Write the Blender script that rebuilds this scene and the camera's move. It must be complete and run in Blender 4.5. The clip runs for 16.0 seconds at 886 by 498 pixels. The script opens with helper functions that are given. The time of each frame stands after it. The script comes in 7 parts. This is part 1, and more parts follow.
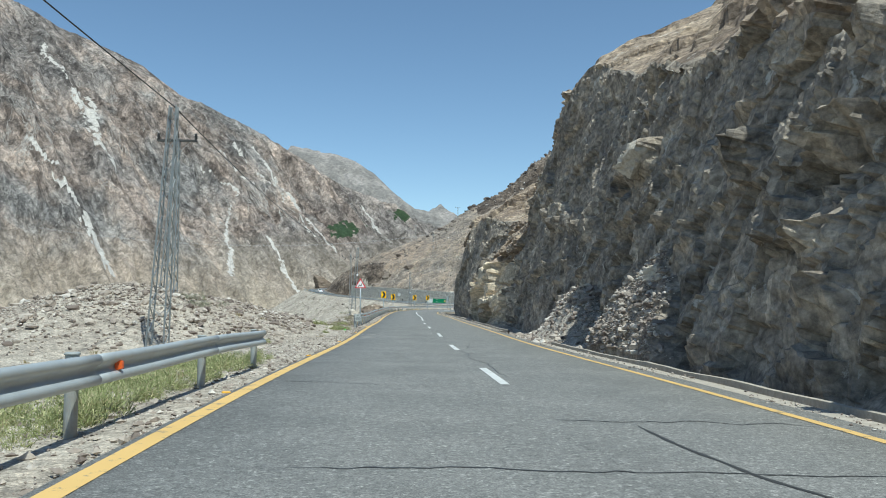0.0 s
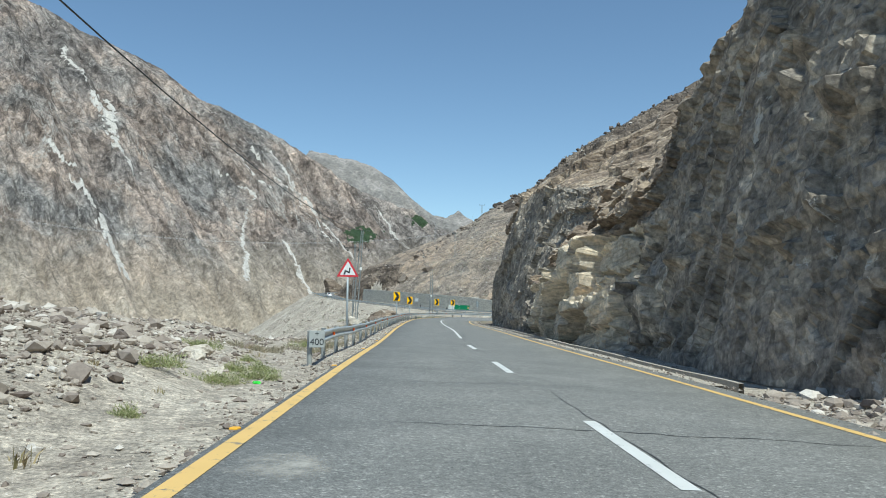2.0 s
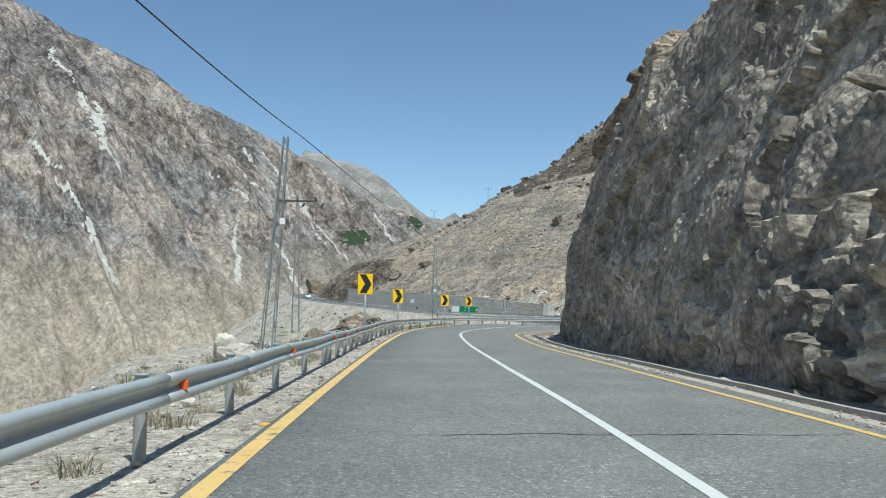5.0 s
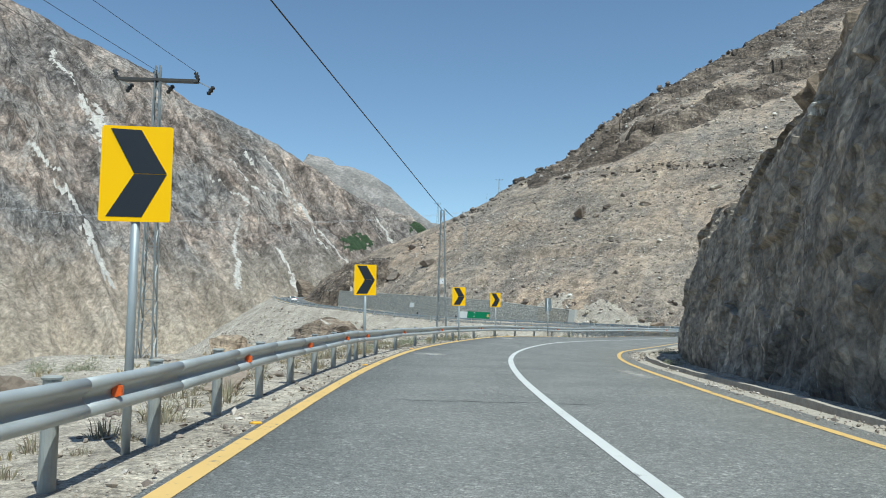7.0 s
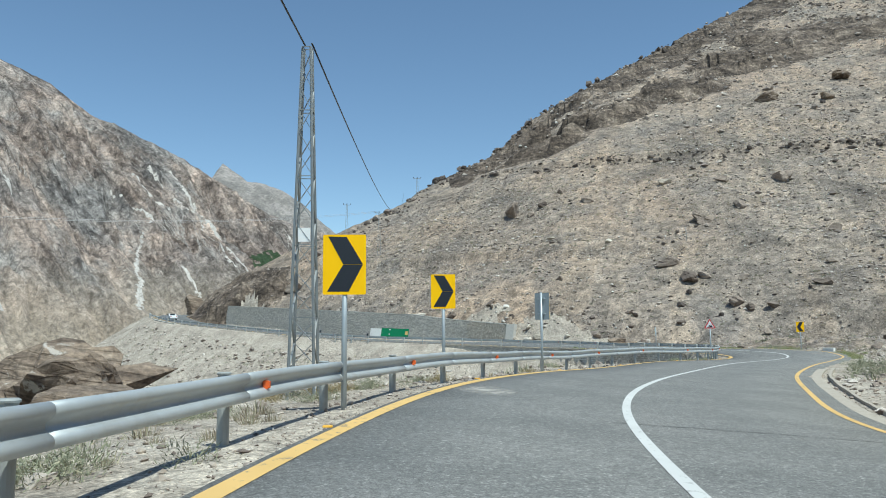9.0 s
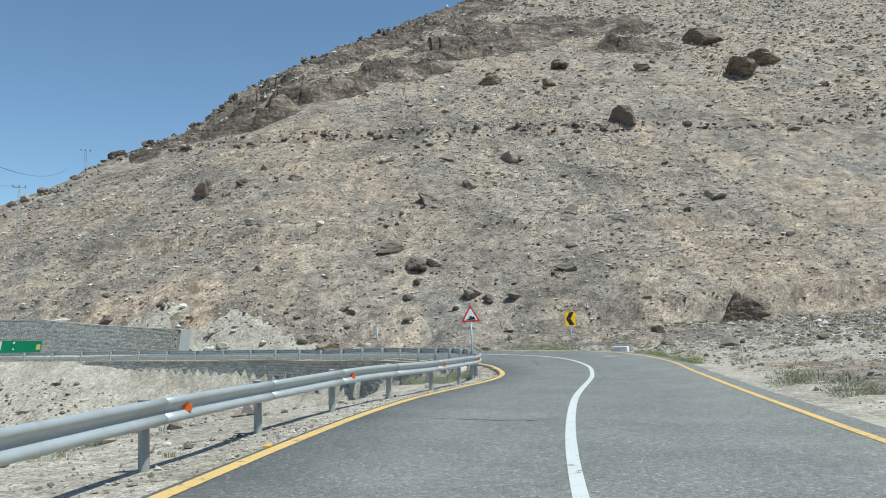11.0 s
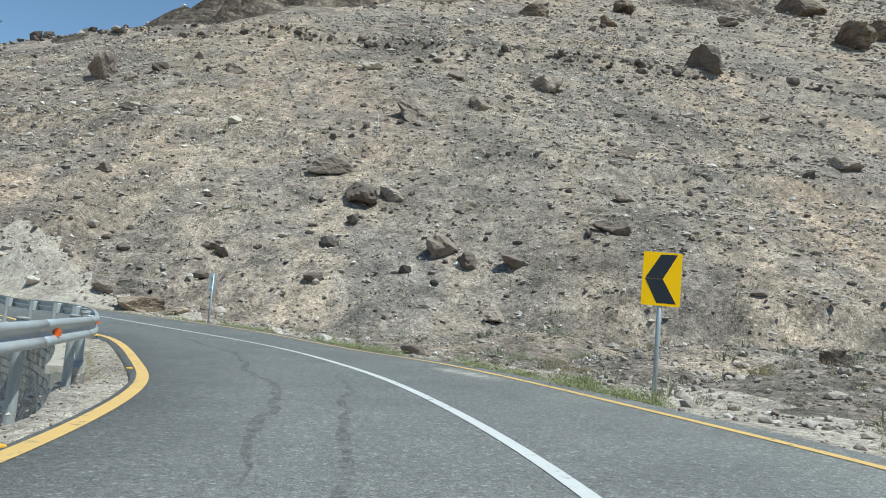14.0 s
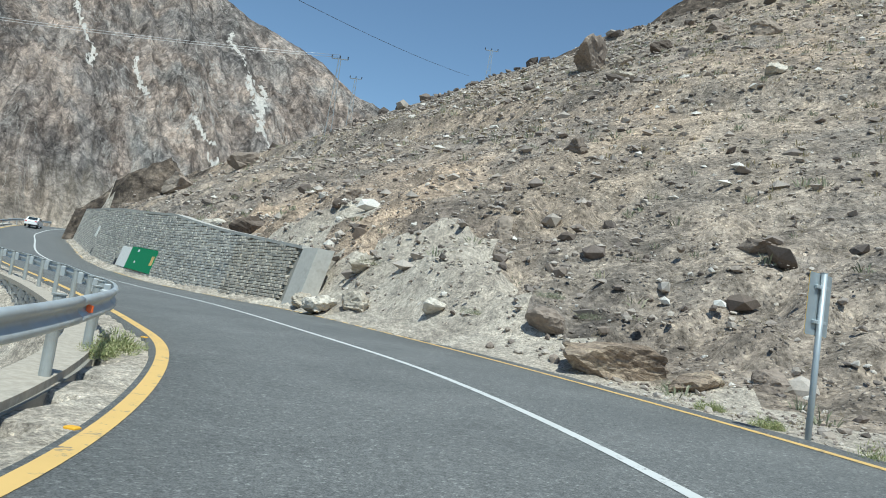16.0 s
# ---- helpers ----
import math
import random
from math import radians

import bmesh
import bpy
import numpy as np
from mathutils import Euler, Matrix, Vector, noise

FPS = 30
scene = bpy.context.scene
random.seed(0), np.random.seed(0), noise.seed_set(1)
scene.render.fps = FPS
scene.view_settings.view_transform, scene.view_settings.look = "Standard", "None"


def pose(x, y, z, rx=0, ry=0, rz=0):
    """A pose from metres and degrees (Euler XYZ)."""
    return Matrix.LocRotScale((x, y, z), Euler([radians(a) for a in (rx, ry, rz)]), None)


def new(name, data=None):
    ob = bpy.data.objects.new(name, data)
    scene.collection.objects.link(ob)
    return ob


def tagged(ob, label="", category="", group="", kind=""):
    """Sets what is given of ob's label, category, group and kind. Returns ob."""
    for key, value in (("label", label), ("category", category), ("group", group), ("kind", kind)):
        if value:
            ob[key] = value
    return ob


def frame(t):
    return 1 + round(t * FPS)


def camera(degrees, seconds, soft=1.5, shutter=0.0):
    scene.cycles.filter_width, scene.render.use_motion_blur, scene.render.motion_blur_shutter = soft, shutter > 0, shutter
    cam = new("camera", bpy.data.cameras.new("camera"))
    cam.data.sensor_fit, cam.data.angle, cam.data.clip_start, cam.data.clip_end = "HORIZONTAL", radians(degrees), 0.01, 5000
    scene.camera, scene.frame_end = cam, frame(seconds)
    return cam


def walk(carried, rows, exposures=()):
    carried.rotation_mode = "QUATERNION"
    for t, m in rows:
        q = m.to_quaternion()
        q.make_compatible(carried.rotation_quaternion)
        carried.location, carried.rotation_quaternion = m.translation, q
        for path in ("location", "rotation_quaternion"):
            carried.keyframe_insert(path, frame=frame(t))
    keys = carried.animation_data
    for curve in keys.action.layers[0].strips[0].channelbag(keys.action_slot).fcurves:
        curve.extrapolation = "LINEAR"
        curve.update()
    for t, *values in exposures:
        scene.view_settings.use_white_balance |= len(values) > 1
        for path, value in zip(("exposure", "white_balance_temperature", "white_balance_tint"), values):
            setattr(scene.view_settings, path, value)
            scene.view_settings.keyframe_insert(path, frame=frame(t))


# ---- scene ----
cam = camera(58.30, 16.0, 1.0)
PATH = [
    (0, pose(0.000, 0.000, 1.400, 93.977, 0.025, 0.000)),
    (0.5, pose(-0.428, 7.853, 1.367, 94.047, 0.136, 0.053)),
    (1, pose(-0.929, 15.731, 1.329, 94.304, -0.209, 0.279)),
    (1.5, pose(-1.465, 23.692, 1.295, 94.335, -0.431, 1.056)),
    (2, pose(-1.975, 31.781, 1.267, 94.493, -0.672, 1.194)),
    (2.5, pose(-2.594, 39.947, 1.250, 94.677, -0.373, 1.158)),
    (3, pose(-3.053, 47.953, 1.241, 94.676, -0.525, 1.102)),
    (3.5, pose(-3.355, 55.892, 1.250, 94.595, -0.375, 1.230)),
    (4, pose(-3.672, 63.674, 1.278, 94.618, 0.031, 1.430)),
    (4.2, pose(-3.841, 66.741, 1.297, 94.676, 0.010, 1.382)),
    (4.9, pose(-4.315, 77.378, 1.372, 94.695, -0.127, 0.975)),
    (5.6, pose(-4.686, 87.914, 1.368, 94.717, -0.304, 0.826)),
    (6.5, pose(-5.125, 101.357, 1.331, 94.953, -0.495, 1.148)),
    (7, pose(-5.425, 108.802, 1.345, 95.161, -0.526, 1.094)),
    (7.5, pose(-5.724, 116.238, 1.354, 95.341, -0.657, 0.908)),
    (8, pose(-5.883, 123.595, 1.377, 95.419, -0.562, 0.545)),
    (8.5, pose(-5.538, 130.977, 1.394, 95.973, -0.415, -0.687)),
    (9, pose(-4.933, 138.221, 1.424, 96.465, 0.389, -4.999)),
    (9.5, pose(-3.547, 145.420, 1.464, 96.396, 1.242, -10.357)),
    (10, pose(-1.546, 152.251, 1.515, 96.903, 2.147, -15.884)),
    (10.2, pose(-0.540, 154.871, 1.529, 97.001, 2.369, -17.771)),
    (10.9, pose(3.807, 163.607, 1.498, 96.405, 2.577, -24.030)),
    (11.6, pose(9.033, 171.904, 1.388, 96.091, 1.960, -27.412)),
    (12.3, pose(14.733, 179.971, 1.259, 96.337, 0.573, -28.601)),
    (12.5, pose(16.376, 182.270, 1.229, 96.336, 0.046, -29.273)),
    (13, pose(20.449, 188.028, 1.173, 96.376, -2.999, -30.038)),
    (13.5, pose(23.930, 194.049, 1.130, 96.327, -4.158, -28.917)),
    (14, pose(26.711, 200.153, 1.068, 95.799, -5.244, -23.599)),
    (14.5, pose(28.424, 206.548, 1.059, 95.800, -6.775, -16.403)),
    (15, pose(29.436, 213.368, 1.078, 94.656, -7.823, -5.852)),
    (15.5, pose(29.391, 219.990, 1.147, 93.436, -8.565, 4.621)),
    (16, pose(28.735, 226.921, 1.219, 95.403, -8.389, 11.649)),
]
walk(cam, PATH, [(0, 0.05, 6080, -3.5)])

# ---- world and sun ----
SUN_TO = Vector((0.25, -0.41, 0.877)).normalized()
world = bpy.data.worlds.new("sky")
scene.world = world
world.use_nodes = True
wn = world.node_tree
sky = wn.nodes.new("ShaderNodeTexSky")
sky.sky_type = "NISHITA"
sky.sun_disc = False
sky.sun_elevation = math.asin(SUN_TO.z)
sky.sun_rotation = math.atan2(SUN_TO.x, SUN_TO.y)
sky.altitude, sky.air_density, sky.dust_density, sky.ozone_density = 1500, 1.0, 0.2, 0.9
wn.nodes["Background"].inputs[1].default_value = 0.13
wn.links.new(sky.outputs[0], wn.nodes["Background"].inputs[0])
sun_data = bpy.data.lights.new("sun", "SUN")
sun_data.energy, sun_data.angle, sun_data.color = 4.6, radians(0.53), (1.0, 0.97, 0.93)
sun = new("sun", sun_data)
sun.rotation_mode = "QUATERNION"
sun.rotation_quaternion = SUN_TO.to_track_quat("Z", "Y")
scene.view_settings.exposure = 0.0


# ---- noise on arrays ----
def _hash(ix, iy, iz, seed):
    h = (ix * 374761393 + iy * 668265263 + iz * 2147483647 + seed * 144665) & 0xFFFFFFFF
    h = ((h ^ (h >> 13)) * 1274126177) & 0xFFFFFFFF
    h = ((h ^ (h >> 16)) * 2246822519) & 0xFFFFFFFF
    return ((h ^ (h >> 15)) & 0xFFFFFF) / float(0xFFFFFF)


def vnoise(p, seed=0):
    """Smooth noise between -1 and 1 at the rows of p."""
    p = np.asarray(p, float)
    i = np.floor(p).astype(np.int64)
    f = p - i
    f = f * f * (3 - 2 * f)
    out = 0
    for dx in (0, 1):
        for dy in (0, 1):
            for dz in (0, 1):
                w = (f[:, 0] if dx else 1 - f[:, 0]) * (f[:, 1] if dy else 1 - f[:, 1]) * (f[:, 2] if dz else 1 - f[:, 2])
                out = out + w * _hash(i[:, 0] + dx, i[:, 1] + dy, i[:, 2] + dz, seed)
    return out * 2 - 1


def fbm(p, octaves=4, gain=0.5, seed=0, ridged=False):
    p = np.asarray(p, float)
    out, amp, tot = 0, 1.0, 0
    for o in range(octaves):
        n = vnoise(p, seed + o * 17)
        out = out + amp * ((1 - np.abs(n)) * 2 - 1 if ridged else n)
        tot += amp
        amp *= gain
        p = p * 2.03 + 11.3
    return out / tot


def cells(p, seed=0):
    """Nearest and second distance to scattered feature points, and a number per cell."""
    p = np.asarray(p, float)
    base = np.floor(p).astype(np.int64)
    d1 = np.full(len(p), 9.0)
    d2 = np.full(len(p), 9.0)
    ident = np.zeros(len(p))
    for dx in (-1, 0, 1):
        for dy in (-1, 0, 1):
            for dz in (-1, 0, 1):
                c = base + (dx, dy, dz)
                q = np.stack([c[:, k] + _hash(c[:, 0], c[:, 1], c[:, 2], seed + 7 * k + 1) for k in range(3)], 1)
                d = np.linalg.norm(q - p, axis=1)
                near = d < d1
                d2 = np.where(near, d1, np.minimum(d2, d))
                ident = np.where(near, _hash(c[:, 0], c[:, 1], c[:, 2], seed + 99), ident)
                d1 = np.where(near, d, d1)
    return d1, d2, ident


def facets(p, seed=0):
    """Broken planes: every scattered block has a height and a tilt of its own."""
    p = np.asarray(p, float)
    base = np.floor(p).astype(np.int64)
    best = np.full(len(p), 9.0)
    out = np.zeros(len(p))
    for dx in (-1, 0, 1):
        for dy in (-1, 0, 1):
            for dz in (-1, 0, 1):
                c = base + (dx, dy, dz)
                q = np.stack([c[:, k] + _hash(c[:, 0], c[:, 1], c[:, 2], seed + 7 * k + 1) for k in range(3)], 1)
                r = p - q
                d = np.abs(r).max(1) * 0.6 + 0.4 * np.linalg.norm(r, axis=1)
                near = d < best
                v = _hash(c[:, 0], c[:, 1], c[:, 2], seed + 99) - 0.5
                for k in range(3):
                    v = v + r[:, k] * 1.1 * (_hash(c[:, 0], c[:, 1], c[:, 2], seed + 50 + k) - 0.5)
                out = np.where(near, v, out)
                best = np.where(near, d, best)
    return out


def smooth(a, b, x):
    t = np.clip((x - a) / (b - a), 0, 1)
    return t * t * (3 - 2 * t)


def p3(x, y, z=0.0):
    return np.stack([np.asarray(x, float), np.asarray(y, float), np.zeros_like(np.asarray(x, float)) + z], -1)


# ---- materials ----
def material(name, rough=0.9, metal=0.0, spec=0.3):
    m = bpy.data.materials.new(name)
    m.use_nodes = True
    n = m.node_tree
    b = n.nodes["Principled BSDF"]
    b.inputs["Roughness"].default_value = rough
    b.inputs["Metallic"].default_value = metal
    b.inputs["Specular IOR Level"].default_value = spec
    return m, n, b


def ramp(n, fac, stops):
    r = n.nodes.new("ShaderNodeValToRGB")
    while len(r.color_ramp.elements) < len(stops):
        r.color_ramp.elements.new(0.5)
    for e, (pos, col) in zip(r.color_ramp.elements, stops):
        e.position = pos
        e.color = (*col, 1) if len(col) == 3 else col
    n.links.new(fac, r.inputs[0])
    return r.outputs[0]


def noise_node(n, scale, detail=5, rough=0.6, vec=None, distort=0.0):
    t = n.nodes.new("ShaderNodeTexNoise")
    t.inputs["Scale"].default_value = scale
    t.inputs["Detail"].default_value = detail
    t.inputs["Roughness"].default_value = rough
    t.inputs["Distortion"].default_value = distort
    if vec is not None:
        n.links.new(vec, t.inputs["Vector"])
    return t.outputs[0]


def where(n, scale=(1, 1, 1), rot=(0, 0, 0)):
    g = n.nodes.new("ShaderNodeNewGeometry")
    m = n.nodes.new("ShaderNodeMapping")
    m.inputs["Scale"].default_value = scale
    m.inputs["Rotation"].default_value = [radians(a) for a in rot]
    n.links.new(g.outputs["Position"], m.inputs["Vector"])
    return m.outputs[0]


def voronoi(n, scale, vec, feature="F1", out="Distance"):
    t = n.nodes.new("ShaderNodeTexVoronoi")
    t.feature = feature
    t.inputs["Scale"].default_value = scale
    n.links.new(vec, t.inputs["Vector"])
    return t.outputs[out]


def mix(n, fac, a, b, mode="MIX"):
    m = n.nodes.new("ShaderNodeMix")
    m.data_type = "RGBA"
    m.blend_type = mode
    for sock, val in ((m.inputs[0], fac), (m.inputs[6], a), (m.inputs[7], b)):
        if hasattr(val, "links"):
            n.links.new(val, sock)
        elif isinstance(val, (int, float)):
            sock.default_value = val
        else:
            sock.default_value = (*val, 1)
    return m.outputs[2]


def maths(n, op, a, b=0.0):
    m = n.nodes.new("ShaderNodeMath")
    m.operation = op
    for sock, val in ((m.inputs[0], a), (m.inputs[1], b)):
        if hasattr(val, "links"):
            n.links.new(val, sock)
        else:
            sock.default_value = val
    return m.outputs[0]


def bump(n, b, height, dist=0.02, strength=0.6):
    k = n.nodes.new("ShaderNodeBump")
    k.inputs["Distance"].default_value = dist
    k.inputs["Strength"].default_value = strength
    n.links.new(height, k.inputs["Height"])
    n.links.new(k.outputs[0], b.inputs["Normal"])


def bedded(n, streak, rot):
    """Position turned into the rock's bedding, then stretched along it."""
    g = n.nodes.new("ShaderNodeNewGeometry")
    k = n.nodes.new("ShaderNodeMapping")
    k.vector_type = "TEXTURE"
    k.inputs["Rotation"].default_value = [radians(a) for a in rot]
    k.inputs["Scale"].default_value = [1 / a for a in streak]
    n.links.new(g.outputs["Position"], k.inputs["Vector"])
    return k.outputs[0]


def rock_material(name, stops, scale=0.5, bump_dist=0.08, streak=(1, 1, 1), rot=(0, 0, 0), dark=0.55, speckle=0.0, cracks=0.6, veins=0.0, beds=0.0, grit=0.0, chutes=0.0):
    """Broken rock: broad tones, strata, fine grain and cracks."""
    m, n, b = material(name, 0.92, 0, 0.2)
    v = bedded(n, streak, rot)
    broad = noise_node(n, scale, 8, 0.68, v, 0.6)
    col = ramp(n, broad, stops)
    fine = noise_node(n, scale * 9, 6, 0.7, where(n))
    col = mix(n, 0.75, col, ramp(n, fine, [(0.36, (dark, dark, dark)), (0.64, (1.35, 1.32, 1.28))]), "MULTIPLY")
    crack = voronoi(n, scale * 2.2, v, "DISTANCE_TO_EDGE")
    col = mix(n, cracks, col, ramp(n, crack, [(0.0, (0.5, 0.48, 0.46)), (0.07, (1, 1, 1))]), "MULTIPLY")
    if speckle:
        sp = voronoi(n, speckle, where(n), "F1", "Color")
        g = n.nodes.new("ShaderNodeSeparateColor")
        n.links.new(sp, g.inputs[0])
        col = mix(n, 0.7, col, ramp(n, g.outputs[0], [(0.0, (0.55, 0.53, 0.5)), (0.3, (0.9, 0.9, 0.9)), (0.85, (1.08, 1.08, 1.08)), (0.95, (1.5, 1.48, 1.42))]), "MULTIPLY")
    if beds:
        layer = noise_node(n, 1.0, 7, 0.7, bedded(n, (0.16, 0.16, 3.2), rot), 0.4)
        col = mix(n, beds, col, ramp(n, layer, [(0.36, (0.5, 0.47, 0.44)), (0.46, (1.0, 0.98, 0.95)), (0.6, (1.35, 1.3, 1.2))]), "MULTIPLY")
        fine = maths(n, "ADD", fine, maths(n, "MULTIPLY", layer, 1.2 * beds))
    if grit:
        pebble = noise_node(n, grit, 6, 0.8, where(n))
        col = mix(n, 0.9, col, ramp(n, pebble, [(0.36, (0.45, 0.44, 0.43)), (0.5, (1, 1, 1)), (0.64, (1.55, 1.53, 1.5))]), "MULTIPLY")
        fine = maths(n, "ADD", fine, maths(n, "MULTIPLY", pebble, 0.5))
    if chutes:
        # runnels of pale dust down the fall line, and broad grey and tan fields of stone
        run = noise_node(n, 1.0, 5, 0.6, bedded(n, (0.22, 0.018, 0.018), (0, 0, -21.8)), 0.3)
        col = mix(n, chutes, col, ramp(n, run, [(0.40, (0.80, 0.81, 0.83)), (0.52, (1, 1, 1)), (0.62, (1.26, 1.2, 1.12))]), "MULTIPLY")
        field = noise_node(n, 0.03, 5, 0.6, where(n), 0.4)
        col = mix(n, chutes, col, ramp(n, field, [(0.40, (0.88, 0.91, 0.94)), (0.5, (1, 0.99, 0.98)), (0.60, (1.10, 1.02, 0.95))]), "MULTIPLY")
    if chutes:
        # pebbles of two sizes lying in the soil
        for size, part in ((4.2, 0.9), (9.5, 0.8)):
            away = voronoi(n, size, where(n))
            tone = n.nodes.new("ShaderNodeSeparateColor")
            n.links.new(voronoi(n, size, where(n), "F1", "Color"), tone.inputs[0])
            body = maths(n, "MULTIPLY", ramp(n, away, [(0.26, (part, part, part)), (0.36, (0, 0, 0))]), ramp(n, tone.outputs[1], [(0.35, (0, 0, 0)), (0.4, (1, 1, 1))]))
            col = mix(n, body, col, mix(n, 1.0, col, ramp(n, tone.outputs[0], [(0.0, (0.5, 0.48, 0.47)), (0.5, (1.0, 1.0, 1.0)), (0.8, (1.35, 1.36, 1.36)), (1.0, (1.9, 1.9, 1.88))]), "MULTIPLY"))
            fine = maths(n, "ADD", fine, maths(n, "MULTIPLY", body, 2.0 / size))
    if veins:
        vein = noise_node(n, 0.55, 7, 0.72, where(n), 1.2)
        col = mix(n, ramp(n, vein, [(0.615, (0, 0, 0)), (0.655, (veins, veins, veins))]), col, (0.62, 0.58, 0.52))
    n.links.new(col, b.inputs["Base Color"])
    h = maths(n, "ADD", maths(n, "MULTIPLY", fine, 0.7), maths(n, "MULTIPLY", ramp(n, crack, [(0, (0, 0, 0)), (0.1, (1, 1, 1))]), 0.5 * cracks))
    bump(n, b, h, bump_dist, 0.8)
    return m


M_CLIFF = rock_material("cliff_rock", [(0.30, (0.14, 0.124, 0.11)), (0.44, (0.27, 0.239, 0.207)), (0.55, (0.37, 0.32, 0.268)), (0.68, (0.56, 0.488, 0.403))], 0.45, 0.1, (0.85, 0.85, 1.25), (-14, 0, 8), 0.38, 2.6, 0.5, 0.7, 0.3, 0.0)
M_SLAB = rock_material("pale_rock", [(0.30, (0.33, 0.28, 0.22)), (0.45, (0.47, 0.42, 0.35)), (0.56, (0.60, 0.51, 0.40)), (0.68, (0.72, 0.64, 0.53))], 0.4, 0.08, (0.5, 0.4, 2.0), (-14, 0, 0), 0.6, 0.0, 0.45, 0.6, 0.7)
M_OUTCROP = rock_material("brown_outcrop", [(0.30, (0.14, 0.115, 0.098)), (0.45, (0.26, 0.207, 0.168)), (0.56, (0.37, 0.30, 0.236)), (0.68, (0.48, 0.40, 0.325))], 0.35, 0.16, (0.6, 0.5, 1.8), (-14, 0, 8), 0.45, 5.0, 0.4, 0.4, 0.6)
M_HILL = rock_material("hill_soil", [(0.32, (0.182, 0.155, 0.134)), (0.43, (0.284, 0.24, 0.2)), (0.52, (0.377, 0.313, 0.254)), (0.60, (0.265, 0.233, 0.205)), (0.70, (0.377, 0.322, 0.266))], 0.06, 0.27, (1, 1, 1), (0, 0, 0), 0.38, 10.0, 0.0, 0.0, 0.0, 3.0, 0.6)
M_CRAG = rock_material("crag_rock", [(0.36, (0.045, 0.037, 0.032)), (0.46, (0.105, 0.085, 0.071)), (0.55, (0.18, 0.147, 0.122)), (0.66, (0.30, 0.252, 0.21))], 0.12, 0.4, (0.8, 0.8, 1.6), (-12, 0, 0), 0.4, 1.8, 0.3, 0.0, 0.3, 1.2)
M_GROUND = rock_material("stony_ground", [(0.32, (0.285, 0.25, 0.212)), (0.5, (0.40, 0.357, 0.303)), (0.68, (0.49, 0.445, 0.383))], 0.35, 0.04, (1, 1, 1), (0, 0, 0), 0.55, 44.0, 0.0, 0.0, 0.0, 12.0)


def mat_mountain():
    """Bare mountainside: tones running down the fall line, paler gravel low down."""
    m, n, b = material("mountain_rock", 0.95, 0, 0.1)

    def slant(sx, sy, sz):
        g = n.nodes.new("ShaderNodeNewGeometry")
        k = n.nodes.new("ShaderNodeMapping")
        k.vector_type = "TEXTURE"
        k.inputs["Rotation"].default_value = (0, 0, radians(42.5))
        k.inputs["Scale"].default_value = (sx, sy, sz)
        n.links.new(g.outputs["Position"], k.inputs["Vector"])
        return k.outputs[0]

    streak = noise_node(n, 1.0, 13, 0.72, slant(110, 250, 250), 0.25)
    broad = noise_node(n, 1.0, 6, 0.6, slant(420, 700, 500), 0.3)
    grit = noise_node(n, 1.0, 9, 0.8, slant(22, 30, 30), 0.1)
    col = ramp(n, broad, [(0.40, (0.175, 0.163, 0.156)), (0.48, (0.25, 0.222, 0.205)), (0.55, (0.315, 0.258, 0.222)), (0.64, (0.235, 0.222, 0.212))])
    col = mix(n, 0.9, col, ramp(n, streak, [(0.36, (0.55, 0.54, 0.54)), (0.47, (0.92, 0.92, 0.92)), (0.56, (1.1, 1.09, 1.07)), (0.68, (1.5, 1.46, 1.4))]), "MULTIPLY")
    col = mix(n, 0.8, col, ramp(n, grit, [(0.38, (0.45, 0.45, 0.45)), (0.5, (1.0, 1.0, 1.0)), (0.62, (1.55, 1.53, 1.5))]), "MULTIPLY")
    # gullies at three widths, their shade put into the colour as dark lines
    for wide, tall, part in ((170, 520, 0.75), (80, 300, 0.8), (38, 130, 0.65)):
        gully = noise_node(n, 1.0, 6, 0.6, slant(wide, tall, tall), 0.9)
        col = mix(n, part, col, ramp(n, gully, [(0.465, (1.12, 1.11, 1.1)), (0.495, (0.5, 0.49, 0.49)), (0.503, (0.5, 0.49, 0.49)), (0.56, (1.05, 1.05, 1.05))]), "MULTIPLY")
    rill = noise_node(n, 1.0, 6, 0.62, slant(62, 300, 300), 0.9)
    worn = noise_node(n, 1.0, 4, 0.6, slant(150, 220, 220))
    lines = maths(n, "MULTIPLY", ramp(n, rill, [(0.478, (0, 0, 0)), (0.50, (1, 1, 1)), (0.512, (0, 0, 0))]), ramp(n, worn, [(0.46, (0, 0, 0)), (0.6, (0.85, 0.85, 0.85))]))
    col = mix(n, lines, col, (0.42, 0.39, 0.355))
    g = n.nodes.new("ShaderNodeNewGeometry")
    xyz = n.nodes.new("ShaderNodeSeparateXYZ")
    n.links.new(g.outputs["Position"], xyz.inputs[0])
    low = maths(n, "ADD", xyz.outputs["Z"], maths(n, "MULTIPLY", broad, 260))
    low = maths(n, "DIVIDE", maths(n, "ADD", low, 60), 560)
    col = mix(n, ramp(n, low, [(0.25, (0.9, 0.9, 0.9)), (0.75, (0, 0, 0))]), col, mix(n, 0.7, (0.44, 0.375, 0.30), ramp(n, mix(n, 0.55, streak, grit), [(0.36, (0.5, 0.48, 0.46)), (0.64, (1.5, 1.47, 1.42))]), "MULTIPLY"))
    chunk = noise_node(n, 0.11, 7, 0.78, where(n))
    col = mix(n, 0.85, col, ramp(n, chunk, [(0.36, (0.5, 0.49, 0.49)), (0.5, (1, 1, 1)), (0.64, (1.5, 1.48, 1.45))]), "MULTIPLY")
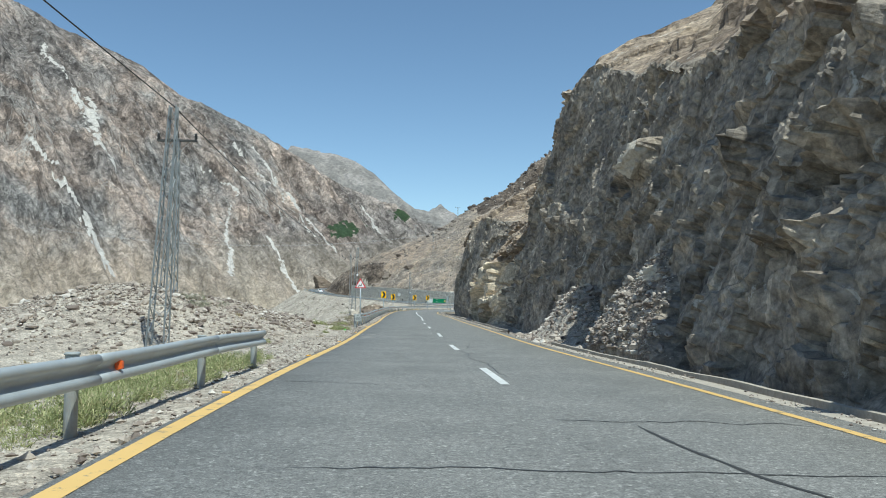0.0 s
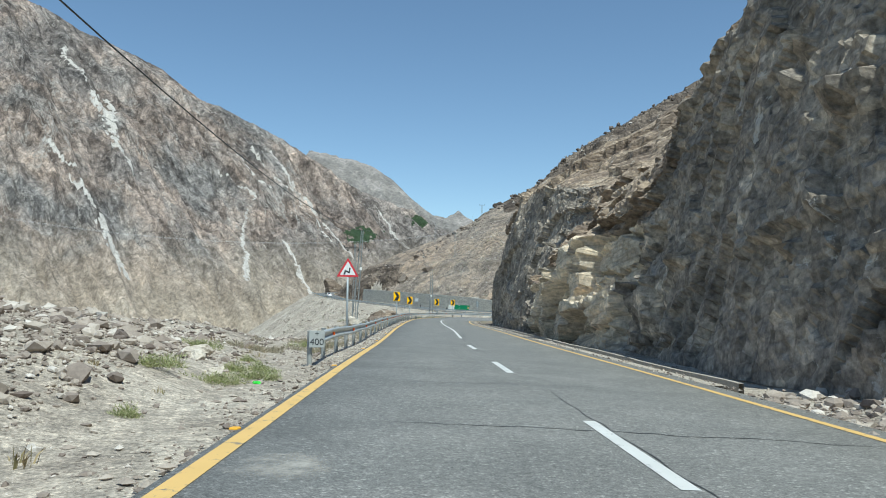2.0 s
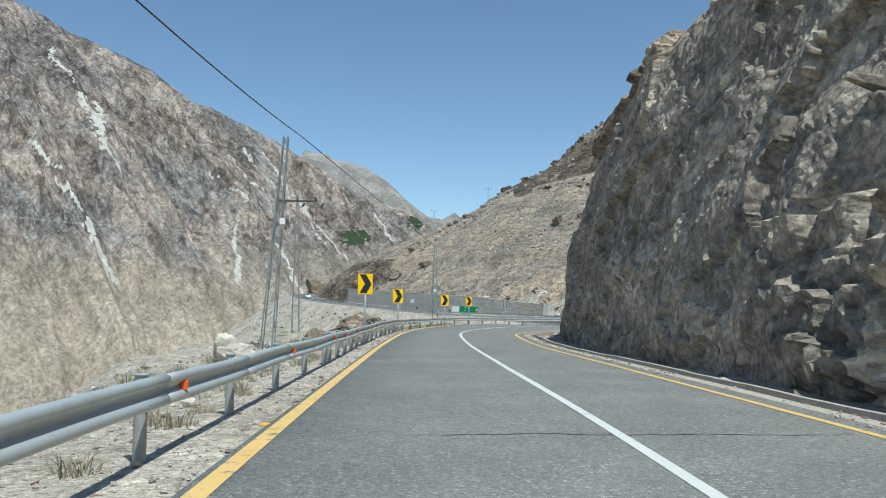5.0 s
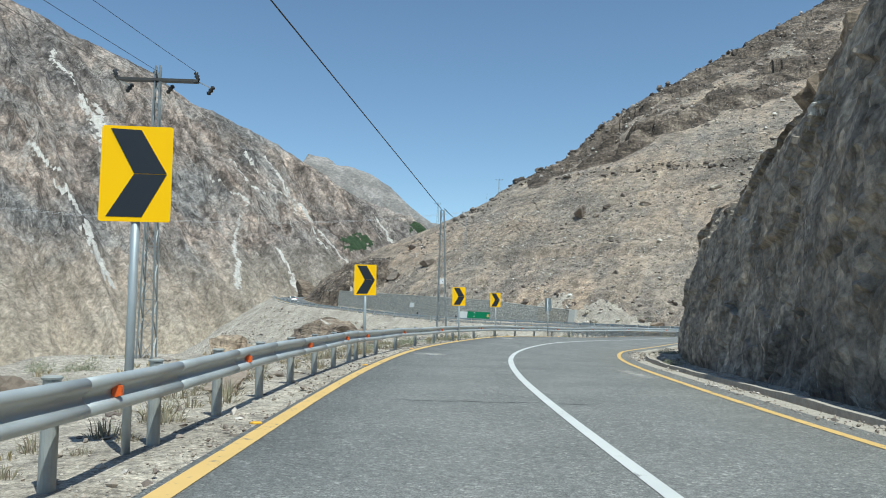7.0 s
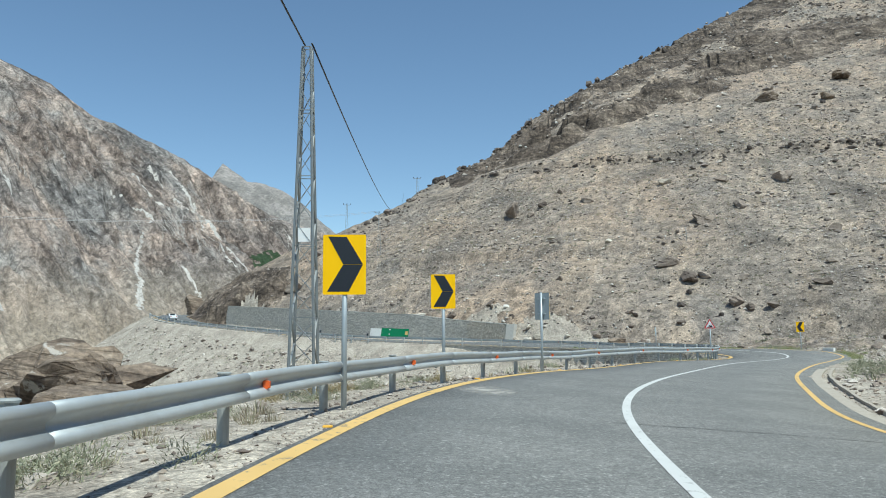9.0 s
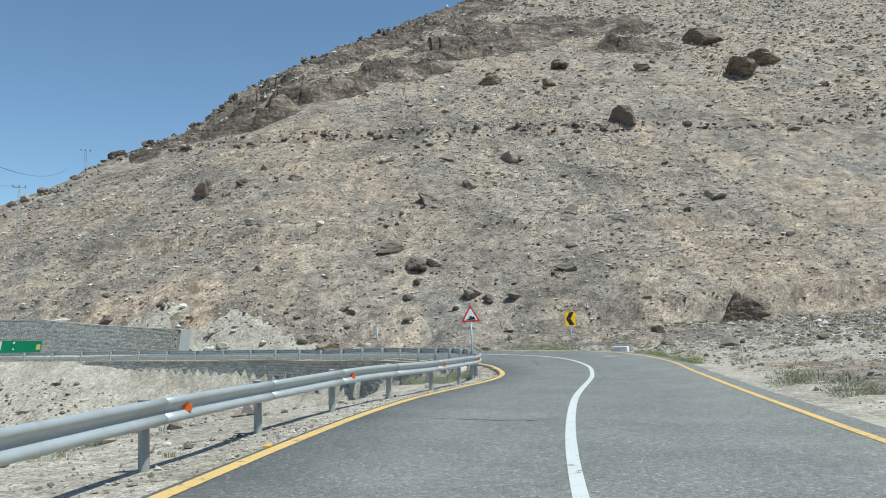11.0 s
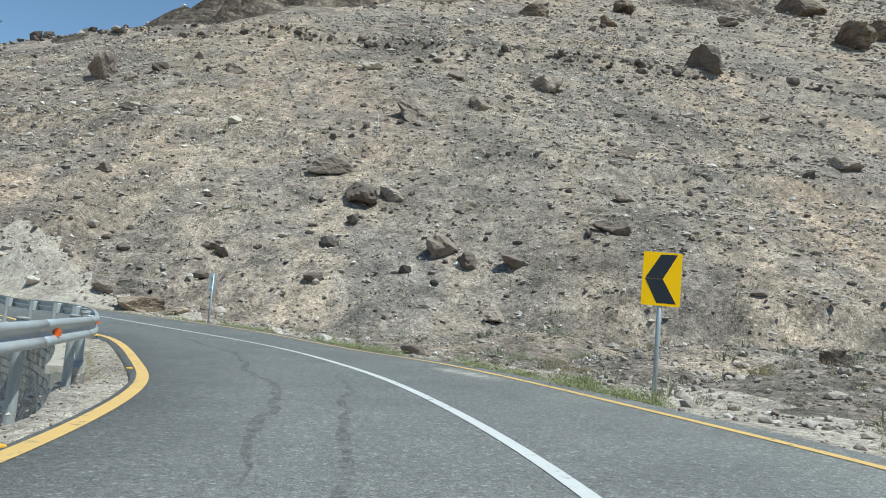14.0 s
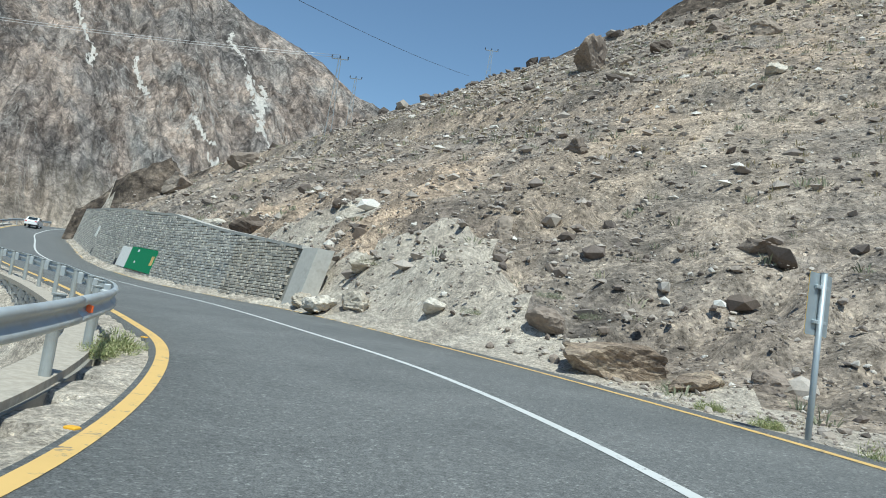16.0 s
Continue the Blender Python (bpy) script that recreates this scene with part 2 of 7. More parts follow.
    joint = voronoi(n, 0.05, where(n, (1, 1, 0.5)), "DISTANCE_TO_EDGE")
    col = mix(n, 0.22, col, ramp(n, joint, [(0.0, (0.5, 0.49, 0.49)), (0.1, (1.04, 1.04, 1.04))]), "MULTIPLY")
    n.links.new(col, b.inputs["Base Color"])
    bump(n, b, maths(n, "ADD", maths(n, "MULTIPLY", streak, 2.0), maths(n, "MULTIPLY", grit, 0.9)), 9.0, 0.9)
    return m


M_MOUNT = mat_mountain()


def mat_asphalt():
    m, n, b = material("asphalt", 0.86, 0, 0.35)
    v = where(n)
    grain = noise_node(n, 60, 3, 0.7, v)
    broad = noise_node(n, 0.5, 6, 0.65, where(n))
    col = ramp(n, broad, [(0.34, (0.168, 0.166, 0.158)), (0.5, (0.192, 0.189, 0.179)), (0.66, (0.218, 0.213, 0.201))])
    col = mix(n, 0.8, col, ramp(n, grain, [(0.38, (0.5, 0.5, 0.5)), (0.62, (1.5, 1.5, 1.5))]), "MULTIPLY")
    patch = noise_node(n, 13, 5, 0.75, where(n))
    col = mix(n, 0.8, col, ramp(n, patch, [(0.36, (0.72, 0.72, 0.72)), (0.5, (1, 1, 1)), (0.66, (1.3, 1.3, 1.28))]), "MULTIPLY")
    # pale chips of stone in the surface; darker, bluer tone round the hairpin
    chip = voronoi(n, 34, where(n), "F1", "Color")
    g = n.nodes.new("ShaderNodeSeparateColor")
    n.links.new(chip, g.inputs[0])
    col = mix(n, 0.8, col, ramp(n, g.outputs[0], [(0.0, (0.72, 0.72, 0.72)), (0.25, (0.96, 0.96, 0.96)), (0.9, (1.03, 1.03, 1.03)), (0.97, (1.75, 1.74, 1.7))]), "MULTIPLY")
    p = n.nodes.new("ShaderNodeSeparateXYZ")
    n.links.new(where(n), p.inputs[0])
    bend_dark = maths(n, "DIVIDE", maths(n, "SUBTRACT", maths(n, "ADD", p.outputs["Y"], maths(n, "MULTIPLY", broad, 8)), 200), 30)
    col = mix(n, ramp(n, bend_dark, [(0, (0, 0, 0)), (1, (1, 1, 1))]), col, mix(n, 1.0, col, (0.76, 0.78, 0.80), "MULTIPLY"))
    n.links.new(col, b.inputs["Base Color"])
    bump(n, b, grain, 0.004, 0.5)
    return m


def mat_paint(name, colour, worn):
    m, n, b = material(name, 0.7, 0, 0.35)
    v = where(n)
    wear = noise_node(n, 5, 8, 0.75, v)
    tone = noise_node(n, 1.2, 3, 0.5, v)
    col = mix(n, tone, [0.8 * a for a in colour], colour)
    col = mix(n, ramp(n, wear, [(worn - 0.06, (1, 1, 1)), (worn + 0.03, (0, 0, 0))]), col, (0.16, 0.155, 0.15))
    n.links.new(col, b.inputs["Base Color"])
    bump(n, b, wear, 0.004, 0.4)
    return m


M_ASPHALT = mat_asphalt()
M_YELLOW = mat_paint("yellow_road_paint", (0.74, 0.49, 0.18), 0.41)
M_WHITE = mat_paint("white_road_paint", (0.66, 0.66, 0.635), 0.39)


def mesh_object(name, verts, faces, mat=None, flat=True):
    me = bpy.data.meshes.new(name)
    me.from_pydata(np.asarray(verts, float).tolist() if isinstance(verts, np.ndarray) else verts, [], faces.tolist() if isinstance(faces, np.ndarray) else faces)
    if not flat:
        me.shade_smooth()
    if mat:
        me.materials.append(mat)
    return new(name, me)


def grid_faces(nu, nv):
    a = (np.arange(nu - 1)[:, None] * nv + np.arange(nv - 1)[None, :]).ravel()
    return np.stack([a, a + nv, a + nv + 1, a + 1], 1)


# ---- the road's line: x, y, z, bank (left side low), width to the left and right edge line ----
CENTRE = [
    (3.59, -60.00, -0.05, 0.0, 3.99, 3.21),
    (2.83, -19.98, -0.05, -0.7, 3.99, 3.19),
    (1.37, 8.01, 0.04, -1.4, 4.10, 3.27),
    (0.21, 32.01, -0.15, -1.2, 4.06, 3.37),
    (-0.73, 52.01, -0.12, -1.4, 4.01, 3.41),
    (-1.72, 70.00, -0.16, -0.0, 3.98, 3.44),
    (-2.36, 88.00, -0.08, -0.6, 4.17, 3.26),
    (-3.11, 102.00, -0.04, -0.4, 4.05, 3.17),
    (-3.79, 115.00, 0.03, -0.9, 3.75, 3.12),
    (-4.09, 127.00, 0.18, -1.1, 3.40, 3.35),
    (-3.37, 138.00, 0.16, -2.2, 3.55, 3.83),
    (-1.71, 147.43, 0.16, -3.3, 3.61, 4.04),
    (0.33, 154.49, 0.16, -4.5, 3.54, 4.14),
    (3.55, 161.83, 0.11, -3.6, 3.63, 4.23),
    (8.17, 170.22, 0.03, -1.6, 3.84, 3.92),
    (13.86, 178.80, 0.04, -1.1, 3.76, 3.81),
    (20.90, 188.10, -0.07, -0.2, 3.34, 3.49),
    (26.40, 196.45, -0.11, 0.9, 4.07, 3.73),
    (29.59, 203.58, -0.00, 2.5, 4.25, 3.43),
    (31.34, 211.09, 0.05, 2.9, 4.11, 2.92),
    (31.98, 218.01, 0.07, 3.2, 4.37, 2.77),
    (31.67, 225.44, 0.08, 1.0, 4.66, 3.08),
    (29.63, 233.80, 0.12, 2.8, 4.92, 3.39),
    (25.86, 241.05, 0.30, 2.1, 4.70, 3.39),
    (20.81, 247.57, 0.46, 3.0, 4.69, 3.32),
    (14.63, 253.87, 0.70, 2.8, 4.75, 3.28),
    (6.85, 260.51, 0.90, 1.2, 4.43, 3.36),
    (-2.45, 268.56, 1.22, 0.3, 4.15, 3.45),
    (-14.00, 279.50, 2.05, -0.1, 4.01, 3.49),
    (-28.00, 296.00, 3.45, -0.1, 3.98, 3.51),
    (-43.00, 314.50, 5.1, -0.1, 3.98, 3.51),
    (-52.00, 331.00, 6.89, -0.0, 3.99, 3.50),
    (-55.00, 350.00, 8.02, -0.0, 4.00, 3.50),
    (-54.00, 380.00, 9.07, 0.0, 4.00, 3.50),
]


def spline(rows, step):
    """Catmull-Rom through the rows, at about even steps."""
    a = np.asarray(rows, float)
    a = np.vstack([2 * a[0] - a[1], a, 2 * a[-1] - a[-2]])
    out = []
    for i in range(1, len(a) - 2):
        n = max(1, int(round(np.linalg.norm(a[i + 1, :2] - a[i, :2]) / step)))
        t = (np.arange(n) / n)[:, None]
        out.append(0.5 * (2 * a[i] + (a[i + 1] - a[i - 1]) * t + (2 * a[i - 1] - 5 * a[i] + 4 * a[i + 1] - a[i + 2]) * t ** 2
                          + (3 * a[i] - a[i - 1] - 3 * a[i + 1] + a[i + 2]) * t ** 3))
    out.append(a[-2:-1])
    return np.vstack(out)


ROAD = spline(CENTRE, 0.5)
_tan = np.gradient(ROAD[:, :2], axis=0)
_tan /= np.linalg.norm(_tan, axis=1)[:, None]
RIGHT = np.stack([_tan[:, 1], -_tan[:, 0]], 1)
ARC = np.concatenate([[0], np.cumsum(np.linalg.norm(np.diff(ROAD[:, :2], axis=0), axis=1))])


def arc_at(y):
    """Arc length where the outward arm of the road passes y (below the bend)."""
    k = np.searchsorted(ROAD[:480, 1], y)
    return ARC[min(k, len(ARC) - 1)]


def road_point(s, lat, up=0.0):
    """Points at arc length s, lat metres right of the centre line, on the road's surface."""
    s = np.asarray(s, float)
    q = np.stack([np.interp(s, ARC, ROAD[:, k]) for k in range(4)], -1)
    r = np.stack([np.interp(s, ARC, RIGHT[:, k]) for k in range(2)], -1)
    r /= np.linalg.norm(r, axis=-1, keepdims=True)
    lat = np.asarray(lat, float)
    z = q[..., 2] + lat * np.tan(np.radians(q[..., 3])) + up
    return np.stack([q[..., 0] + r[..., 0] * lat, q[..., 1] + r[..., 1] * lat, z], -1)


def road_width(s, side):
    return np.interp(s, ARC, ROAD[:, 4 if side < 0 else 5])


def nearest(x, y):
    """For points: index of the nearest road sample and the signed distance to the right of the centre."""
    x, y = np.asarray(x, float).ravel(), np.asarray(y, float).ravel()
    idx = np.zeros(len(x), int)
    sub = ROAD[::2, :2]
    for a in range(0, len(x), 20000):
        b = slice(a, a + 20000)
        d = (x[b, None] - sub[None, :, 0]) ** 2 + (y[b, None] - sub[None, :, 1]) ** 2
        idx[b] = np.argmin(d, 1) * 2
    dx, dy = x - ROAD[idx, 0], y - ROAD[idx, 1]
    side = dx * RIGHT[idx, 0] + dy * RIGHT[idx, 1]
    return idx, np.where(side >= 0, 1, -1) * np.hypot(dx, dy)


# ---- the lie of the land ----
RIDGE_X = [-80, -46, -30, -11, 2, 15, 30, 50, 70, 100, 154, 300]
RIDGE_Y = [318, 324, 330, 333, 339, 352, 366, 385, 394, 413, 456, 570]
SHOULDER_X = [-20, 5, 22, 31, 43, 55, 70, 90]
SHOULDER_Z = [14, 20, 28, 34, 42, 58, 95, 200]
MOUNDS = [(-17, 44, 9, 11, 2.6), (-14, 34, 5, 7, 1.3), (-13, 57, 4, 6, 0.9), (-16, 67, 6, 5, 1.2), (-26, 62, 7, 9, 1.4), (7.0, 40.8, 2.3, 5.4, 2.5), (60, 226, 8, 8, 0.8), (47, 222, 5, 3.5, 1.0), (41.5, 212.5, 3, 2.5, 0.7), (45, 231, 4, 3, 1.0), (52, 213, 5, 4, 0.9)]


CRAGS = [(148, 380, 22, 13), (153, 345, 11, 8), (107, 367, 16, 8), (82, 352, 14, 7), (58, 344, 13, 6), (40, 337, 11, 6), (128, 390, 10, 8), (-40, 317, 8, 5), (-28, 312, 5, 4), (128, 372, 15, 9), (168, 372, 12, 9)]


def crag_mask(x, y):
    """Where rock breaks through the upper hillside."""
    m = 0
    for cx, cy, rx, ry in CRAGS:
        m = np.maximum(m, np.exp(-(((x - cx) / rx) ** 2 + ((y - cy) / ry) ** 2)))
    return smooth(0.30, 0.56, m + 0.16 * fbm(p3(x / 9, y / 9), 3, 0.5, 28))


def height(x, y):
    x, y = np.asarray(x, float).ravel(), np.asarray(y, float).ravel()
    i, d = nearest(x, y)
    wl, wr = ROAD[i, 4], ROAD[i, 5]
    zr = ROAD[i, 2] + np.clip(d, -wl - 0.3, wr + 0.3) * np.tan(np.radians(ROAD[i, 3]))
    dl, dr = np.maximum(0, -d - wl), np.maximum(0, d - wr)
    s = ARC[i]
    n1 = fbm(p3(x / 9, y / 9), 4, 0.5, 3)
    n2 = fbm(p3(x / 1.7, y / 1.7), 4, 0.55, 5)
    # left: a narrow terrace, then the slope into the gorge
    terrace = np.interp(s, [0, 100, 112, 130, 140, 150, 175, 190, 215, 235, 262, 275, 300, 600], [16, 26, 24, 20, 5, 4.5, 9, 12, 6, 5, 4.0, 1.6, 1.5, 1.5])
    fall = np.maximum(0, dl - terrace - 2.0 * n1)
    hole = np.interp(s, [255, 275, 280, 310, 335], [0, 0.5, 2.6, 2.6, 0]) * smooth(1.2, 1.7, dl)
    left = zr - 0.06 - 0.05 * np.minimum(dl, 6) - 0.62 * fall - hole
    left = np.maximum(left, -300 + 4 * n1)
    # right: apron and hill
    apron = zr - 0.1 + 0.035 * np.maximum(0, dr - 2) + 0.012 * np.maximum(0, dr - 14)
    yr = np.interp(x, RIDGE_X, RIDGE_Y)
    over = np.maximum(0, y - yr)
    plane = -144.1 + 0.2235 * x + 0.559 * np.minimum(y, yr)
    bend = np.interp(x, SHOULDER_X, SHOULDER_Z)
    plane = np.where(plane > bend, bend + np.interp(x, [10, 30, 48], [0.64, 0.66, 0.78]) * (plane - bend), plane) - 0.45 * over
    plane = plane + 1.5 * fbm(p3(x / 30, y / 30), 4, 0.5, 8)
    cut = zr + 1.25 * np.clip(dr - 1.0, 0, 4) + 0.62 * np.maximum(0, dr - 5)
    hill = np.minimum(plane, cut)
    # a path cut across the slope, and a band of broken ground above
    hill = hill + 1.3 * smooth(15.2, 16.0, hill) * (1 - smooth(16.2, 20, hill)) * smooth(0, 20, dr)
    hill = hill + 1.1 * smooth(40.6, 41.3, hill + 1.5 * n1) * (1 - smooth(41.5, 46, hill + 1.5 * n1)) * smooth(10, 20, x)
    bank = (hill - apron) * (x > 40)
    hill = hill + 2.2 * smooth(0.2, 1.1, bank + 0.7 * n2 + 1.2 * n1) * (1 - smooth(3.5, 15, bank)) * smooth(48, 60, x) * smooth(8, 12, dr)
    crag = smooth(36, 16, yr - y) * smooth(14, 30, x)
    hill = hill + crag * (-0.9 + 2.2 * facets(p3(x / 8, y / 8), 21) + 0.7 * facets(p3(x / 3, y / 3), 22) + 0.8 * fbm(p3(x / 8, y / 8), 3, 0.55, 21, True))
    hill = hill + crag_mask(x, y) * np.maximum(-0.3, 3.0 + 2.4 * facets(p3(x / 9, y / 9), 26) + 0.8 * facets(p3(x / 3, y / 3), 27))
    c1, c2, cid = cells(p3(x / 1.9, y / 1.9), 23)
    hill = hill + smooth(1.2, 3, dr) * (1 - smooth(9, 20, dr)) * (s > arc_at(188) + 22) * (0.9 * (cid - 0.5) + 0.35 * fbm(p3(x / 0.9, y / 0.9), 3, 0.6, 24))
    hill = hill + smooth(1, 8, dr) * (0.5 * n1 + 0.22 * n2) + smooth(0.5, 3, dr) * 0.12 * n2
    k = 1.2
    far = s > arc_at(150)
    right = np.where(far, np.where(hill > apron + k, hill, np.where(hill < apron - k, apron, apron + (hill - apron + k) ** 2 / (4 * k))), apron - 0.2)
    z = np.where(d < 0, left, right)
    for mx, my, rx, ry, hgt in MOUNDS:
        g = np.exp(-(((x - mx) / rx) ** 2 + ((y - my) / ry) ** 2))
        z = z + hgt * np.clip(g * 1.25 - 0.2, 0, 1) * (1 + 0.25 * n1) * smooth(0.8, 3.5, np.maximum(dl, dr))
    rough = smooth(0.3, 6, np.maximum(dl, np.where(far, 0, dr))) * np.where(far & (d < 0), 2.6, 1.3)
    z = z + rough * (0.16 * n1 + 0.10 * n2) + 0.02 * n2
    under = (dl <= 0.05) & (dr <= 0.25)
    return np.where(under, zr - 0.16, z)


def axis_points(lo, hi, step, far_lo, far_hi, grow=1.12, grow_hi=None):
    mid = list(np.arange(lo, hi, step))
    out, w = [], step
    v = hi
    while v < far_hi:
        out.append(v)
        w *= grow_hi or grow
        v += w
    out.append(far_hi)
    pre, w, v = [], step, lo
    while v > far_lo:
        w *= grow
        v -= w
        pre.append(max(v, far_lo))
    return np.array(pre[::-1] + mid + out)


def build_ground():
    xs = axis_points(-45, 112, 0.72, -4800, 4800, 1.05, 1.025)
    ys = axis_points(-8, 335, 0.72, -400, 4900, 1.03)
    X, Y = np.meshgrid(xs, ys, indexing="ij")
    Z = height(X, Y)
    ob = mesh_object("ground", np.stack([X.ravel(), Y.ravel(), Z], 1), grid_faces(len(xs), len(ys)), M_HILL, False)
    ob.data.materials.append(M_GROUND)
    ob.data.materials.append(M_CRAG)
    i, d = nearest(X, Y)
    lat = np.maximum(-d - ROAD[i, 4], d - ROAD[i, 5]).reshape(X.shape)
    s = ARC[i].reshape(X.shape)
    rag = 5 * fbm(p3(X.ravel() / 7, Y.ravel() / 7), 3, 0.5, 72).reshape(X.shape)
    flat = (d.reshape(X.shape) < 0) | (s < arc_at(150)) | (lat < 2.5) | ((lat + rag < 3.2) & (s > arc_at(188) + 14))
    flat |= (X > 30) & (lat < 30) & (d.reshape(X.shape) > 0) & (s > arc_at(176)) & (s < arc_at(188) + 40) & (Z.reshape(X.shape) - ROAD[i, 2].reshape(X.shape) < 1.5 + 0.12 * rag)
    crag = (np.interp(X, RIDGE_X, RIDGE_Y) - Y < 22 + 26 * fbm(p3(X.ravel() / 10, Y.ravel() / 10), 4, 0.6, 71).reshape(X.shape)) & (X > 16) & ~flat
    crag |= (crag_mask(X.ravel(), Y.ravel()).reshape(X.shape) > 0.06) & ~flat
    nose = (s > 406) & (d.reshape(X.shape) > 0) & (lat < 16) & (X < -15)
    flat &= ~nose
    crag |= nose
    for _ in range(2):
        crag = crag | np.roll(crag, 1, 0) | np.roll(crag, -1, 0) | np.roll(crag, 1, 1) | np.roll(crag, -1, 1)
    crag &= ~flat
    idx = np.where(flat[:-1, :-1].ravel(), 1, np.where(crag[:-1, :-1].ravel(), 2, 0))
    ob.data.polygons.foreach_set("material_index", idx.astype(np.int32))
    ob.data.polygons.foreach_set("use_smooth", idx != 2)
    return tagged(ob, "pale stony desert ground falling away into a gorge beside the road", "ground", kind="structure")


ground = build_ground()


# ---- cliff beside the road ----
FOOT = [(7.4, -60), (6.9, -20), (6.6, 0), (6.6, 12), (6.7, 23), (6.4, 30), (6.5, 34.5), (7.7, 38.5), (7.4, 43.5), (6.4, 48.5), (5.8, 52.5), (5.5, 58), (5.4, 66), (4.1, 73), (3.6, 80), (3.7, 92),
        (3.2, 105), (2.5, 114), (2.0, 122), (2.7, 132), (3.9, 140), (5.3, 146.5), (7.0, 151.6), (11, 155.4), (18, 157.5), (28, 157), (40, 153)]
TOP_Y = [-60, 0, 18, 28, 36, 48, 55, 60, 64, 70, 78, 95, 110, 118, 125, 130, 145, 152, 170]
TOP_Z = [5, 5.6, 7.6, 10.6, 13.0, 15.6, 13.2, 11.4, 9.8, 8.4, 8.8, 11.4, 13.4, 12, 9.3, 7.6, 6.0, 5.2, 5.0]
LEAN_Y = [0, 20, 30, 36, 44, 50, 56, 62, 98, 108, 150]
LEAN_K = [0.28, 0.26, 0.21, 0.2, 0.19, 0.16, 0.17, 0.21, 0.24, 0.19, 0.2]
LEDGES = [(31.6, 7.0, 2.2, 1.2, 0.9), (19.9, 5.0, 1.5, 1.0, 0.8), (15.3, 4.5, 1.4, 0.9, 0.9), (14.6, 1.3, 1.2, 0.9, 0.5), (64.5, 1.2, 3.0, 2.0, 0.9), (98.0, 3.6, 2.0, 0.8, 0.5)]

BANK = []      # points on the bank of rubble that leans against the cliff
NICHES = [(41.6, 3.6, 4.3, 7.8), (14.5, 3.5, 2.6, 4.8), (33.5, 2.6, 2.0, 4.2)]      # y, width, from and to height: rock lying back


def build_cliff():
    line = spline([(a, b) for a, b in FOOT], 0.15)
    tan = np.gradient(line, axis=0)
    for _ in range(20):
        tan[1:-1] = (tan[:-2] + tan[1:-1] * 2 + tan[2:]) / 4
    tan /= np.linalg.norm(tan, axis=1)[:, None]
    out = np.stack([tan[:, 1], -tan[:, 0]], 1)      # into the rock
    run = np.concatenate([[0], np.cumsum(np.linalg.norm(np.diff(line, axis=0), axis=1))])
    u = np.concatenate([np.linspace(0, 1, 92), 1 + np.cumsum(np.linspace(0.012, 0.25, 46))])
    top = np.interp(line[:, 1], TOP_Y, TOP_Z) + 1.2 * fbm(p3(run / 9, 0 * run), 4, 0.5, 31)
    U, S = np.meshgrid(u, run)
    TOPZ = np.repeat(top[:, None], len(u), 1)
    face = np.minimum(U, 1)
    back = np.maximum(U - 1, 0) * 10
    h = -0.5 + (TOPZ + 0.5) * face + back * np.interp(line[:, 1], [0, 24, 44, 60], [0.95, 0.85, 0.45, 0.55])[:, None]
    sheer = np.interp(line[:, 1], [40, 54, 62, 98, 112], [1.15, 1.15, 1.3, 1.3, 1.6])[:, None]
    lean = np.interp(line[:, 1], LEAN_Y, LEAN_K)[:, None] * TOPZ * face ** sheer
    # tan slabs stand upright below the contact, broken brown rock lies back above it
    slabs = (smooth(64, 69, line[:, 1]) * (1 - smooth(88, 100, line[:, 1])))[:, None]
    contact = np.interp(line[:, 1], [66, 98], [5.8, 2.2])[:, None] + 0.5 * fbm(p3(run / 5, 0 * run), 3, 0.5, 37)[:, None]
    hf = -0.5 + (TOPZ + 0.5) * face
    lean = lean * (1 - slabs) + slabs * (0.12 * np.minimum(hf, contact) + 0.85 * np.maximum(0, hf - contact)) + back
    over = np.array([0.97, -0.24])
    X = line[:, 0][:, None] + out[:, 0][:, None] * (lean - back) + over[0] * back
    Y = line[:, 1][:, None] + out[:, 1][:, None] * (lean - back) + over[1] * back
    P = np.stack([X, Y, h], -1).reshape(-1, 3)
    sv = S.ravel()
    # buttresses, blocks along the bedding, and grain
    big = fbm(np.stack([sv / 8, P[:, 2] / 11, P[:, 2] * 0], 1), 3, 0.5, 41)
    fine = fbm(P * 2.3, 3, 0.6, 49)
    B = P.copy()
    B[:, 2] += 0.24 * P[:, 1] + 0.12 * fine
    k1 = facets(B / (3.4, 4.2, 2.3), 43)
    k2 = facets(B / (1.3, 1.2, 0.95), 47)
    k3 = facets(B / (0.6, 0.7, 0.33), 53)
    close = 1 - 0.1 * (1 - smooth(30, 42, P[:, 1]))
    plain = 1 - 0.52 * smooth(35, 41, P[:, 1]) * (1 - smooth(57, 63, P[:, 1])) - 0.4 * smooth(102, 110, P[:, 1]) - 0.22 * (1 - smooth(30, 38, P[:, 1]))
    # steep joint faces with few ledges on the shaded walls
    shaded = np.maximum(1 - smooth(62, 68, P[:, 1]), smooth(92, 101, P[:, 1])) * (1 - smooth(0.9, 1.05, U.ravel()))
    upright = P / (1.5, 1.7, 4.2)
    upright[:, 1] += 0.3 * P[:, 2]
    j2 = facets(upright, 83)
    j3 = facets(P / (0.55, 0.6, 1.1) + 0.15 * fine[:, None], 84)
    rugged = plain * (0.9 * big + 1.6 * k1 + close * (0.4 * k2 + 0.18 * k3)) + (0.10 + 0.14 * (1 - smooth(30, 42, P[:, 1]))) * fine
    calmer = 1 - 0.45 * smooth(92, 101, P[:, 1])
